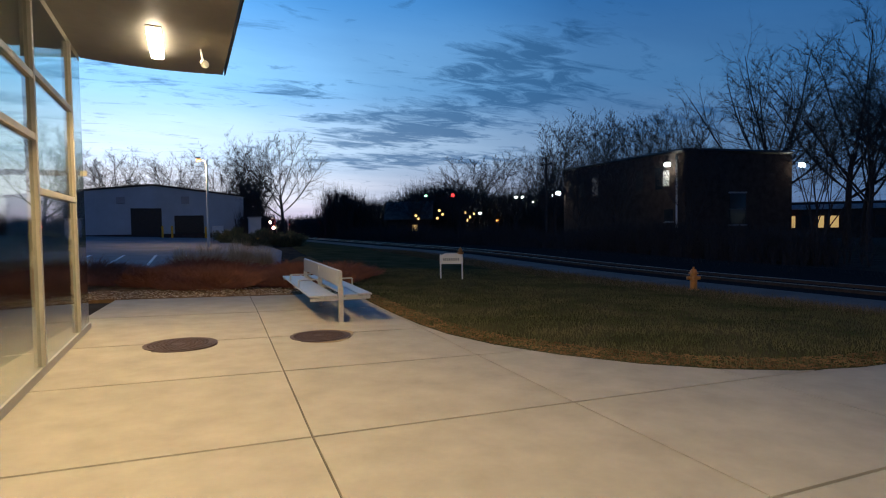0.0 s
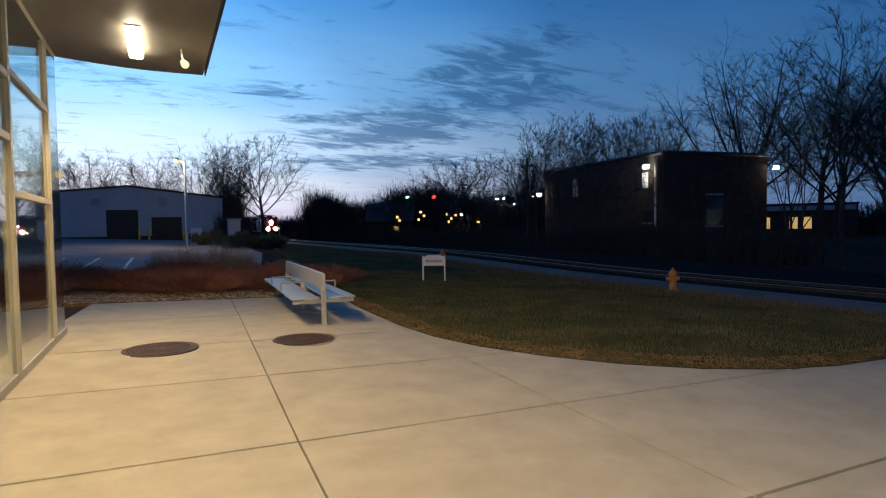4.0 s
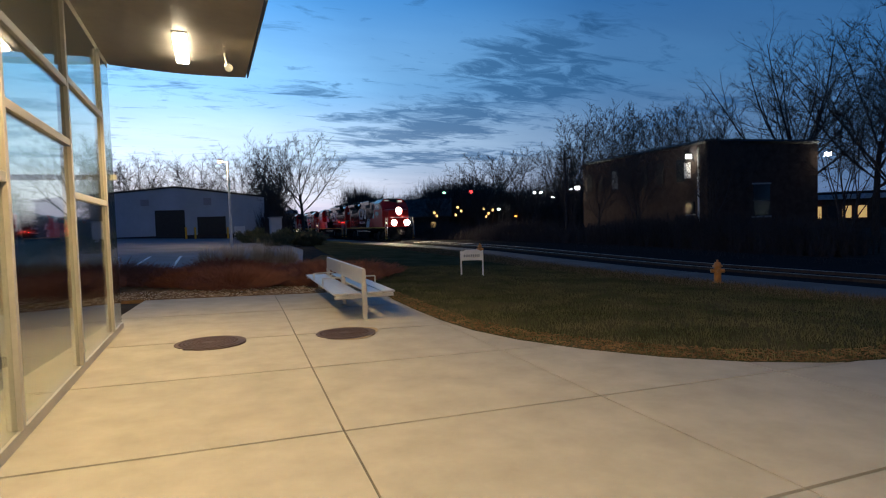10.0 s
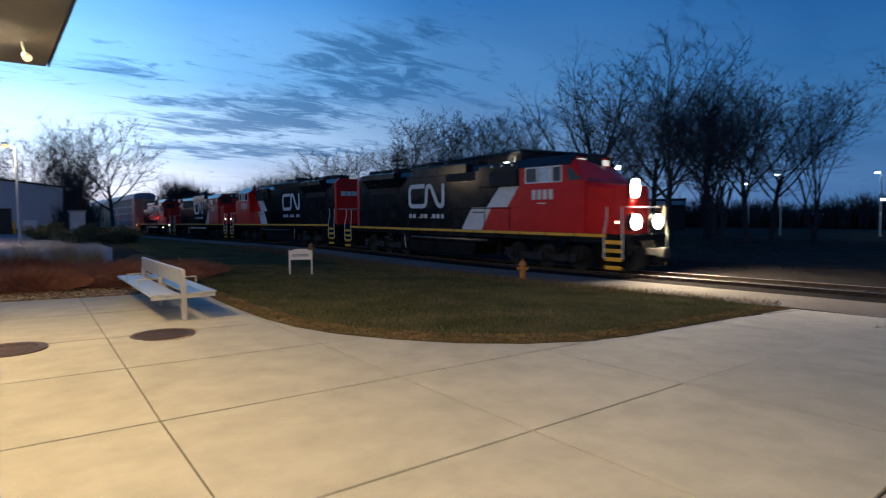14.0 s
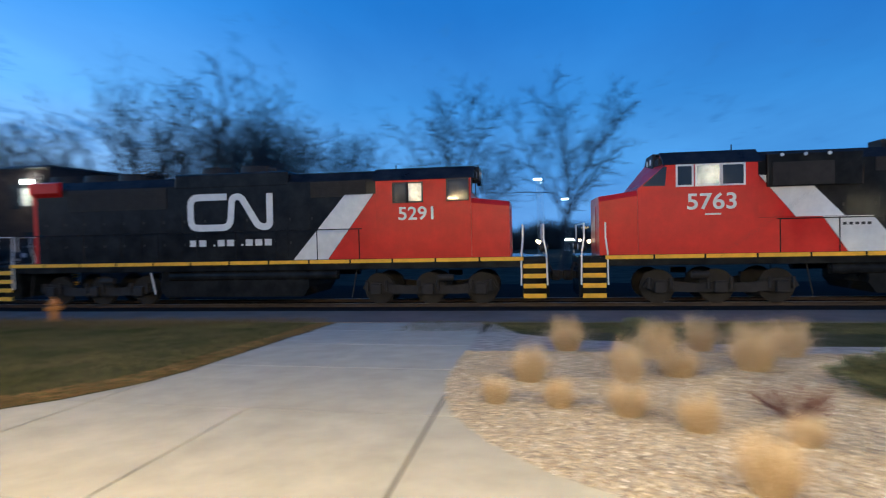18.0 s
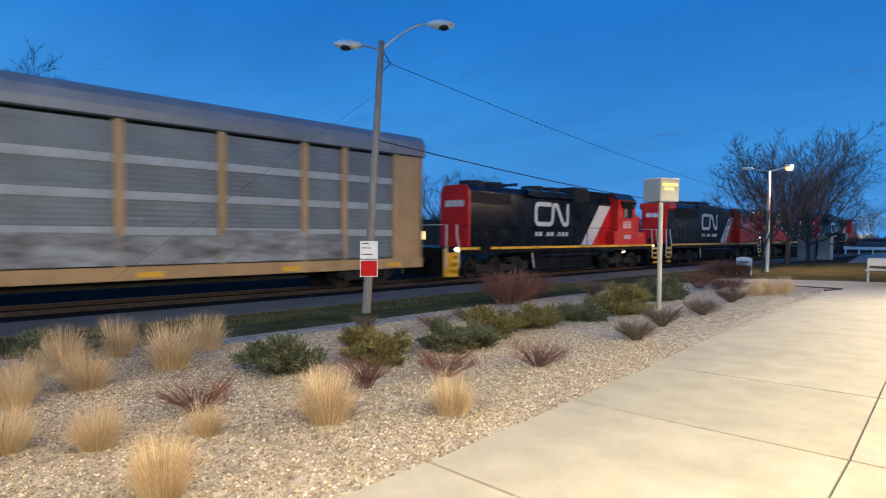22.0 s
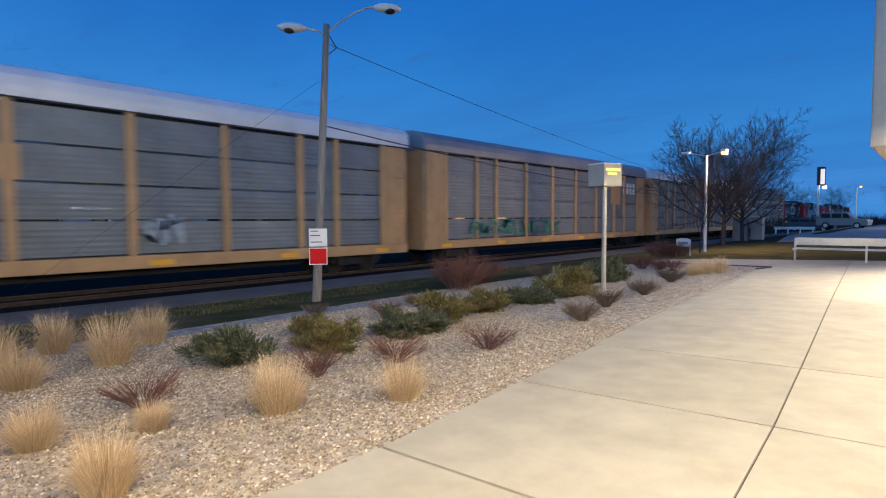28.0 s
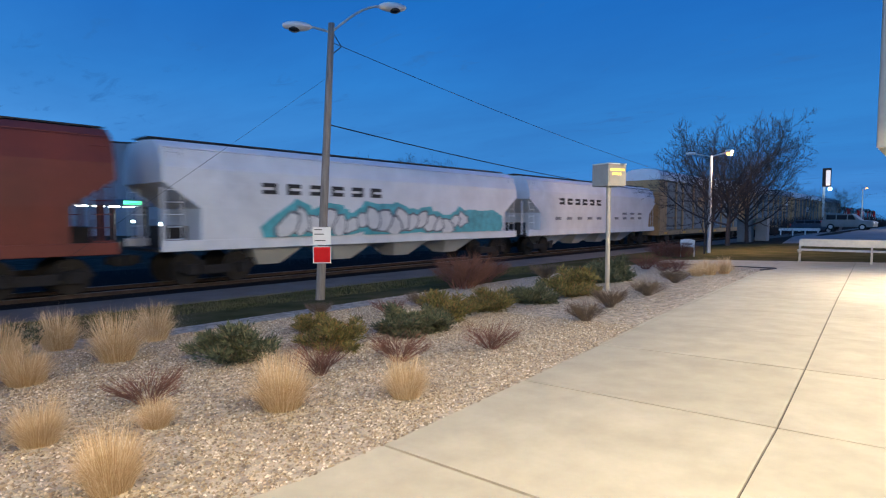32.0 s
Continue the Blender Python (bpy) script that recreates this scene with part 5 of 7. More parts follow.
def bench(m, label, arms=True, L=3.6):
    """A double-sided metal bench: a shared backrest and a slatted seat on both sides. Its length runs along y."""
    t = thing("bench", m, label, "bench", "plaza benches")
    h = L / 2
    part("backrest", box(B(), -0.025, 0.025, -h, h, 0.58, 0.86, 0.012), BENCHMETAL, t, "brushed metal backrest")
    for sx in (-1, 1):
        for k in range(2):
            x = sx * (0.175 + k * 0.232)
            part("seat_plate", box(B(), x - 0.112, x + 0.112, -h - 0.05, h + 0.05, 0.428 + 0.008 * k, 0.458 + 0.008 * k, 0.008), BENCHMETAL, t)
        for y in (-h * 0.33, h * 0.33):
            if arms:
                part("armrest", rod(B(), (sx * 0.08, y, 0.60), (sx * 0.50, y, 0.60), 0.014), BENCHMETAL, t)
                part("armrest", rod(B(), (sx * 0.50, y, 0.60), (sx * 0.50, y, 0.45), 0.014), BENCHMETAL, t)
    for y in (-h, 0, h):
        part("leg", box(B(), -0.04, 0.04, y - 0.035, y + 0.035, 0.0, 0.60, 0.008), BENCHMETAL, t)
        part("seat_bearer", box(B(), -0.50, 0.50, y - 0.025, y + 0.025, 0.37, 0.425, 0.006), BENCHMETAL, t)
        part("back_post", box(B(), -0.03, 0.03, y - 0.03, y + 0.03, 0.60, 0.84, 0.006), BENCHMETAL, t)
    return t


bench(Matrix.Translation((2.70, 12.15, gz(2.7, 12.1))) @ pose(0, 0, 0, 0, 0, -3), "brushed metal double bench on the plaza", True, 4.2)
bench(Matrix.Translation((2.05, -25.2, gz(2.05, -25.2))) @ pose(0, 0, 0, 0, 0, 94), "pale metal double bench at the end of the plaza", False, 4.3)
for (mx, my, rr, lab) in ((0.16, 8.87, 0.47, "round cast iron manhole cover in the concrete"), (1.97, 8.87, 0.45, "rust-stained round manhole cover in the concrete")):
    t = thing("manhole_cover", Matrix.Translation((mx, my, gz(mx, my) + 0.004)), lab, "manhole cover", "manhole covers")
    part("rim", rod(B(), (0, 0, -0.02), (0, 0, 0.006), rr, None, 40), IRON, t)
    part("lid", rod(B(), (0, 0, 0.0), (0, 0, 0.014), rr - 0.05, None, 40), IRON, t)
    bm = B()
    for k in range(1, 8):
        for j in range(int(6 * k)):
            a = j * 2 * math.pi / (6 * k)
            r = k * (rr - 0.07) / 8
            if r > 0.07:
                box(bm, r * math.cos(a) - 0.014, r * math.cos(a) + 0.014, r * math.sin(a) - 0.014, r * math.sin(a) + 0.014, 0.012, 0.020)
    tagged(part("tread_studs", bm, IRON, t), kind="stuff")
    if mx > 1:
        q = [(rr * 1.12 * math.cos(a) * (1 + 0.10 * math.sin(3 * a)), rr * 1.08 * math.sin(a) * (1 + 0.08 * math.cos(5 * a))) for a in np.linspace(0, 2 * math.pi, 28)[:-1]]
        part("rust_stain", slab(B(), q, -0.003, 0.003), RUST, t, "orange rust bleed")


def hydrant(m, label, size=1.0):
    t = thing("fire_hydrant", m @ Matrix.Diagonal((size, size, size, 1)), label, "fire hydrant")
    bm = B()
    rod(bm, (0, 0, 0), (0, 0, 0.06), 0.16, None, 16)
    rod(bm, (0, 0, 0.06), (0, 0, 0.52), 0.105, 0.10, 16)
    rod(bm, (0, 0, 0.52), (0, 0, 0.56), 0.14, None, 16)
    part("barrel", bm, HYDRANT, t)
    bm = B()
    rod(bm, (0, 0, 0.56), (0, 0, 0.66), 0.12, 0.07, 16)
    rod(bm, (0, 0, 0.66), (0, 0, 0.73), 0.03, None, 5)
    part("bonnet", bm, HYDRANT, t)
    for a in (0, 90, 180):
        c, s_ = math.cos(radians(a + 150)), math.sin(radians(a + 150))
        part("nozzle", rod(B(), (0, 0, 0.40), (c * 0.19, s_ * 0.19, 0.40), 0.06, 0.06, 12), HYDRANT, t)
    return t


hydrant(Matrix.Translation((14.9, 13.9, gz(14.9, 13.9) - 0.01)), "faded orange fire hydrant on the lawn", 1.05)
hydrant(Matrix.Translation((14.3, 29.5, gz(14.3, 29.5) - 0.01)), "rusty fire hydrant farther along the verge", 1.0)


def yard_sign(m, label, w=1.0, h=0.5, z=0.75):
    t = thing("yard_sign", m, label, "sign")
    for x in (-w / 2, w / 2):
        part("post", box(B(), x - 0.025, x + 0.025, -0.025, 0.025, -0.05, z + h * 0.9), WHITE, t)
    q = [(-w / 2, z), (w / 2, z), (w / 2, z + h * 0.8), (w * 0.25, z + h), (-w * 0.25, z + h), (-w / 2, z + h * 0.8)]
    bm = prism(B(), q, -0.02, 0.02)
    bmesh.ops.rotate(bm, verts=bm.verts[:], matrix=Matrix.Rotation(radians(90), 3, "Z"))
    part("board", bm, WHITE, t, "white painted board")
    bm = bars(B(), -w * 0.38, w * 0.38, z + h * 0.30, z + h * 0.55, 9, 0.035)
    bmesh.ops.rotate(bm, verts=bm.verts[:], matrix=Matrix.Rotation(radians(90), 3, "Z"))
    bmesh.ops.rotate(bm, verts=bm.verts[:], matrix=Matrix.Rotation(radians(180), 3, "Z"))
    part("lettering", bm, ROOFGREY, t, "small unreadable lettering")
    return t


yard_sign(Matrix.Translation((8.3, 17.9, gz(8.3, 17.9))) @ pose(0, 0, 0, 0, 0, -28), "white painted sign board on two posts in the lawn", 0.72, 0.36, 0.50)
yard_sign(Matrix.Translation((9.5, -28.8, gz(9.5, -28.8))) @ pose(0, 0, 0, 0, 0, 160), "small white sign on two posts beside the line", 0.75, 0.4, 0.45)

# bed edging, pole with two lamp heads
PX, PY = 11.8, -8.85
pole = thing("utility_pole", Matrix.Translation((PX, PY, gz(PX, PY) - 0.1)), "weathered timber pole with two unlit lamp heads and signs", "lamp post")
part("shaft", rod(B(), (0, 0, 0), (-0.21, -0.28, 6.90), 0.115, 0.075, 14), WOODPOLE, pole)
for (d, w, up_) in ((Vector((-0.60, -0.80, 0)), 1.25, 0.72), (Vector((0.60, 0.80, 0)), 0.55, 0.10)):
    bm = B()
    prev = Vector((-0.20, -0.27, 6.68))
    for k in range(1, 9):
        f = k / 8
        q = Vector((-0.20, -0.27, 6.68)) + d * w * f + Vector((0, 0, up_ * math.sin(f * math.pi / 2)))
        rod(bm, prev, q, 0.028, None, 8)
        prev = q
    arm = part("lamp_arm", bm, STEEL, pole)
    bm = B()
    e = prev
    bmesh.ops.create_uvsphere(bm, u_segments=14, v_segments=8, radius=1.0, matrix=Matrix.Translation(e + d * 0.26) @ d.to_track_quat("X", "Z").to_matrix().to_4x4() @ Matrix.Diagonal((0.36, 0.17, 0.11, 1)))
    part("lamp_head", bm, WHITE, pole, "pale unlit street lamp head", smooth=True)
    bm = B()
    bmesh.ops.create_uvsphere(bm, u_segments=12, v_segments=6, radius=1.0, matrix=Matrix.Translation(e + d * 0.32 - Vector((0, 0, 0.07))) @ Matrix.Diagonal((0.15, 0.15, 0.08, 1)))
    part("lens", bm, CABGLASS, pole, smooth=True)
bm = B()
rod(bm, (-0.22, -0.30, 6.7), (-0.36, -0.46, 6.35), 0.012, None, 6)
rod(bm, (-0.36, -0.46, 6.35), (-0.22, -0.28, 6.15), 0.012, None, 6)
part("drop_wire", bm, DARK, pole)
for nm, z0, z1, red in (("notice_board", 1.47, 1.91, False), ("red_sign", 1.02, 1.44, True)):
    m_ = material("red sign sheeting", (0.58, 0.012, 0.014), 0.5, scale=4, vary=0.08, spec=0.1) if red else WHITE
    o = part(nm, box(B(), -0.22, 0.22, -0.02, 0.0, z0, z1, 0.004), m_, pole, "red square sign with a white edge" if red else "white notice board")
    o.matrix_local = Matrix.Translation((-0.15, 0.03, 0)) @ pose(0, 0, 0, 0, 0, 233)
    if not red:
        for w, z in ((0.10, 1.85), (0.13, 1.74), (0.15, 1.58)):
            part("lettering", box(B(), -0.18, -0.18 + w * 1.8, -0.026, -0.02, z - 0.011, z + 0.011), INK, o)
    else:
        for (x0, x1, za, zb) in ((-0.22, 0.22, z0, z0 + 0.02), (-0.22, 0.22, z1 - 0.02, z1), (-0.22, -0.2, z0 + 0.02, z1 - 0.02), (0.2, 0.22, z0 + 0.02, z1 - 0.02)):
            part("sign_edge", box(B(), x0, x1, -0.025, -0.02, za, zb), WHITE, o)


def sag(bm, a, b, drop, r=0.014, n=16):
    """One continuous five-sided tube along a hanging line."""
    a, b = Vector(a), Vector(b)
    d = (b - a).normalized()
    u_ = d.cross(Vector((0, 0, 1))).normalized()
    v_ = d.cross(u_)
    prev = None
    for k in range(n + 1):
        f = k / n
        q = a.lerp(b, f) - Vector((0, 0, drop * 4 * f * (1 - f)))
        ring = [bm.verts.new(q + (u_ * math.cos(j * 1.2566) + v_ * math.sin(j * 1.2566)) * r) for j in range(5)]
        if prev:
            for j in range(5):
                bm.faces.new((prev[j], prev[(j + 1) % 5], ring[(j + 1) % 5], ring[j]))
        prev = ring
    return bm


tagged(new("overhead_cable", mesh_of("overhead_cable", sag(B(), (PX - 0.2, PY - 0.27, gz(PX, PY) + 6.35), (15.6, -62, 4.6), 0.7, 0.009), DARK)), "thin dark overhead cable from the timber pole", "cable")
tagged(new("overhead_cable", mesh_of("overhead_cable", sag(B(), (PX - 0.13, PY - 0.18, gz(PX, PY) + 4.35), (13.6, -48, 3.6), 0.6, 0.016), DARK)), "thick dark service cable from the timber pole", "cable")
GUY = (16.31, -3.04, -0.6)
tagged(new("guy_wire", mesh_of("guy_wire", sag(B(), (PX - 0.16, PY - 0.2, gz(PX, PY) + 5.5), GUY, 0.0, 0.0035), UNDER)), "thin guy wire of the timber pole", "cable")

# information display on a slim post
bx = thing("display_sign", Matrix.Translation((6.29, -13.35, gz(6.29, -13.35))) @ pose(0, 0, 0, 0, 0, 250), "pale box-shaped departure display on a slim post", "sign")
part("post", rod(B(), (0, 0, -0.05), (0, 0, 2.55), 0.055, None, 14), FRAME, bx)
part("housing", box(B(), -0.29, 0.29, -0.27, 0.27, 2.54, 3.06, 0.012), FRAME, bx, "pale metal housing")
part("cap", box(B(), -0.30, 0.30, -0.28, 0.28, 3.06, 3.085, 0.008), WHITE, bx)
part("flange", box(B(), -0.12, 0.12, -0.12, 0.12, -0.02, 0.02), FRAME, bx)
scr2 = part("screen", box(B(), -0.26, 0.26, -0.282, -0.272, 2.62, 3.0), FRAME, bx, "display with amber segments")
for n, z in ((8, 2.93), (5, 2.83)):
    for i in range(n):
        part("lit_segment", box(B(), -0.23 + i * 0.058 + (0.06 if n < 8 else 0), -0.188 + i * 0.058 + (0.06 if n < 8 else 0), -0.288, -0.282, z - 0.026, z + 0.026), AMBER, scr2)


# ---- planting ----
def clump_mesh(name, n, h, spread, w, mat, seed, droop=0.4):
    """Many thin blades that rise and fan out from one root."""
    rng = np.random.default_rng(seed)
    verts, faces = [], []
    for i in range(n):
        a = rng.uniform(0, 2 * math.pi)
        tall = rng.uniform() < 0.26
        rr = spread * 0.42 * math.sqrt(rng.uniform(0, 1))
        out = (0.35 * rr + rng.uniform(0.0, 0.24)) if tall else (0.5 * rr + spread * rng.uniform(0.1, 1.0))
        hh = h * (rng.uniform(0.70, 1.10) if tall else rng.uniform(0.36, 0.74)) * (1 - 0.25 * min(1, out / spread))
        ca, sa = math.cos(a), math.sin(a)
        tw = rng.uniform(0, math.pi)
        wx, wy = w * math.cos(tw), w * math.sin(tw)
        sw = rng.uniform(-0.11, 0.11)
        pts = [(rr, -0.02, 1.0), (rr + out * 0.28, hh * 0.5, 0.9), (rr + out * 0.66, hh * 0.84, 0.6), (rr + out * (1.0 + droop), hh * (1 - droop * rng.uniform(0, 0.5)), 0.0)]
        k = len(verts)
        for j, (q, z, ww) in enumerate(pts):
            px_, py_ = ca * q - sa * sw * j / 3, sa * q + ca * sw * j / 3
            if ww:
                verts += [(px_ - wx * ww, py_ - wy * ww, z), (px_ + wx * ww, py_ + wy * ww, z)]
            else:
                verts.append((px_, py_, z))
        faces += [(k, k + 1, k + 3, k + 2), (k + 2, k + 3, k + 5, k + 4), (k + 4, k + 5, k + 6)]
    return raw(name, verts, faces, mat)


def shrub_mesh(name, n, rx, rz, leaf, mat, seed):
    """A low evergreen: feathery sprays along spreading branches, ragged, with gaps."""
    rng = np.random.default_rng(seed)
    verts, faces = [], []
    arms = []
    for i in range(24):
        a, up_ = rng.uniform(0, 2 * math.pi), rng.uniform(0.15, 1.25)
        arms.append((Vector((math.cos(a) * math.cos(up_), math.sin(a) * math.cos(up_), math.sin(up_) * rz / rx * 1.7)), rx * rng.uniform(0.6, 1.2)))
    for i in range(n):
        d0, L0 = arms[rng.integers(0, 24)]
        f = math.sqrt(rng.uniform(0.03, 1))
        side = Vector((rng.normal(), rng.normal(), rng.normal() * 0.6)) * 0.15 * rx * (1.15 - 0.6 * f)
        c = d0 * L0 * f + side
        c.z = max(0.01, c.z * (1 - 0.12 * f) + 0.02)
        d = (d0 * 0.5 + side.normalized() * 0.8 + Vector((rng.normal() * 0.3, rng.normal() * 0.3, rng.uniform(0.0, 0.9)))).normalized()
        sd = d.cross(Vector((rng.uniform(-1, 1), rng.uniform(-1, 1), 0.3))).normalized() * leaf * 0.24
        L = leaf * rng.uniform(0.6, 1.5)
        k = len(verts)
        verts += [tuple(c - d * L * 0.4), tuple(c + sd), tuple(c + d * L), tuple(c - sd)]
        faces += [(k, k + 1, k + 2, k + 3)]
    return raw(name, verts, faces, mat)


def twig_mesh(name, n, h, spread, r, mat, seed, base=0.12):
    """A leafless shrub of thin forked stems."""
    rng = np.random.default_rng(seed)
    verts, faces = [], []

    def stick(a, b, r0, r1):
        d = (b - a).normalized()
        u_ = d.orthogonal().normalized()
        v_ = d.cross(u_)
        k = len(verts)
        for p, q in ((a, r0), (b, r1)):
            for j in range(3):
                t_ = j * 2.0944
                verts.append(tuple(p + (u_ * math.cos(t_) + v_ * math.sin(t_)) * q))
        for j in range(3):
            faces.append((k + j, k + (j + 1) % 3, k + 3 + (j + 1) % 3, k + 3 + j))

    for i in range(n):
        a = rng.uniform(0, 2 * math.pi)
        out = spread * math.sqrt(rng.uniform(0, 1))
        hh = h * (1.15 - 0.75 * base * (out / spread) ** 2) * rng.uniform(0.7, 1.1)
        p0 = Vector((base * out * math.cos(a), base * out * math.sin(a), -0.02))
        p1 = p0 + Vector((out * 0.43 * math.cos(a) * (1.12 - base), out * 0.43 * math.sin(a) * (1.12 - base), hh * rng.uniform(0.4, 0.6)))
        stick(p0, p1, r, r * 0.7)
        for j in range(4):
            b = a + rng.uniform(-0.9, 0.9)
            p2 = p1 + Vector((out * 0.5 * math.cos(b), out * 0.5 * math.sin(b), hh * rng.uniform(0.15, 0.5)))
            stick(p1.lerp(p0, rng.uniform(0, 0.4)), p2, r * 0.7, r * 0.3)
            b += rng.uniform(-1, 1)
            stick(p1.lerp(p2, 0.6), p2 + Vector((0.08 * math.cos(b), 0.08 * math.sin(b), 0.06)), r * 0.5, r * 0.2)
    return raw(name, verts, faces, mat)


STRAWS = [clump_mesh("blades", 1500, 0.66, 0.36, 0.0015, STRAW, k, 0.38) for k in (1, 2, 3)]
JUN = [shrub_mesh("foliage", 6500, 0.62, 0.30, 0.055, JUNIPER, k) for k in (4, 5)]
OLV = [shrub_mesh("foliage", 6000, 0.54, 0.30, 0.05, OLIVE, k) for k in (6, 7)]
RTW = [twig_mesh("crown", 44, 0.33, 0.48, 0.005, DARKTWIG, k) for k in (8, 9)]
GTW = [twig_mesh("crown", 110, 0.32, 0.38, 0.004, GREYTWIG, k) for k in (10, 11)]
prng = random.Random(3)


def plant(name, lab, cat, meshes, x, y, size, pname, group):
    size *= 0.88
    t = thing(name, Matrix.Translation((x, y, gz(x, y))) @ pose(0, 0, 0, 0, 0, prng.uniform(0, 360)) @ Matrix.Diagonal((size, size, size * prng.uniform(0.9, 1.1), 1)), lab, cat, group)
    part(pname, prng.choice(meshes), STRAW, t)
    return t


for x, y, sz in ((6.1, 0.36, 0.62), (6.0, -0.3, 0.68), (5.75, -0.95, 0.85), (5.3, -1.48, 0.80), (3.98, -1.55, 0.85), (7.2, 0.0, 0.95), (9.7, -0.62, 1.15), (8.0, -1.3, 1.0), (7.25, -1.2, 0.75), (7.6, -1.88, 1.05), (8.1, -2.96, 1.3), (9.25, -3.88, 1.15), (4.56, -3.15, 1.05), (4.98, -2.22, 0.62), (3.91, -4.08, 0.88), (9.8, -2.75, 1.2), (9.0, -1.9, 1.2), (5.55, -18.9, 1.0), (5.75, -18.3, 0.95), (5.3, -19.5, 1.0), (5.95, -19.4, 0.9)):
    plant("ornamental_grass", "dry straw-coloured grass tuft in the gravel bed", "grass tuft", STRAWS, x, y, sz, "blades", "grass tufts")
for x, y, sz in ((6.67, -3.85, 1.0), (6.34, -6.45, 1.05), (6.55, -10.4, 1.05), (7.4, -15.9, 1.5), (7.6, -15.0, 1.3), (9.9, -2.0, 1.0), (6.1, -6.9, 0.8)):
    plant("juniper_shrub", "low dark green juniper in the gravel bed", "shrub", JUN, x, y, sz, "foliage", "junipers")
for x, y, sz in ((6.22, -5.1, 1.05), (6.48, -7.55, 1.15), (6.6, -9.0, 1.1), (6.56, -12.1, 1.4), (7.6, -5.65, 0.8), (6.7, -12.7, 1.2)):
    plant("evergreen_shrub", "low olive green evergreen in the gravel bed", "shrub", OLV, x, y, sz, "foliage", "olive shrubs")
for x, y, sz in ((5.7, -2.43, 0.9), (5.02, -5.05, 0.95), (4.56, -6.3, 1.0), (5.27, -4.1, 0.9), (8.2, -20.5, 1.6), (6.84, -19.6, 1.4), (7.4, -20.0, 1.4), (7.9, -7.6, 0.9), (6.9, -8.3, 0.9)):
    plant("barberry_shrub", "leafless reddish brown shrub in the gravel bed", "shrub", RTW, x, y, sz, "crown", "red shrubs")
for x, y, sz in ((4.57, -8.95, 1.0), (4.98, -10.7, 1.1), (5.1, -12.9, 1.15), (5.58, -16.0, 1.2), (9.6, -15.9, 1.5), (8.4, -9.0, 1.0), (9.3, -7.0, 0.8)):
    plant("dormant_shrub", "leafless grey brown shrub in the gravel bed", "shrub", GTW, x, y, sz, "crown", "grey shrubs")
BSH = [twig_mesh("crown", 90, 0.52, 0.55, 0.005, REDTWIG, k, 0.4) for k in (16, 17)]
RUS = [twig_mesh("crown", 260, 0.34, 0.62, 0.005, RUSSET, k, 0.95) for k in (14, 15)]
for x, y, sz in ((10.5, -13.2, 1.8), (10.9, -14.2, 1.7), (10.3, -29.0, 1.7), (11.2, -30.0, 1.6), (9.6, -28.4, 1.4), (10.0, -12.3, 1.6)):
    plant("bare_bush", "low leafless reddish bush beside the verge", "shrub", BSH, x, y, sz, "crown", "bare bushes")
for i in range(30):
    x, y = prng.uniform(-4.8, 5.0), prng.uniform(16.4, 20.5)
    if x > 4.2 and y < 18:
        y += 3
    plant("red_shrub", "leafless russet shrub in the mulch strip beyond the plaza", "shrub", RUS, x, y, prng.uniform(1.3, 1.9), "crown", "russet shrubs")
for x, y, sz in ((1.0, 21.5, 2.0), (2.0, 22.4, 2.1), (0.2, 22.0, 1.7), (2.9, 23.0, 1.8)):
    plant("tall_grass", "tall pale dry grass at the edge of the parking lot", "grass tuft", STRAWS, x, y, sz, "blades", "tall grasses")
for x, y, sz in ((4.6, 42, 2.2), (6.0, 44, 2.6), (7.5, 43, 2.4), (3.4, 48, 2.4)):
    plant("yew_shrub", "dark rounded evergreen shrub near the warehouse", "shrub", JUN, x, y, sz, "foliage", "dark shrubs")


# gravel: loose stones on the bed, thicker near the path
def inside(x, y, poly):
    c = False
    for (x0, y0), (x1, y1) in zip(poly, poly[1:] + poly[:1]):
        if (y0 > y) != (y1 > y) and x < (x1 - x0) * (y - y0) / (y1 - y0) + x0:
            c = not c
    return c


def scatter(name, poly, n, make, mat, label, x0, x1, y0, y1, seed):
    rng = np.random.default_rng(seed)
    verts, faces = [], []
    done = 0
    while done < n:
        x, y = rng.uniform(x0, x1), rng.uniform(y0, y1)
        if not inside(x, y, poly):
            continue
        make(rng, x, y, gz(x, y), verts, faces)
        done += 1
    o = new(name, raw(name, verts, faces, mat))
    return tagged(o, label, kind="stuff")


def stone(rng, x, y, z, verts, faces):
    k = len(verts)
    a, r = rng.uniform(0, 6.28), rng.uniform(0.009, 0.021)
    e = rng.uniform(0.6, 1.3)
    for j in range(5):
        t_ = a + j * 1.2566
        q = r * rng.uniform(0.75, 1.2)
        verts.append((x + q * math.cos(t_) * e, y + q * math.sin(t_) / e, z - 0.004))
    verts.append((x + rng.uniform(-0.3, 0.3) * r, y + rng.uniform(-0.3, 0.3) * r, z + r * rng.uniform(0.5, 0.95)))
    for j in range(5):
        faces.append((k + j, k + (j + 1) % 5, k + 5))


def blade(rng, x, y, z, verts, faces):
    k = len(verts)
    a, h_ = rng.uniform(0, 6.28), rng.uniform(0.03, 0.085)
    w = 0.006
    lx, ly = rng.uniform(-0.035, 0.035), rng.uniform(-0.035, 0.035)
    verts.extend([(x - w * math.cos(a), y - w * math.sin(a), z - 0.005), (x + w * math.cos(a), y + w * math.sin(a), z - 0.005), (x + lx, y + ly, z + h_)])
    faces.append((k, k + 1, k + 2))


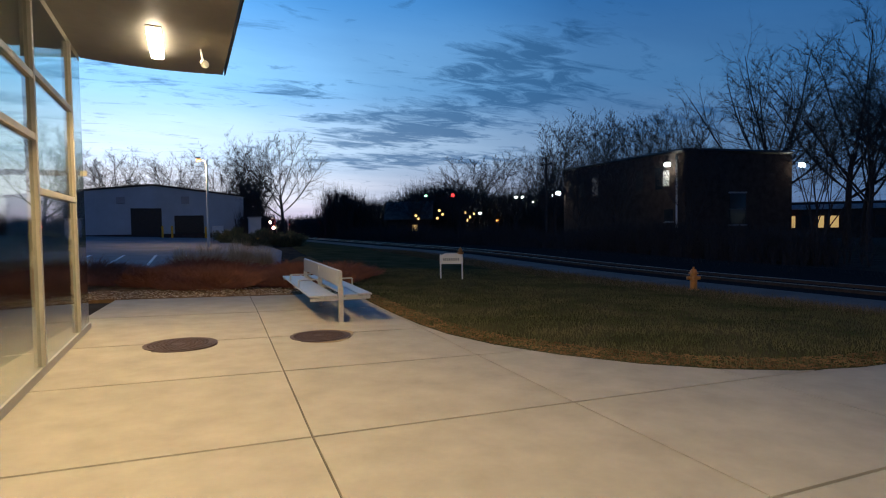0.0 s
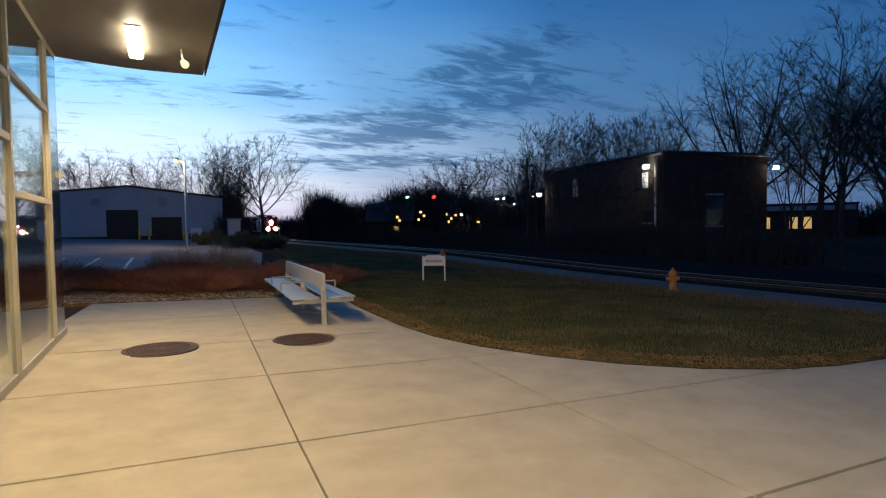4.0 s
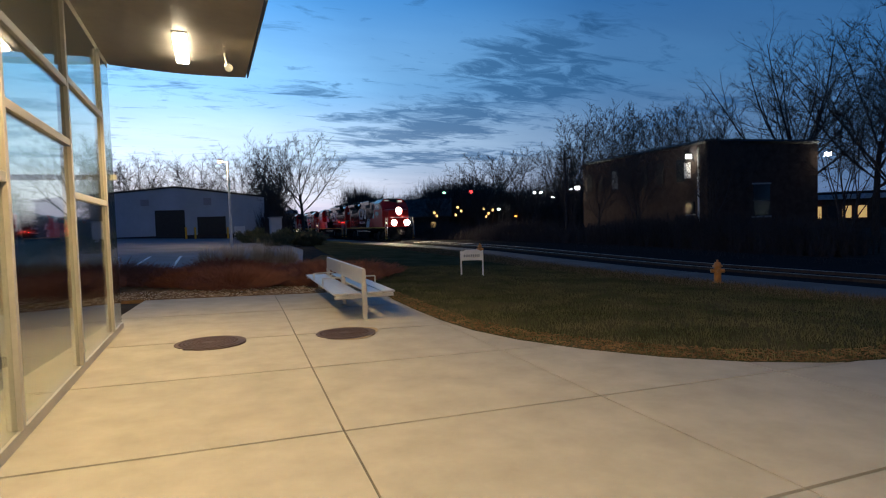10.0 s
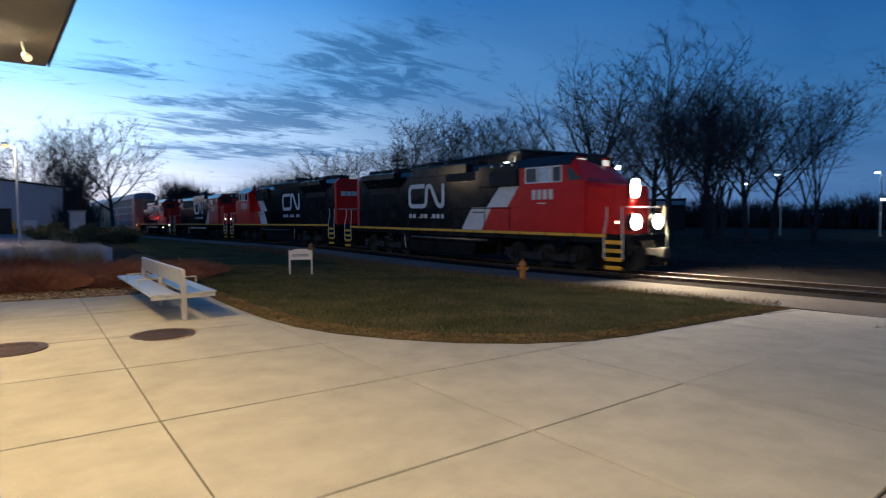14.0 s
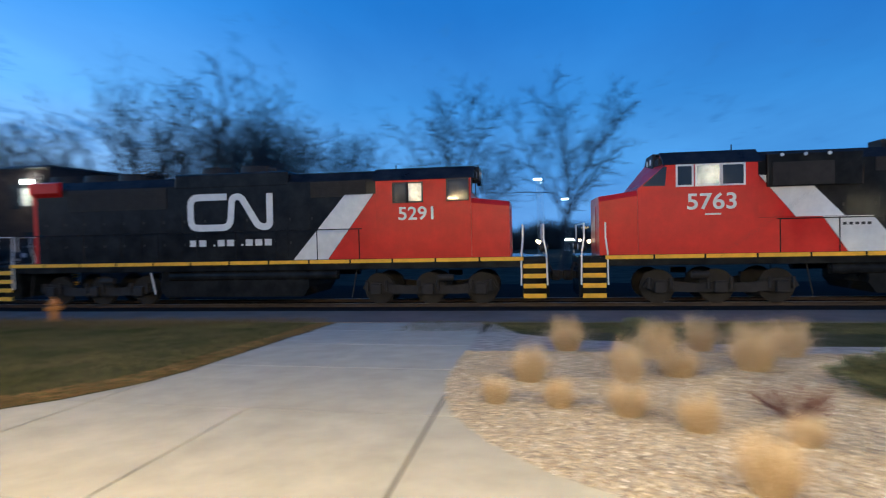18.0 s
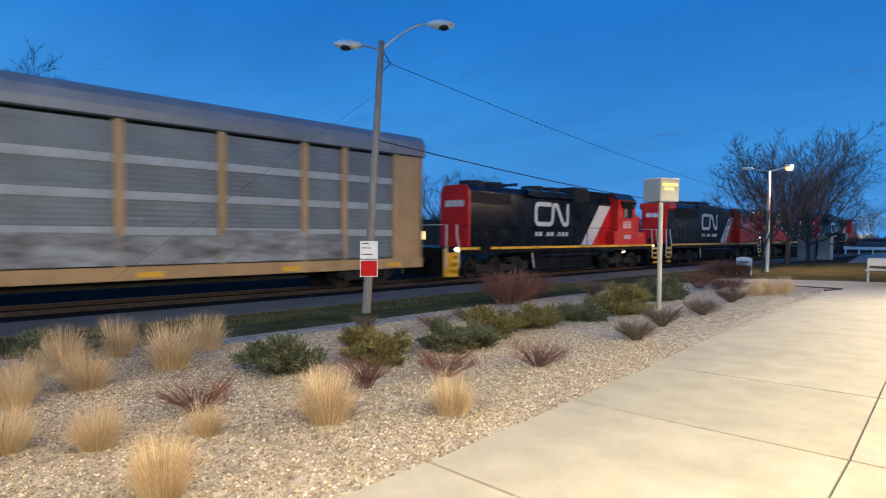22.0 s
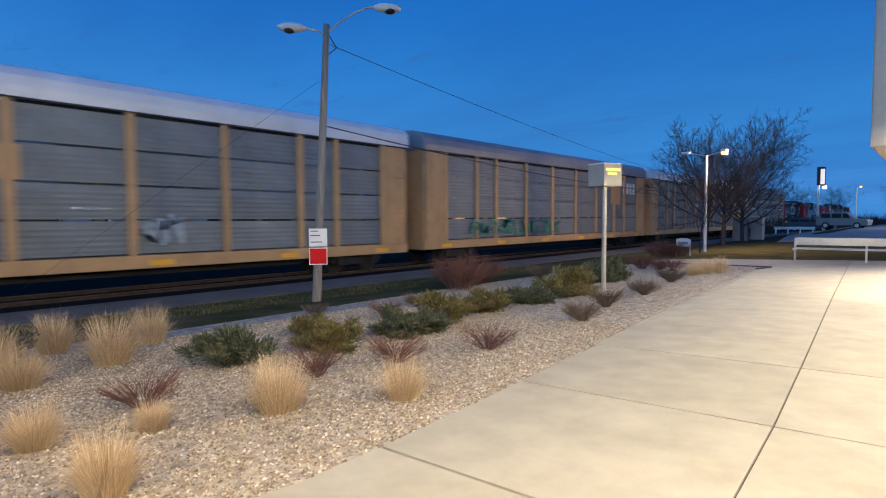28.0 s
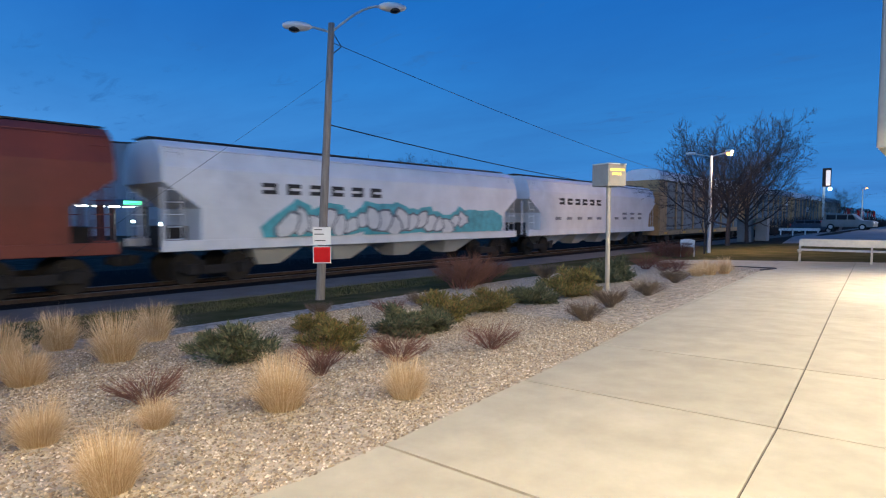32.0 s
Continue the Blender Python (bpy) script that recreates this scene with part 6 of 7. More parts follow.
def leaf(rng, x, y, z, verts, faces):
    k = len(verts)
    a, r = rng.uniform(0, 6.28), rng.uniform(0.015, 0.045)
    t1 = rng.uniform(0.0, 0.03)
    verts.extend([(x + r * math.cos(a), y + r * math.sin(a), z + 0.006 + t1), (x + 0.5 * r * math.cos(a + 1.5), y + 0.5 * r * math.sin(a + 1.5), z + 0.012), (x - r * math.cos(a), y - r * math.sin(a), z + 0.006 + t1 * 0.5), (x + 0.5 * r * math.cos(a - 1.5), y + 0.5 * r * math.sin(a - 1.5), z + 0.010)])
    faces.append((k, k + 1, k + 2, k + 3))


STONES = by_piece(material("mixed pale pebbles", (0.28, 0.24, 0.20), 0.85, scale=30, vary=0.5, bump=0.1), [(0.0, (0.13, 0.10, 0.07)), (0.25, (0.22, 0.175, 0.12)), (0.5, (0.32, 0.245, 0.15)), (0.72, (0.34, 0.30, 0.235)), (0.88, (0.48, 0.39, 0.27)), (1.0, (0.70, 0.64, 0.54))])
scatter("gravel", BED, 100000, stone, STONES, "loose pale gravel stones", 3.1, 9.5, -9.0, 1.2, 21)
scatter("gravel_far", BED, 24000, stone, STONES, "loose pale gravel stones", 3.3, 10.5, -24, -9.0, 22)
scatter("grass", LAWN, 60000, blade, BLADE, "short dormant grass blades", 3.7, 15, 4.8, 22, 23)
EDGE = [(x, y) for x, y in LAWN[:13]] + [(14.7, 5.6), (10.6, 5.35), (7.6, 5.35), (6.9, 5.5), (6.1, 5.95), (5.5, 6.5), (4.95, 7.15), (4.5, 8.0), (4.25, 9.4), (4.2, 10.7), (4.4, 14.4)]
scatter("leaf_litter", EDGE, 5000, leaf, LITTER, "dead brown leaves along the edge of the lawn", 3.7, 14.8, 4.7, 14.4, 24)
scatter("leaf_mulch", [(-5, 14.4), (-5, 16.2), (4.3, 16.2), (4.05, 14.4)], 4000, leaf, STRAW, "pale dead leaves along the far edge of the plaza", -5, 4.3, 14.3, 16.3, 25)


def dry(rng, x, y, z, verts, faces):
    k = len(verts)
    a, h_ = rng.uniform(0, 6.28), rng.uniform(0.06, 0.20)
    verts.extend([(x - 0.005 * math.cos(a), y - 0.005 * math.sin(a), z - 0.01), (x + 0.005 * math.cos(a), y + 0.005 * math.sin(a), z - 0.01), (x + rng.uniform(-0.09, 0.09), y + rng.uniform(-0.09, 0.09), z + h_)])
    faces.append((k, k + 1, k + 2))


DRYGRASS = by_piece(material("dry verge grass", (0.16, 0.12, 0.07), 0.9, spec=0.08), [(0.0, (0.05, 0.045, 0.02)), (0.5, (0.13, 0.095, 0.05)), (1.0, (0.26, 0.20, 0.12))])
scatter("dry_grass", [(14.9, 5.6), (14.0, 7.2), (13.0, 9.5), (12.6, 14), (12.2, 24), (11.6, 40), (15.3, 40), (15.5, 5.6)], 26000, dry, DRYGRASS, "matted dry brown grass along the road edge", 11.5, 15.5, 5.6, 40, 27)
scatter("verge_grass", [(12.4, 3.0), (15.1, 3.0), (15.1, -22), (11.4, -22)], 14000, blade, BLADE, "short grass of the narrow verge", 11.4, 15.1, -22, 3, 28)
bm = B()
edge_pts = [(4.65, -21.2), (4.4, -22.2), (9.5, -24.0)]
for (xa, ya), (xb, yb) in zip(edge_pts, edge_pts[1:]):
    rod(bm, (xa, ya, gz(xa, ya) + 0.01), (xb, yb, gz(xb, yb) + 0.01), 0.03, None, 6)
setting("trim", bm, DARK, "dark edging of the gravel bed")


# ---- trees ----
def tree_mesh(name, seed, limbs=8, open_=42, bole=0.42, reach=0.60, stems=1, thick=0.17, arms=9, sprays=6, twigs=8):
    """A bare tree ten metres high: rising limbs leave the bole, branches leave the limbs, sprays and fine twigs leave the branches."""
    rng = random.Random(seed)
    verts, faces = [], []

    def grow(p, d, length, r, lev):
        n = (6, 7, 5, 3)[lev]
        turn = rng.uniform(0, 6.28)
        kids = (limbs, arms, sprays, 0)[lev]
        first = (0.52, 0.22, 0.15, 0)[lev]
        marks = [first + (1 - first) * (k + rng.uniform(0, 0.9)) / kids for k in range(kids)]
        prev = None
        seg = (7, 5, 4, 3)[lev]
        for k in range(n + 1):
            f = k / n
            rr = r * (1 - (0.45, 0.75, 0.75, 0.6)[lev] * f)
            u_ = d.orthogonal().normalized()
            v_ = d.cross(u_)
            ring = []
            for j in range(seg):
                a = j * 2 * math.pi / seg
                ring.append(len(verts))
                verts.append(tuple(p + (u_ * math.cos(a) + v_ * math.sin(a)) * rr))
            if prev:
                for j in range(seg):
                    faces.append((prev[j], prev[(j + 1) % seg], ring[(j + 1) % seg], ring[j]))
            prev = ring
            if k == n:
                break
            for m_ in marks:
                if f <= m_ < f + 1 / n:
                    turn += 2.4
                    side = u_ * math.cos(turn) + v_ * math.sin(turn)
                    ang = radians((open_, 40, 45)[lev] * rng.uniform(0.6, 1.25)) * (1.0 if lev else 1.25 - 0.6 * (m_ - first) / (1 - first))
                    nd_ = (d * math.cos(ang) + side * math.sin(ang)).normalized()
                    size = (10 * reach * rng.uniform(0.75, 1.05), length * rng.uniform(0.32, 0.55) * (1.15 - 0.55 * m_), length * rng.uniform(0.35, 0.6) * (1.1 - 0.4 * m_))[lev]
                    grow(p + d * length * (m_ - f), nd_, size, rr * (0.50, 0.48, 0.5)[lev], lev + 1)
            if lev >= 2:
                for j in range(twigs // 2):
                    q_ = p + d * length / n * rng.random()
                    e_ = q_ + (d * 0.9 + Vector((rng.uniform(-1, 1), rng.uniform(-1, 1), rng.uniform(-0.5, 1.0)))).normalized() * rng.uniform(0.18, 0.52)
                    o_ = (e_ - q_).orthogonal().normalized() * 0.0068
                    k_ = len(verts)
                    verts.extend([tuple(q_ - o_), tuple(q_ + o_), tuple(e_)])
                    faces.append((k_, k_ + 1, k_ + 2))
            p = p + d * length / n
            wander = (0.05, 0.10, 0.14, 0.16)[lev]
            d = (d + Vector((rng.uniform(-1, 1), rng.uniform(-1, 1), rng.uniform(-1, 1))) * wander + Vector((0, 0, (0.02, 0.07, 0.05, 0.03)[lev]))).normalized()

    for k in range(stems):
        tilt = 0.05 if stems == 1 else 0.22
        grow(Vector((0, 0, -0.2)), Vector((rng.uniform(-tilt, tilt), rng.uniform(-tilt, tilt), 1)).normalized(), 10 * bole, thick, 0)
    me = raw(name, verts, faces, BARK)
    zt = sorted(p.co.z for p in me.vertices)[-20]
    for p in me.vertices:
        p.co *= 10.0 / zt
    return me


TREES = [tree_mesh("crown", 31), tree_mesh("crown", 32, 7, 30, 0.45, 0.52), tree_mesh("crown", 33, 8, 50, 0.40, 0.62), tree_mesh("crown", 34, 4, 26, 0.36, 0.55, 3, 0.09, 8, 5),
         tree_mesh("crown", 35, 9, 46, 0.40, 0.66, 1, 0.20), tree_mesh("crown", 51, 13, 58, 0.34, 0.62, 1, 0.20, 11, 8, 8)]


def tree(x, y, h, kind, label="leafless tree with fine dark branches", z=None, wide=1.0, turn=None):
    t = thing("tree", Matrix.Translation((x, y, gz(x, y) - 0.3 if z is None else z)) @ pose(0, 0, 0, 0, 0, prng.uniform(0, 360) if turn is None else turn) @ Matrix.Diagonal((h / 10 * wide, h / 10 * wide, h / 10, 1)), label, "tree", "bare trees")
    part("crown", TREES[kind], BARK, t)
    part("trunk_flare", rod(B(), (0, 0, -0.3), (0, 0, 0.5), 0.26, 0.17, 8), BARK, t)
    return t


# trees beyond the warehouse and along the line
for x, y, h, k, w in ((10.8, 70, 13.2, 2, 1.0), (8.3, 72, 11.5, 1, 1.0), (6.4, 76, 11.0, 3, 1.2), (4.4, 74, 11.0, 0, 1.0), (-0.5, 81, 10.8, 0, 1.1), (-2.2, 84, 10.0, 2, 1.0), (-6.2, 76, 10.6, 0, 1.15), (-8.5, 79, 9.6, 2, 1.1), (8.4, 88, 9.0, 3, 1.0), (7.8, 74, 8.0, 3, 1.1), (6.9, 64, 7.0, 3, 1.0), (6.5, 58, 5.5, 3, 1.1)):
    tree(x, y, h, k, wide=w)
# trees across the line, from the far left to the right
for x, y, h, k, w in ((33, 82, 7.8, 3, 1.6), (36, 74, 9.0, 1, 1.2), (39, 78, 8.2, 3, 1.5), (44, 72, 9.5, 0, 1.1), (30, 90, 7.0, 3, 1.7), (48, 64, 10.5, 1, 1.1), (41, 58, 14.5, 1, 1.0), (44, 54, 15.5, 3, 1.0), (49, 52, 15.5, 1, 1.0),
                      (47, 44, 14.5, 3, 1.0), (50, 36.6, 20.5, 4, 0.9), (55, 40, 20.5, 0, 0.9), (52, 31, 19.0, 2, 0.9), (58, 33, 15.0, 1, 1.0), (54, 26, 13.5, 3, 1.2), (50, 24, 16.0, 0, 1.0), (47, 26.5, 14.5, 1, 1.0), (57, 28, 17.0, 3, 1.0), (60, 23, 14.0, 2, 1.1), (43, 20, 12.0, 3, 1.0), (33, 21.5, 9.5, 3, 1.0), (51, 21.5, 15.0, 0, 1.0), (56, 18, 14.5, 3, 1.0), (44.5, 6.0, 15.0, 1, 0.9), (40.0, -2.4, 13.6, 0, 0.85), (41.5, 2.5, 9.5, 1, 0.8), (63, 10, 12, 3, 1.2),
                      (55, -61, 12.0, 0, 1.0), (60, -57, 11.6, 2, 1.0), (70, -35, 10, 1, 1.0), (31.5, 29.0, 8.5, 3, 1.0), (31.0, 35.5, 8.2, 3, 1.1), (30.6, 40.0, 7.4, 1, 1.0), (31.6, 45.0, 8.0, 3, 1.1), (46.5, 84, 14.6, 0, 1.1), (41.5, 83, 13.6, 2, 1.2), (53, 78, 14.6, 1, 1.2), (57, 74, 14.0, 0, 1.1), (37.5, 88, 9.5, 0, 1.1)):
    tree(x, y, h, k, wide=w)
tree(11.4, -42.6, 9.4, 5, "large rounded leafless tree beyond the plaza", wide=0.9)
tree(13.6, -46.0, 9.4, 2, "leafless tree behind the larger one beyond the plaza", wide=1.2)
tree(11.6, -48.5, 8.4, 5, "leafless tree behind the larger one beyond the plaza", wide=0.9)
tree(9.4, -31.0, 4.5, 1, "slender leafless young tree beside the lamp post", wide=0.7)
for x, y, h in ((-4, -92, 7), (0, -96, 7.5), (4, -100, 6.5), (-9, -90, 8), (12, -105, 7), (18, -112, 8), (24, -100, 9)):
    tree(x, y, h, 3, "distant dark leafless tree", wide=1.5)

# low dark scrub along the far side of the track
rng0 = np.random.default_rng(77)
sv, sf = [], []
for i in range(2600):
    x, y = rng0.uniform(23.5, 31), rng0.uniform(-30, 95)
    z0 = -1.05
    h_ = rng0.uniform(0.5, 1.5)
    for j in range(3):
        k = len(sv)
        a = rng0.uniform(0, 6.28)
        e = Vector((x + 0.5 * math.cos(a), y + 0.5 * math.sin(a), z0 + h_ * rng0.uniform(0.6, 1.0)))
        sv += [(x - 0.015, y, z0), (x + 0.015, y, z0), tuple(e)]
        sf.append((k, k + 1, k + 2))
tagged(new("scrub", raw("scrub", sv, sf, BARK)), "dark leafless scrub along the far side of the track", kind="stuff")

# dark woods that close the horizon: many thin bare stems, each with side twigs
def woods(name, path, n, h0, h1, thick, seed, label, w=0.05):
    rng = np.random.default_rng(seed)
    sv, sf = [], []

    def stroke(x, y, z, dx, dy, dz, wide):
        k, a = len(sv), rng.uniform(0, 6.28)
        ca, sa = wide * math.cos(a), wide * math.sin(a)
        sv.extend([(x - ca, y - sa, z), (x + ca, y + sa, z), (x + dx, y + dy, z + dz)])
        sf.append((k, k + 1, k + 2))

    for i in range(n):
        f = rng.uniform(0, len(path) - 1)
        k0 = int(f)
        f -= k0
        x = path[k0][0] * (1 - f) + path[k0 + 1][0] * f + rng.normal(0, thick)
        y = path[k0][1] * (1 - f) + path[k0 + 1][1] * f + rng.normal(0, thick)
        hh = (h0 + (h1 - h0) * (0.5 + 0.5 * math.sin(x * 0.31 + y * 0.23) * math.sin(x * 0.11 - y * 0.17))) * rng.uniform(0.5, 1.0)
        for j in range(5):
            a, q_ = rng.uniform(0, 6.28), rng.uniform(0.0, 0.32) * hh
            stroke(x, y, -1, q_ * math.cos(a), q_ * math.sin(a), hh * rng.uniform(0.75, 1.12), w * 1.3)
        for j in range(9):
            a, q_, z = rng.uniform(0, 6.28), hh * rng.uniform(0.06, 0.20), hh * rng.uniform(0.04, 0.80)
            o_ = 0.25 * z * rng.uniform(0, 1)
            stroke(x + o_ * math.cos(a), y + o_ * math.sin(a), -1 + z, q_ * math.cos(a), q_ * math.sin(a), hh * rng.uniform(0.08, 0.24), w)
    tagged(new(name, raw(name, sv, sf, BARK)), label, kind="stuff")


woods("far_woods", [(-40, 95), (-10, 96), (6, 99), (9, 114), (11, 140), (13, 180), (15, 219)], 3200, 4.6, 7.2, 1.2, 47, "dark far woods beside the line", 0.09)
woods("far_woods_east", [(24.5, 219), (26, 150), (28, 122), (40, 112), (56, 96), (68, 80), (84, 66), (98, 46), (104, 20), (104, -10), (98, -40), (86, -64), (60, -92), (36, -120)], 7500, 4.6, 7.2, 1.6, 41, "dark far woods along the horizon", 0.09)
woods("grove", [(24.6, 97), (29, 101), (34, 99)], 1500, 7.0, 10.4, 1.6, 46, "dark grove where the line comes into view", 0.08)
woods("mid_woods", [(36, 97), (44, 88), (52, 78), (60, 64)], 3800, 7.4, 11.4, 2.0, 45, "dark leafless woods beyond the line", 0.07)
woods("near_thicket", [(23.0, 110), (25, 80), (27, 60), (28, 44), (29, 36), (31, 28), (33, 22)], 4600, 1.5, 3.2, 1.1, 42, "dark thicket along the far side of the line", 0.035)
woods("west_thicket", [(6.3, 57), (6.9, 66), (7.6, 76), (8.2, 92)], 2200, 3.4, 6.4, 0.55, 43, "dark thicket beside the warehouse", 0.05)
woods("west_grove", [(0.5, 79), (4.0, 78), (7.2, 78)], 1500, 5.5, 10.0, 0.9, 48, "dark leafless grove behind the warehouse", 0.05)
woods("south_thicket", [(24, -60), (20, -90), (14, -125), (-10, -125), (-40, -110)], 2400, 2.5, 4.0, 1.6, 44, "dark far hedge beyond the parking lot", 0.06)

# ---- buildings and far things ----
wh = thing("warehouse", Matrix.Translation((0, 0, 0)), "blue grey metal warehouse with dark loading doors", "building")
Y0, X0, X1 = 61.5, -14.0, 5.6
bm = B()
prism(bm, [(X0, 0.3), (X1, 0.3), (X1, 4.75), (-2.6, 5.75), (X0, 4.6)], 0, 24)
bmesh.ops.transform(bm, matrix=Matrix(((0, 1, 0, 0), (1, 0, 0, Y0), (0, 0, 1, 0), (0, 0, 0, 1))), verts=bm.verts[:])
bmesh.ops.recalc_face_normals(bm, faces=bm.faces[:])
part("wall", bm, SIDING, wh, "corrugated metal wall")
bm = B()
for k in range(48):
    x = X0 + 0.2 + k * 0.405
    zt = (4.75 + (X1 - x) / (X1 + 2.6) * 1.0) if x > -2.6 else (4.6 + (x - X0) / (-2.6 - X0) * 1.15)
    box(bm, x, x + 0.06, Y0 - 0.03, Y0, 1.1, zt - 0.1)
part("wall_ribs", bm, SIDING, wh)
bm = B()
for (xa, za, xb, zb) in ((X0 - 0.2, 4.62, -2.6, 5.80), (-2.6, 5.80, X1 + 0.2, 4.77)):
    a = [(xa, za - 0.1), (xb, zb - 0.1), (xb, zb + 0.08), (xa, za + 0.08)]
    b1 = B()
    prism(b1, a, Y0 - 0.12, Y0 + 24.1)
    bmesh.ops.transform(b1, matrix=Matrix(((0, 1, 0, 0), (1, 0, 0, 0), (0, 0, 1, 0), (0, 0, 0, 1))), verts=b1.verts[:])
    bmesh.ops.recalc_face_normals(b1, faces=b1.faces[:])
    part("roof", b1, DARK, wh)
part("plinth", box(B(), X0, X1, Y0 - 0.06, Y0, 0.2, 1.1), BRICK, wh)
for x0, x1, z0, z1 in ((-4.45, -1.85, 0.62, 3.55), (-0.75, 1.85, 0.75, 2.85)):
    d = part("loading_door", box(B(), x0, x1, Y0 - 0.10, Y0 - 0.02, z0, z1), DARK, wh, "dark loading door")
    for k in range(5):
        part("door_panel", box(B(), x0 + 0.05, x1 - 0.05, Y0 - 0.12, Y0 - 0.10, z0 + 0.05 + k * (z1 - z0) / 5, z0 + (k + 1) * (z1 - z0) / 5 - 0.02), DARK, d)
part("vent", box(B(), -5.6, -4.9, Y0 - 0.15, Y0, 4.0, 4.6, 0.02), ROOFGREY, wh)
part("vent", box(B(), -0.1, 0.6, Y0 - 0.15, Y0, 4.0, 4.7, 0.02), ROOFGREY, wh)
part("dock_ramp", box(B(), -2.0, 1.9, Y0 - 1.5, Y0 - 0.1, 0.4, 1.1), BRICK, wh)
for bx_ in (-1.75, -0.95, 1.95):
    t = thing("bollard", Matrix.Translation((bx_, Y0 - 1.9, gz(bx_, Y0 - 1.9))), "yellow steel bollard beside the loading doors", "bollard", "bollards")
    part("post", rod(B(), (0, 0, -0.2), (0, 0, 1.1), 0.09, None, 12), YELLOW, t)
for k in range(5):
    x_ = -5.2 + k * 1.35
    lot_line = raw("parking_line", [(x_ + dx, y_, gz(x_, y_) + 0.006) for y_ in (24.0, 26.5, 29.0, 31.5) for dx in (0.0, 0.12)], [(2 * j, 2 * j + 1, 2 * j + 3, 2 * j + 2) for j in range(3)], WHITEPAINT)
    setting("parking_line", lot_line, WHITEPAINT, "worn white parking line")
shed = thing("shed", Matrix.Translation((6.0, 55.5, gz(6.0, 55.5))), "small pale shed at the corner of the lot", "shed")
part("wall", box(B(), -0.5, 0.5, -0.6, 0.6, -0.1, 2.0), APT_PALE, shed)
part("roof", box(B(), -0.6, 0.6, -0.7, 0.7, 2.0, 2.12), ROOFGREY, shed)
part("utility_box", box(B(), 2.6, 3.6, Y0 - 0.8, Y0, 0.5, 1.8, 0.03), WHITE, wh)


def street_lamp(x, y, h, mat, label, d=(1, 0), arm=1.2, z=None):
    t = thing("street_lamp", Matrix.Translation((x, y, gz(x, y) if z is None else z)), label, "lamp post", "street lamps")
    part("pole", rod(B(), (0, 0, -0.3), (0, 0, h), 0.10, 0.06, 10), STEEL, t)
    part("arm", rod(B(), (0, 0, h - 0.05), (d[0] * arm, d[1] * arm, h + 0.15), 0.035, None, 8), STEEL, t)
    hd = part("head", box(B(), -0.14, 0.14, -0.25, 0.25, -0.05, 0.08, 0.03), STEEL, t)
    hd.location = (d[0] * arm, d[1] * arm, h + 0.16)
    ln = part("lens", box(B(), -0.12, 0.12, -0.18, 0.18, -0.17, -0.05, 0.04), mat, t, "lit lens")
    ln.location = (d[0] * arm, d[1] * arm, h + 0.14)
    return t


street_lamp(1.6, 41, 5.6, SODIUM, "lit street lamp at the warehouse parking lot", (-0.8, 0.2), 0.6)
lamp("POINT", "parking_lamp", (0.9, 41.0, gz(1, 41) + 5.2), 520, (1, 0.72, 0.4), 0.2)
two = street_lamp(9.5, -32.1, 5.1, SODIUM, "lit sodium street lamp beyond the plaza", (-0.95, -0.1), 0.9)
part("arm", rod(B(), (0, 0, 5.05), (0.85, 0.2, 5.25), 0.03, None, 8), STEEL, two)
part("head", box(B(), 0.75, 1.2, 0.08, 0.34, 5.20, 5.32, 0.03), STEEL, two, "unlit second lamp head")
lamp("POINT", "street_lamp_light", (8.2, -32.6, 4.7), 800, (1, 0.62, 0.32), 0.2)
lamp("POINT", "lot_lamp_light", (-2.4, -74.8, 4.2), 1500, (1, 0.78, 0.55), 0.2)
for x, y, h, m_ in ((28.8, 42, 8.2, None), (70, 62, 6.2, LED), (95, 40, 7.0, LED), (75, 18, 6.5, LED), (66, -1.5, 8.6, LED), (88, -6, 7.6, LED), (80, -17, 7.4, LED), (95, 12, 7.0, LED), (70, 26, 6.6, LED), (-2, -75, 5.5, SODIUM), (2.6, -105, 6.0, SODIUM), (9, -98, 6.4, SODIUM), (-14, -80, 6.2, SODIUM)):
    if m_ is None:
        t = thing("utility_pole", Matrix.Translation((x, y, -1.0)), "dark timber utility pole across the line", "utility pole")
        part("shaft", rod(B(), (0, 0, 0), (0, 0, h), 0.13, 0.1, 10), BARK, t)
        part("crossarm", box(B(), -0.05, 0.05, -0.9, 0.9, h - 0.6, h - 0.48), BARK, t)
    else:
        street_lamp(x, y, h, m_, "distant lit street lamp", (-0.5, 0.3), 0.9, z=-0.8)

# dark brick building across the line
bb = thing("brick_building", Matrix.Translation((0, 0, -1.1)), "dark two-storey brick building with lit wall lamps", "building")
C = [(35.9, 49.2), (34.1, 31.9), (43.2, 29.9), (45.0, 47.5)]
TOPZ = [8.15, 7.95, 7.85, 8.1]
bm = B()
a = [bm.verts.new((x, y, 0)) for x, y in C]
b = [bm.verts.new((x, y, z)) for (x, y), z in zip(C, TOPZ)]
for i in range(4):
    bm.faces.new((a[i], a[(i + 1) % 4], b[(i + 1) % 4], b[i]))
bm.faces.new(b)
bmesh.ops.recalc_face_normals(bm, faces=bm.faces[:])
part("wall", bm, BRICK, bb)
bm = B()
for i in range(4):
    p, q = Vector((*C[i], TOPZ[i])), Vector((*C[(i + 1) % 4], TOPZ[(i + 1) % 4]))
    rod(bm, p, q, 0.16, None, 4)
part("cornice", bm, DARK, bb)


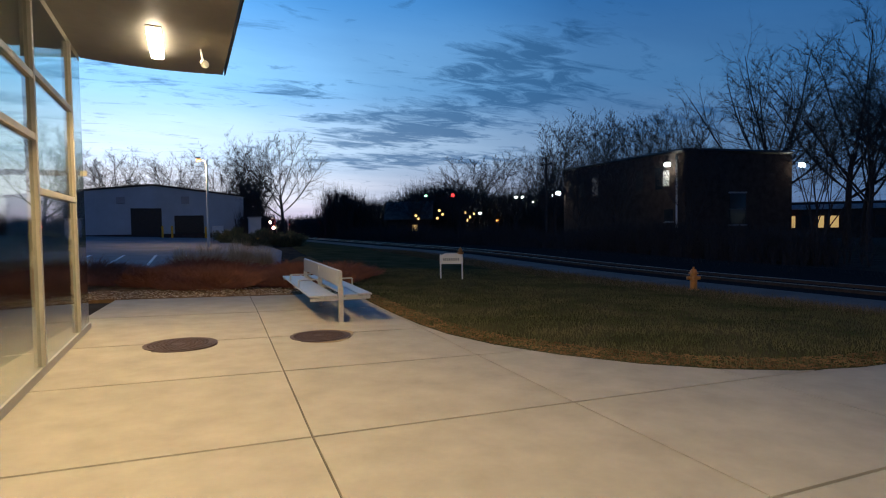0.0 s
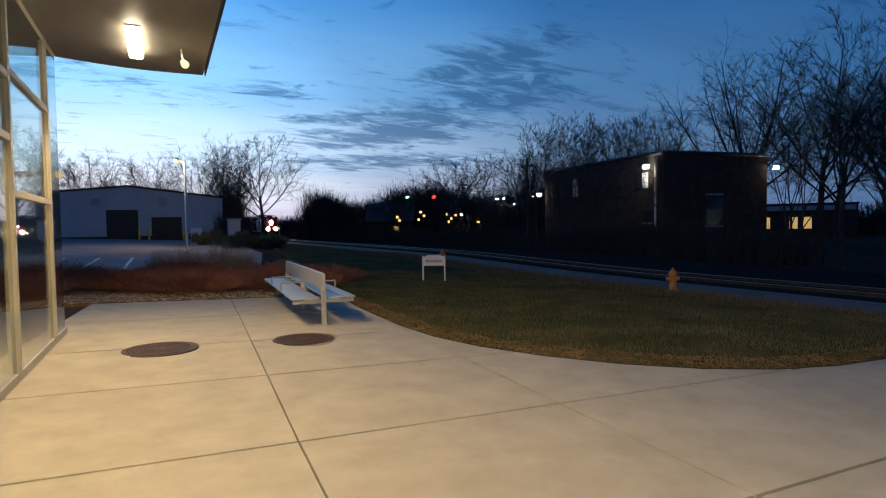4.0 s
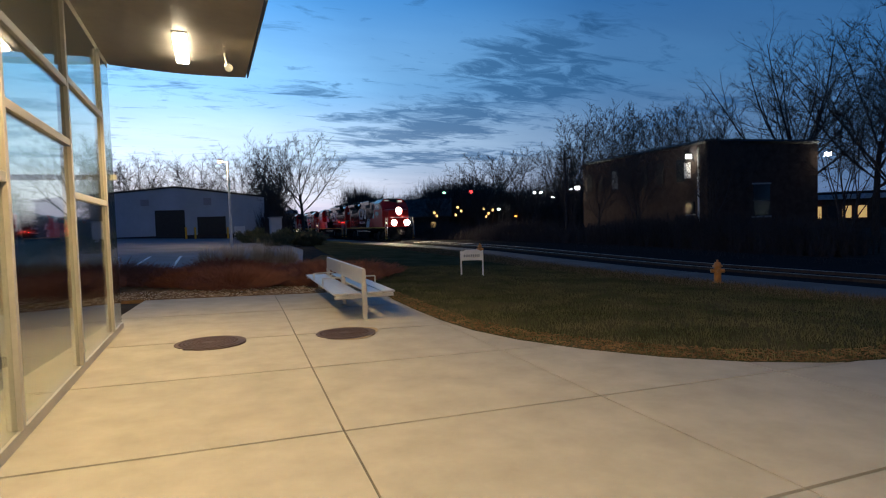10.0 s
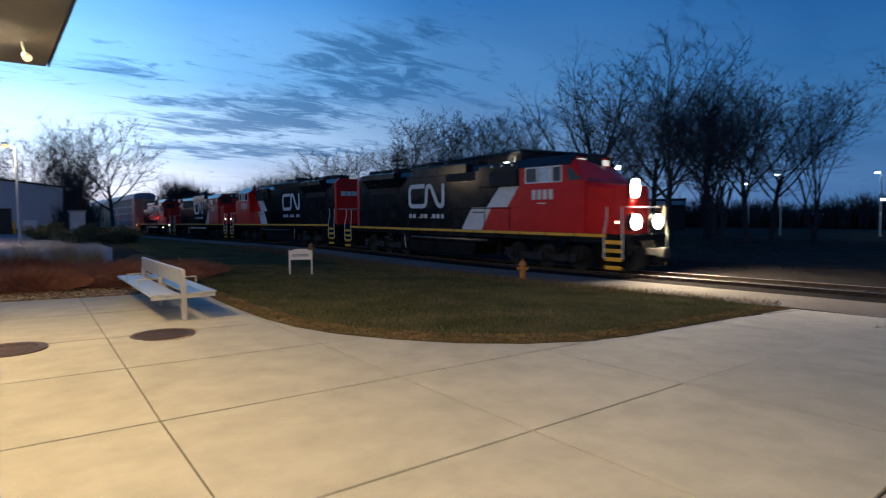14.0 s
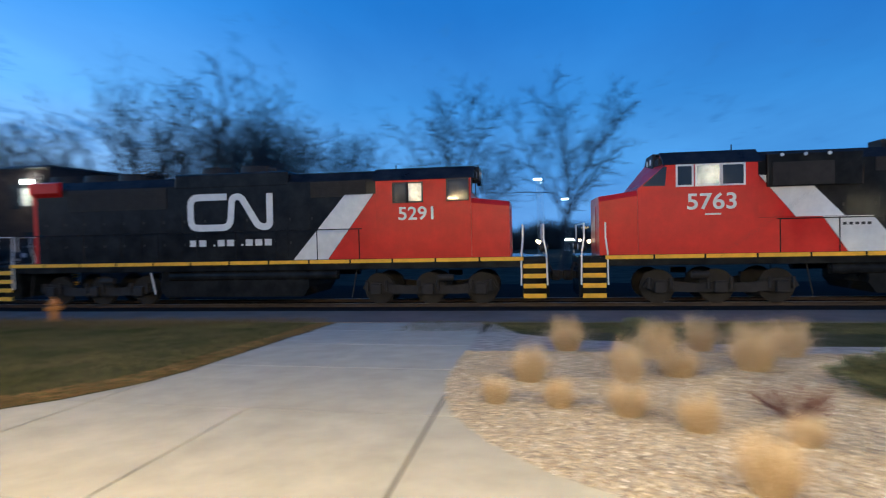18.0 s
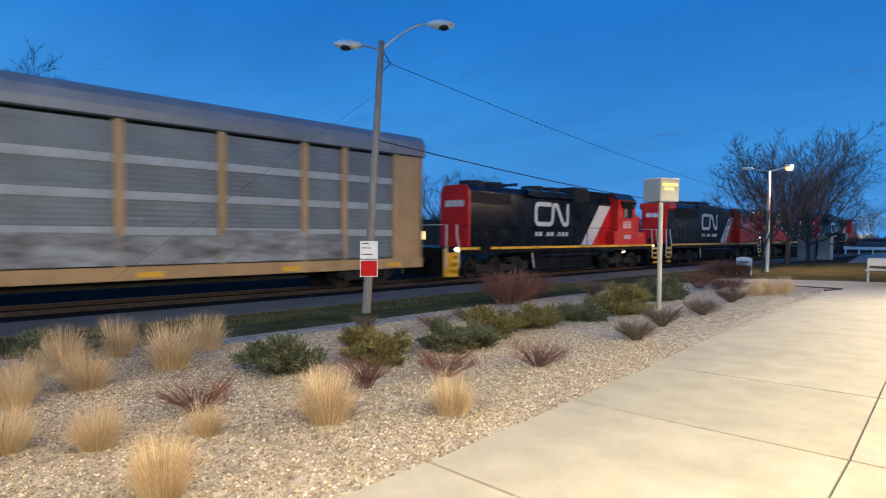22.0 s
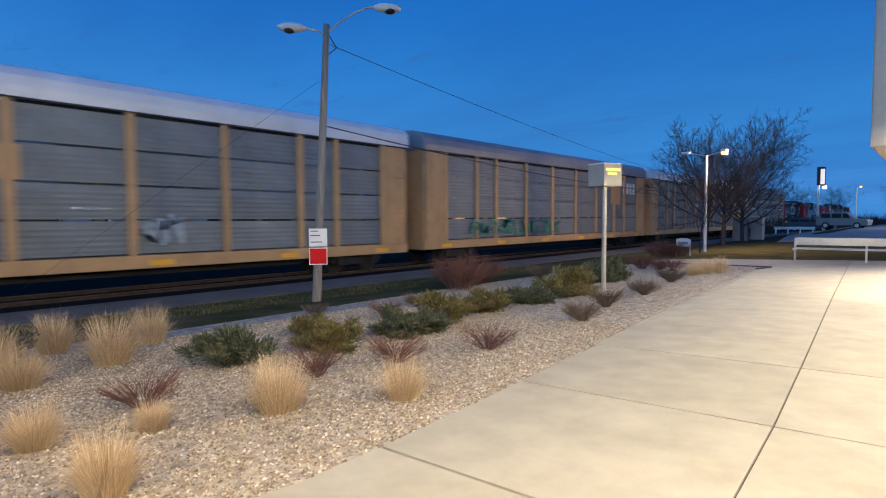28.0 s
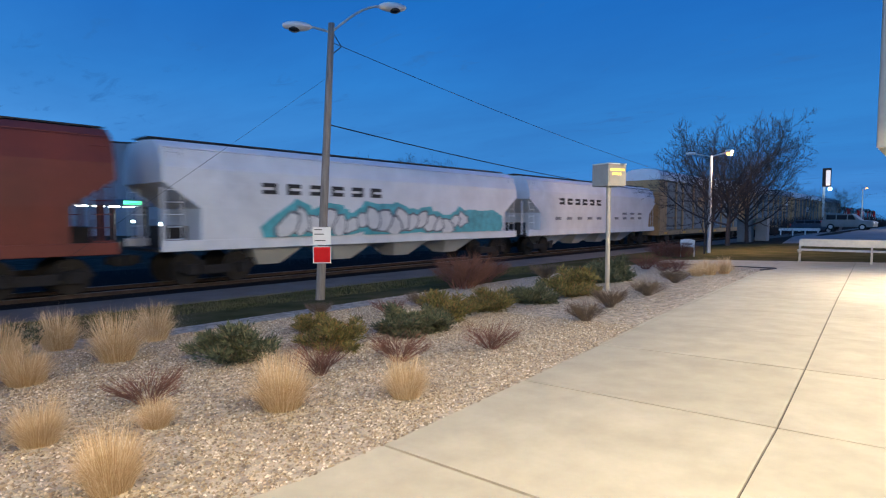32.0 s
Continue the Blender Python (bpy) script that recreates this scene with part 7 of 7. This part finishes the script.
def on_wall(p, q, f, z0, z1, w, depth=0.12):
    """A box set on the wall from p to q at the fraction f."""
    p, q = Vector((*p, 0)), Vector((*q, 0))
    d = (q - p).normalized()
    n = Vector((d.y, -d.x, 0))
    c = p.lerp(q, f)
    bm = B()
    box(bm, -w / 2, w / 2, -depth, 0.05, z0, z1, 0.01)
    m_ = Matrix(((d.x, n.x * -1, 0, c.x), (d.y, n.y * -1, 0, c.y), (0, 0, 1, 0), (0, 0, 0, 1)))
    bmesh.ops.transform(bm, matrix=m_, verts=bm.verts[:])
    bmesh.ops.recalc_face_normals(bm, faces=bm.faces[:])
    return bm


for f in (0.08, 0.2, 0.33, 0.45, 0.58, 0.70, 0.84):
    w_ = part("window", on_wall(C[1], C[0], 1 - f, 5.2, 6.9, 0.9), CABGLASS if f in (0.33, 0.84) else JOINT, bb)
    part("window_sill", on_wall(C[1], C[0], 1 - f, 5.05, 5.18, 1.1, 0.2), BRICK, w_)
part("window", on_wall(C[1], C[0], 0.10, 2.7, 3.6, 0.9), CABGLASS, bb, "small dark window")
part("window_sill", on_wall(C[1], C[0], 0.10, 2.56, 2.68, 1.1, 0.2), ROOFGREY, bb)
# white enamel stands in for the light of this window
part("window", on_wall(C[1], C[0], 0.12, 5.4, 6.6, 0.8), WHITE, bb, "pale window, its lit look painted in white enamel")
w_ = part("window", on_wall(C[2], C[1], 0.52, 2.4, 4.7, 1.4), CABGLASS, bb)
part("window_sill", on_wall(C[2], C[1], 0.52, 2.25, 2.38, 1.7, 0.2), ROOFGREY, w_)
part("window_frame", on_wall(C[2], C[1], 0.52, 3.48, 3.58, 1.4, 0.16), ROOFGREY, w_)
part("window_frame", on_wall(C[2], C[1], 0.52, 4.72, 4.84, 1.6, 0.18), ROOFGREY, w_)
# white vertical strip near the corner of the wall
part("downpipe", rod(B(), (34.0, 32.6, 0), (34.0, 32.6, 7.6), 0.07), WHITE, bb, "pale vertical strip near the corner")
for (x, y, z, pw) in ((33.75, 33.3, 7.0, 70), (35.5, 49.6, 5.8, 40), (43.9, 29.6, 6.9, 40)):
    part("wall_lamp", box(B(), x - 0.18, x + 0.18, y - 0.18, y + 0.18, z - 0.16, z + 0.14, 0.04), LED, bb, "lit wall lamp")
    lamp("POINT", "wall_lamp_light", (x - 0.35, y - 0.1, z - 1.4), pw, (1, 0.86, 0.62), 0.15)


def block(name, label, C0, C1, depth, z1, mat, floors, bays, wmat, lit=(), z0=-1.0, cat="building", wh_=1.4, ww=1.1):
    """A plain far building whose long face runs from C0 to C1."""
    t = thing(name, Matrix(), label, cat)
    p, q = Vector((*C0, 0)), Vector((*C1, 0))
    d = (q - p).normalized()
    n = Vector((d.y, -d.x, 0))
    bm = B()
    pts = [p, q, q - n * depth, p - n * depth]
    slab(bm, [(v_.x, v_.y) for v_ in pts], z0, z1)
    part("wall", bm, mat, t)
    part("roof", slab(B(), [((v_ + (v_ - (p + q) / 2) * 0.02).x, (v_ + (v_ - (p + q) / 2) * 0.02).y) for v_ in pts], z1 + 0.004, z1 + 0.25), DARK, t)
    for fl in range(floors):
        for b_ in range(bays):
            f = (b_ + 0.5) / bays
            zc = z0 + (z1 - z0) * (fl + 0.5) / floors
            o = part("window", on_wall(C0, C1, f, zc - wh_ / 2, zc + wh_ / 2, ww), WINWARM if (fl, b_) in lit else wmat, t)
    return t


APT = material("pale apartment panel", (0.30, 0.32, 0.34), 0.9, scale=0.6, vary=0.08, spec=0.0)
block("apartment_building", "pale four-storey apartment building with dark windows", (87, -23.0), (81, -40.5), 14, 11.6, APT, 4, 8, ROOFGREY)
neon = block("store_building", "low store with a lit front and red neon across the line", (69.5, 52.5), (79, 42), 10, 3.6, BRICK, 1, 9, DARK, {(0, k) for k in (2, 4, 5)}, wh_=1.5, ww=0.9)
part("fascia", on_wall((69.5, 52.5), (79, 42), 0.5, 2.9, 3.5, 13.6, 0.25), PALESPRAY, neon, "pale blue fascia board")
for f_, z_ in ((0.10, 2.2), (0.14, 2.3), (0.18, 2.15), (0.24, 2.35)):
    part("neon_sign", on_wall((69.5, 52.5), (79, 42), f_, z_, z_ + 0.28, 0.45, 0.3), SIGNRED, neon, "red lit neon sign")
block("store_building", "low store with a row of bright windows beyond the line", (67, -8.5), (65, -17), 8, 2.4, BRICK, 1, 6, DARK, {(0, k) for k in (0, 1, 3, 4)}, wh_=1.2, ww=1.1)


def gable_house(C0, C1, depth, eave, ridge, mat, label, z0=-1.0):
    """A long house seen on its eaves side, with a pitched roof and two lit windows."""
    t = thing("house", Matrix(), label, "building")
    p, q = Vector((*C0, 0)), Vector((*C1, 0))
    d = (q - p).normalized()
    n = Vector((d.y, -d.x, 0))
    L = (q - p).length
    base = Matrix(((-n.x, d.x, 0, p.x), (-n.y, d.y, 0, p.y), (0, 0, 1, 0), (0, 0, 0, 1)))
    for nm, m_, x0, x1, y0, y1 in (("wall", mat, 0, depth, 0, L),):
        bm = B()
        rows = [[bm.verts.new(base @ Vector((x, y, z))) for x, z in ((x0, z0), (x1, z0), (x1, eave), (depth / 2, ridge - 0.1), (x0, eave))] for y in (y0, y1)]
        bm.faces.new(rows[0]), bm.faces.new(rows[1])
        for i in range(5):
            bm.faces.new((rows[0][i], rows[0][(i + 1) % 5], rows[1][(i + 1) % 5], rows[1][i]))
        bmesh.ops.recalc_face_normals(bm, faces=bm.faces[:])
        part(nm, bm, m_, t)
    for xa, xb in ((-0.4, depth / 2), (depth + 0.4, depth / 2)):
        bm = B()
        vs = [base @ Vector((x, y, z + k)) for k in (0.004, 0.14) for x, z, y in ((xa, eave - 0.12, -0.4), (xb, ridge, -0.4), (xb, ridge, L + 0.4), (xa, eave - 0.12, L + 0.4))]
        vs = [bm.verts.new(v_) for v_ in vs]
        for f_ in ((0, 1, 2, 3), (4, 5, 6, 7), (0, 1, 5, 4), (1, 2, 6, 5), (2, 3, 7, 6), (3, 0, 4, 7)):
            bm.faces.new([vs[i] for i in f_])
        bmesh.ops.recalc_face_normals(bm, faces=bm.faces[:])
        part("roof", bm, SHINGLE, t, "dull grey shingle roof")
    for k, f_ in enumerate((0.15, 0.4, 0.65, 0.88)):
        part("window", on_wall(C0, C1, f_, 0.6, 1.7, 0.9), WINWARM if k == 2 else DARK, t)
    return t


gable_house((28.9, 85.6), (35.2, 82.8), 8, 2.6, 5.4, BRICK, "long dark house with a pitched roof across the line")
block("store_building", "low dark house across the line", (36, 99), (50, 92), 9, 2.4, BRICK, 1, 7, DARK, {(0, 2), (0, 4), (0, 5)}, wh_=0.9, ww=0.9)
block("store_building", "long low store with lit windows beyond the street", (66, -52), (48, -76), 9, 3.2, BRICK, 1, 9, DARK, {(0, 1), (0, 4), (0, 5), (0, 7)}, wh_=1.2, ww=1.6)


def fuel_station(x, y, label):
    t = thing("fuel_station", Matrix.Translation((x, y, -0.9)) @ pose(0, 0, 0, 0, 0, 30), label, "fuel station")
    part("canopy_roof", box(B(), -3, 3, -4.5, 4.5, 3.6, 4.2, 0.03), ROOFGREY, t)
    part("lit_band", box(B(), -3.05, 3.05, -1.2, 1.2, 3.72, 4.05), SIGNGREEN, t, "green lit canopy band")
    for sx in (-2, 2):
        for sy in (-3, 3):
            part("column", box(B(), sx - 0.2, sx + 0.2, sy - 0.2, sy + 0.2, 0, 3.6), DARK, t)
    for sy in (-3, -1, 1, 3):
        part("canopy_lamp", box(B(), -0.4, 0.4, sy - 0.3, sy + 0.3, 3.50, 3.59), LED, t)
    return t


fuel_station(63, -20.5, "lit fuel station canopy beyond the street")
fuel_station(70, 8, "lit fuel station canopy beyond the trees")
sg = thing("signal_light", Matrix.Translation((36.6, 77.7, -1)), "red lit railway signal lamp on a post", "signal")
part("mast", rod(B(), (0, 0, 0), (0, 0, 7.3), 0.08, None, 8), DARK, sg)
part("lamp", rod(B(), (0, -0.2, 7.0), (0, -0.05, 7.0), 0.27, None, 14), SIGNRED, sg, "red lit lens")
for x, y, z in ((32.2, 81.4, 3.1), (32.5, 81.3, 2.6), (36.8, 83.0, 3.9), (37.3, 82.8, 3.3), (36.5, 83.1, 2.7), (41.2, 81.0, 2.8), (41.8, 80.7, 3.3), (40.6, 81.3, 3.5), (40.9, 81.2, 2.3)):
    bm = B()
    bmesh.ops.create_icosphere(bm, subdivisions=2, radius=0.20, matrix=Matrix.Translation((x, y, z)))
    tagged(new("string_light", mesh_of("string_light", bm, YARDLAMP)), "small warm light in the far yard", "light", "yard lights")
for x, y, z, m_ in ((33.0, 79.3, 6.0, LEDGREEN), (47.5, 77.4, 5.8, LED), (48.4, 76.9, 5.8, LED), (52.1, 74.4, 6.0, LED), (52.9, 73.8, 5.9, LED), (49.9, 75.9, 5.0, LED), (42.6, 80.2, 3.4, LED), (28.9, 86.1, 2.9, LED), (45.0, 79.0, 2.2, SODIUM), (63, 60, 5.2, LED), (72, 56, 2.6, LED), (84, 20, 3.0, LED), (86, 14, 4.2, LED), (90, 4, 3.0, LED), (82, -8, 2.4, WINWARM), (84, -12, 2.8, LED),
                    (69, -9.0, 2.4, LED), (68, -12.5, 1.0, LED), (67.5, -15.0, 0.9, LED), (66, -24.0, 1.1, LED), (65, -26.5, 0.8, LED), (64, -29.0, 1.0, LED), (62.5, -31.0, 3.6, SIGNGREEN), (61, -34.0, 0.8, LED), (60, -37.0, 1.0, LED), (66, -27.5, 2.6, LED), (58, -41.0, 2.0, LED), (70, -5.0, 0.9, LED)):
    tagged(new("distant_light", mesh_of("distant_light", box(B(), x - 0.16, x + 0.16, y - 0.16, y + 0.16, z - 0.12, z + 0.12, 0.05), m_)), "small far light across the line", "light")


def grade_crossing_signal(x, y, label):
    """A crossing mast whose hooded lamps face the track."""
    t = thing("crossing_signal", Matrix.Translation((x, y, gz(x, y))), label, "signal")
    part("mast", rod(B(), (0, 0, -0.2), (0, 0, 3.6), 0.07, None, 10), STEEL, t)
    part("crossarm", box(B(), -0.04, 0.04, -0.55, 0.55, 2.42, 2.50, 0.01), STEEL, t)
    for sy in (-0.45, 0.45):
        part("backboard", rod(B(), (0.05, sy, 2.46), (0.08, sy, 2.46), 0.28, None, 16), DARK, t)
        part("red_lamp", rod(B(), (0.081, sy, 2.46), (0.12, sy, 2.46), 0.13, None, 14), SIGNRED, t, "lit red lens")
    for k in (-45, 45):
        o = part("crossbuck", box(B(), -0.02, 0.02, -0.6, 0.6, -0.09, 0.09, 0.01), WHITE, t, "white crossbuck board")
        o.location, o.rotation_euler = (-0.1, 0, 3.2), (radians(k), 0, 0)
    return t


grade_crossing_signal(15.3, 95.0, "red flashing grade crossing signal facing the track")
lamp("POINT", "crossing_lamp", (15.75, 95.0, gz(15.3, 95) + 2.46), 36, (1.0, 0.05, 0.04), 0.12)
# cabinet, guard rail, parked cars, tower beyond the plaza
for cx_, cw_ in ((11.2, 0.42), (12.35, 0.52)):
    cb = thing("relay_cabinet", Matrix.Translation((cx_, -51.5 + (cx_ - 11.2) * 0.3, gz(cx_, -51.5))), "grey metal relay cabinet beside the line", "cabinet", "relay cabinets")
    part("body", box(B(), -cw_, cw_, -0.45, 0.45, 0.0, 1.72, 0.03), CABINET, cb)
    part("lid", box(B(), -cw_ - 0.06, cw_ + 0.06, -0.52, 0.52, 1.72, 1.80, 0.02), CABINET, cb)
    part("door", box(B(), -cw_ + 0.08, cw_ - 0.08, 0.45, 0.475, 0.15, 1.6), CABINET, cb)
gr = thing("guard_rail", Matrix.Translation((12.5, -74.5, gz(12.5, -74.5))), "white guard rail at the parking lot", "rail")
part("beam", box(B(), -2.0, 2.0, -0.05, 0.05, 0.45, 0.75, 0.02), WHITE, gr)
for x in (-1.8, -0.6, 0.6, 1.8):
    part("post", box(B(), x - 0.06, x + 0.06, -0.06, 0.06, -0.1, 0.6), WHITE, gr)


def parked_car(x, y, turn, paint, label, h=1.72):
    t = thing("parked_car", Matrix.Translation((x, y, gz(x, y))) @ pose(0, 0, 0, 0, 0, turn), label, "car", "parked cars")
    bm = B()
    prism(bm, [(-2.3, 0.35), (2.3, 0.35), (2.35, 0.75), (2.2, 0.98), (1.25, 1.05), (-2.2, 1.05), (-2.35, 0.8)], -0.9, 0.9)
    bmesh.ops.bevel(bm, geom=bm.edges[:], offset=0.05, segments=2, affect="EDGES")
    part("body", bm, paint, t)
    bm = B()
    prism(bm, [(-2.15, 1.03), (1.2, 1.03), (0.45, h), (-1.9, h)], -0.78, 0.78)
    bmesh.ops.bevel(bm, geom=bm.edges[:], offset=0.05, segments=2, affect="EDGES")
    part("cabin", bm, paint, t)
    for sx in (-1, 1):
        for y0, y1 in ((-1.85, -1.0), (-0.9, 0.0), (0.1, 0.8)):
            part("side_window", prism(B(), [(y0, 1.12), (y1, 1.12), (y1 - (0.3 if y1 > 0.5 else 0), h - 0.12), (y0, h - 0.12)], sx * 0.80 - 0.02, sx * 0.80 + 0.02), CABGLASS, t)
        for yw in (-1.4, 1.4):
            w_ = part("wheel", rod(B(), (sx * 0.72, yw, 0.34), (sx * 0.94, yw, 0.34), 0.34, None, 20), UNDER, t)
            part("rim", rod(B(), (sx * 0.93, yw, 0.34), (sx * 0.955, yw, 0.34), 0.20, None, 14), STEEL, w_)
        part("headlight", box(B(), sx * 0.65 - 0.18, sx * 0.65 + 0.18, 2.25, 2.36, 0.72, 0.88, 0.02), WHITE, t)
        part("tail_light", box(B(), sx * 0.75 - 0.1, sx * 0.75 + 0.1, -2.37, -2.28, 0.80, 1.0, 0.02), REDPAINT, t)
    return t


SILVER = material("silver car paint", (0.22, 0.24, 0.25), 0.35, 0.5, scale=2, vary=0.1, bump=0)
NAVY = material("dark blue car paint", (0.05, 0.07, 0.11), 0.35, 0.4, scale=2, vary=0.1, bump=0)
parked_car(7.9, -74.0, 82, SILVER, "silver estate car parked in the far lot")
parked_car(11.2, -76.5, 86, NAVY, "dark blue car parked in the far lot", 1.5)
tw = thing("tower", Matrix.Translation((16.4, -119, 0)), "lit tower beyond the parking lot", "tower")
part("shaft", box(B(), -0.16, 0.16, -0.16, 0.16, -0.5, 7.0), STEEL, tw)
part("cap", box(B(), -0.95, 0.25, -0.5, 0.5, 7.0, 10.2, 0.05), BRICK, tw)
part("lamp", box(B(), -0.95, -0.30, 0.5, 0.62, 7.2, 9.8, 0.05), LITSIGN, tw, "lit white sign face")
part("flood_lamp", box(B(), -1.2, -0.7, 0.4, 0.7, 6.4, 6.8, 0.05), LED, tw, "bright white flood lamp")

# ---- plaza slabs ----


def clip(poly, axis, k, keep_high):
    out = []
    for p, q in zip(poly, poly[1:] + poly[:1]):
        a_, b_ = p[axis] - k, q[axis] - k
        if not keep_high:
            a_, b_ = -a_, -b_
        if a_ >= 0:
            out.append(p)
        if (a_ >= 0) != (b_ >= 0):
            f = a_ / (a_ - b_)
            out.append((p[0] + (q[0] - p[0]) * f, p[1] + (q[1] - p[1]) * f))
    return out


plaza = setting("plaza", raw("plaza", [(-1.1, -26, -0.4), (4, -26, -0.4), (4, 14, -0.4), (-1.1, 14, -0.4)], [(0, 1, 2, 3)], JOINT), JOINT, "cream concrete plaza in large slabs")
XJ = [-2.6, 1.09, 3.42, 5.72, 8.0, 10.3, 12.6, 15.2]
YJ = [-26.4, -24.2, -22.1, -20.0, -17.9, -15.8, -13.7, -11.6, -9.5, -7.38, -5.25, -3.13, -1.1, 0.95, 2.97, 4.93, 7.0, 9.05, 11.7, 14.6]
J = 0.0075
WARP_Y, WARP_X = (-26, -23.2, -13.6, -7.4, -5.25, -2.5, 0, 4.9, 14), (1.5, 1.29, 0.59, 0.11, -0.05, -0.20, -0.20, 0.0, 0.48)


def warp(y):
    """The long joints fan out a little towards both ends of the plaza."""
    return float(np.interp(y, WARP_Y, WARP_X))


def gap(x, y):
    """Half the width of a cross joint: those to the south and down the side path are saw cuts."""
    return 0.003 if y < -8 or (x > 5 and 2 < y < 4) else 2 * J


for i in range(len(XJ) - 1):
    for j in range(len(YJ) - 1):
        p = [(x - warp(y), y) for x, y in PLAZA]
        for axis, k, hi in ((0, XJ[i] + J, True), (0, XJ[i + 1] - J, False), (1, YJ[j] + gap(XJ[i], YJ[j]), True), (1, YJ[j + 1] - gap(XJ[i], YJ[j + 1]), False)):
            p = clip(p, axis, k, hi)
            if len(p) < 3:
                break
        if len(p) < 3:
            continue
        p = [(x + warp(y), y) for x, y in p]
        q = [p[0]]
        for v_ in p[1:]:
            if math.dist(v_, q[-1]) > 0.01:
                q.append(v_)
        if math.dist(q[0], q[-1]) < 0.01:
            q.pop()
        area = abs(sum(a_[0] * b_[1] - b_[0] * a_[1] for a_, b_ in zip(q, q[1:] + q[:1]))) / 2
        if len(q) < 3 or area < 0.02:
            continue
        bm = B()
        tp = [bm.verts.new((x, y, gz(x, y))) for x, y in q]
        lo = [bm.verts.new((x, y, gz(x, y) - 0.10)) for x, y in q]
        bm.faces.new(tp)
        for k in range(len(q)):
            bm.faces.new((tp[k], tp[(k + 1) % len(q)], lo[(k + 1) % len(q)], lo[k]))
        bmesh.ops.recalc_face_normals(bm, faces=bm.faces[:])
        part("concrete_slab", bm, CONCRETE, plaza)


# ---- movement ----
def nose_at(t):
    """Where the front of the train is along the line: it comes on and gathers speed."""
    keys = NOSE
    for (t0, y0), (t1, y1) in zip(keys, keys[1:]):
        if t <= t1:
            return y0 + (y1 - y0) * (t - t0) / (t1 - t0)
    return keys[-1][1]


NOSE = [(0, 144.0), (2, 128.0), (3.5, 116.3), (5.5, 100.6), (7, 86.8), (9, 66.2), (11, 45.3), (12, 34.3), (13, 22.8), (14, 8.8), (15, -5.1), (16, -18.7), (16.5, -25.1), (17, -31.8), (17.5, -39.3), (18, -46.3), (19, -61.0), (20, -75.8), (22, -104.0), (23, -117.7), (26, -158.9), (29, -199.7), (32, -240.6)]


def motions():
    for car, off, turned in TRAIN:
        rows = []
        for t, _ in NOSE:
            y = nose_at(t) + off
            tip = math.degrees(math.atan((rise(y + 7) - rise(y - 7)) / 14)) * (-1 if turned else 1)
            rows.append((t, pose(TRACK_X, y, RAIL_Z + (rise(y - 7) + rise(y + 7)) / 2, tip, 0, 180 if turned else 0)))
        walk(car, rows)


motions()
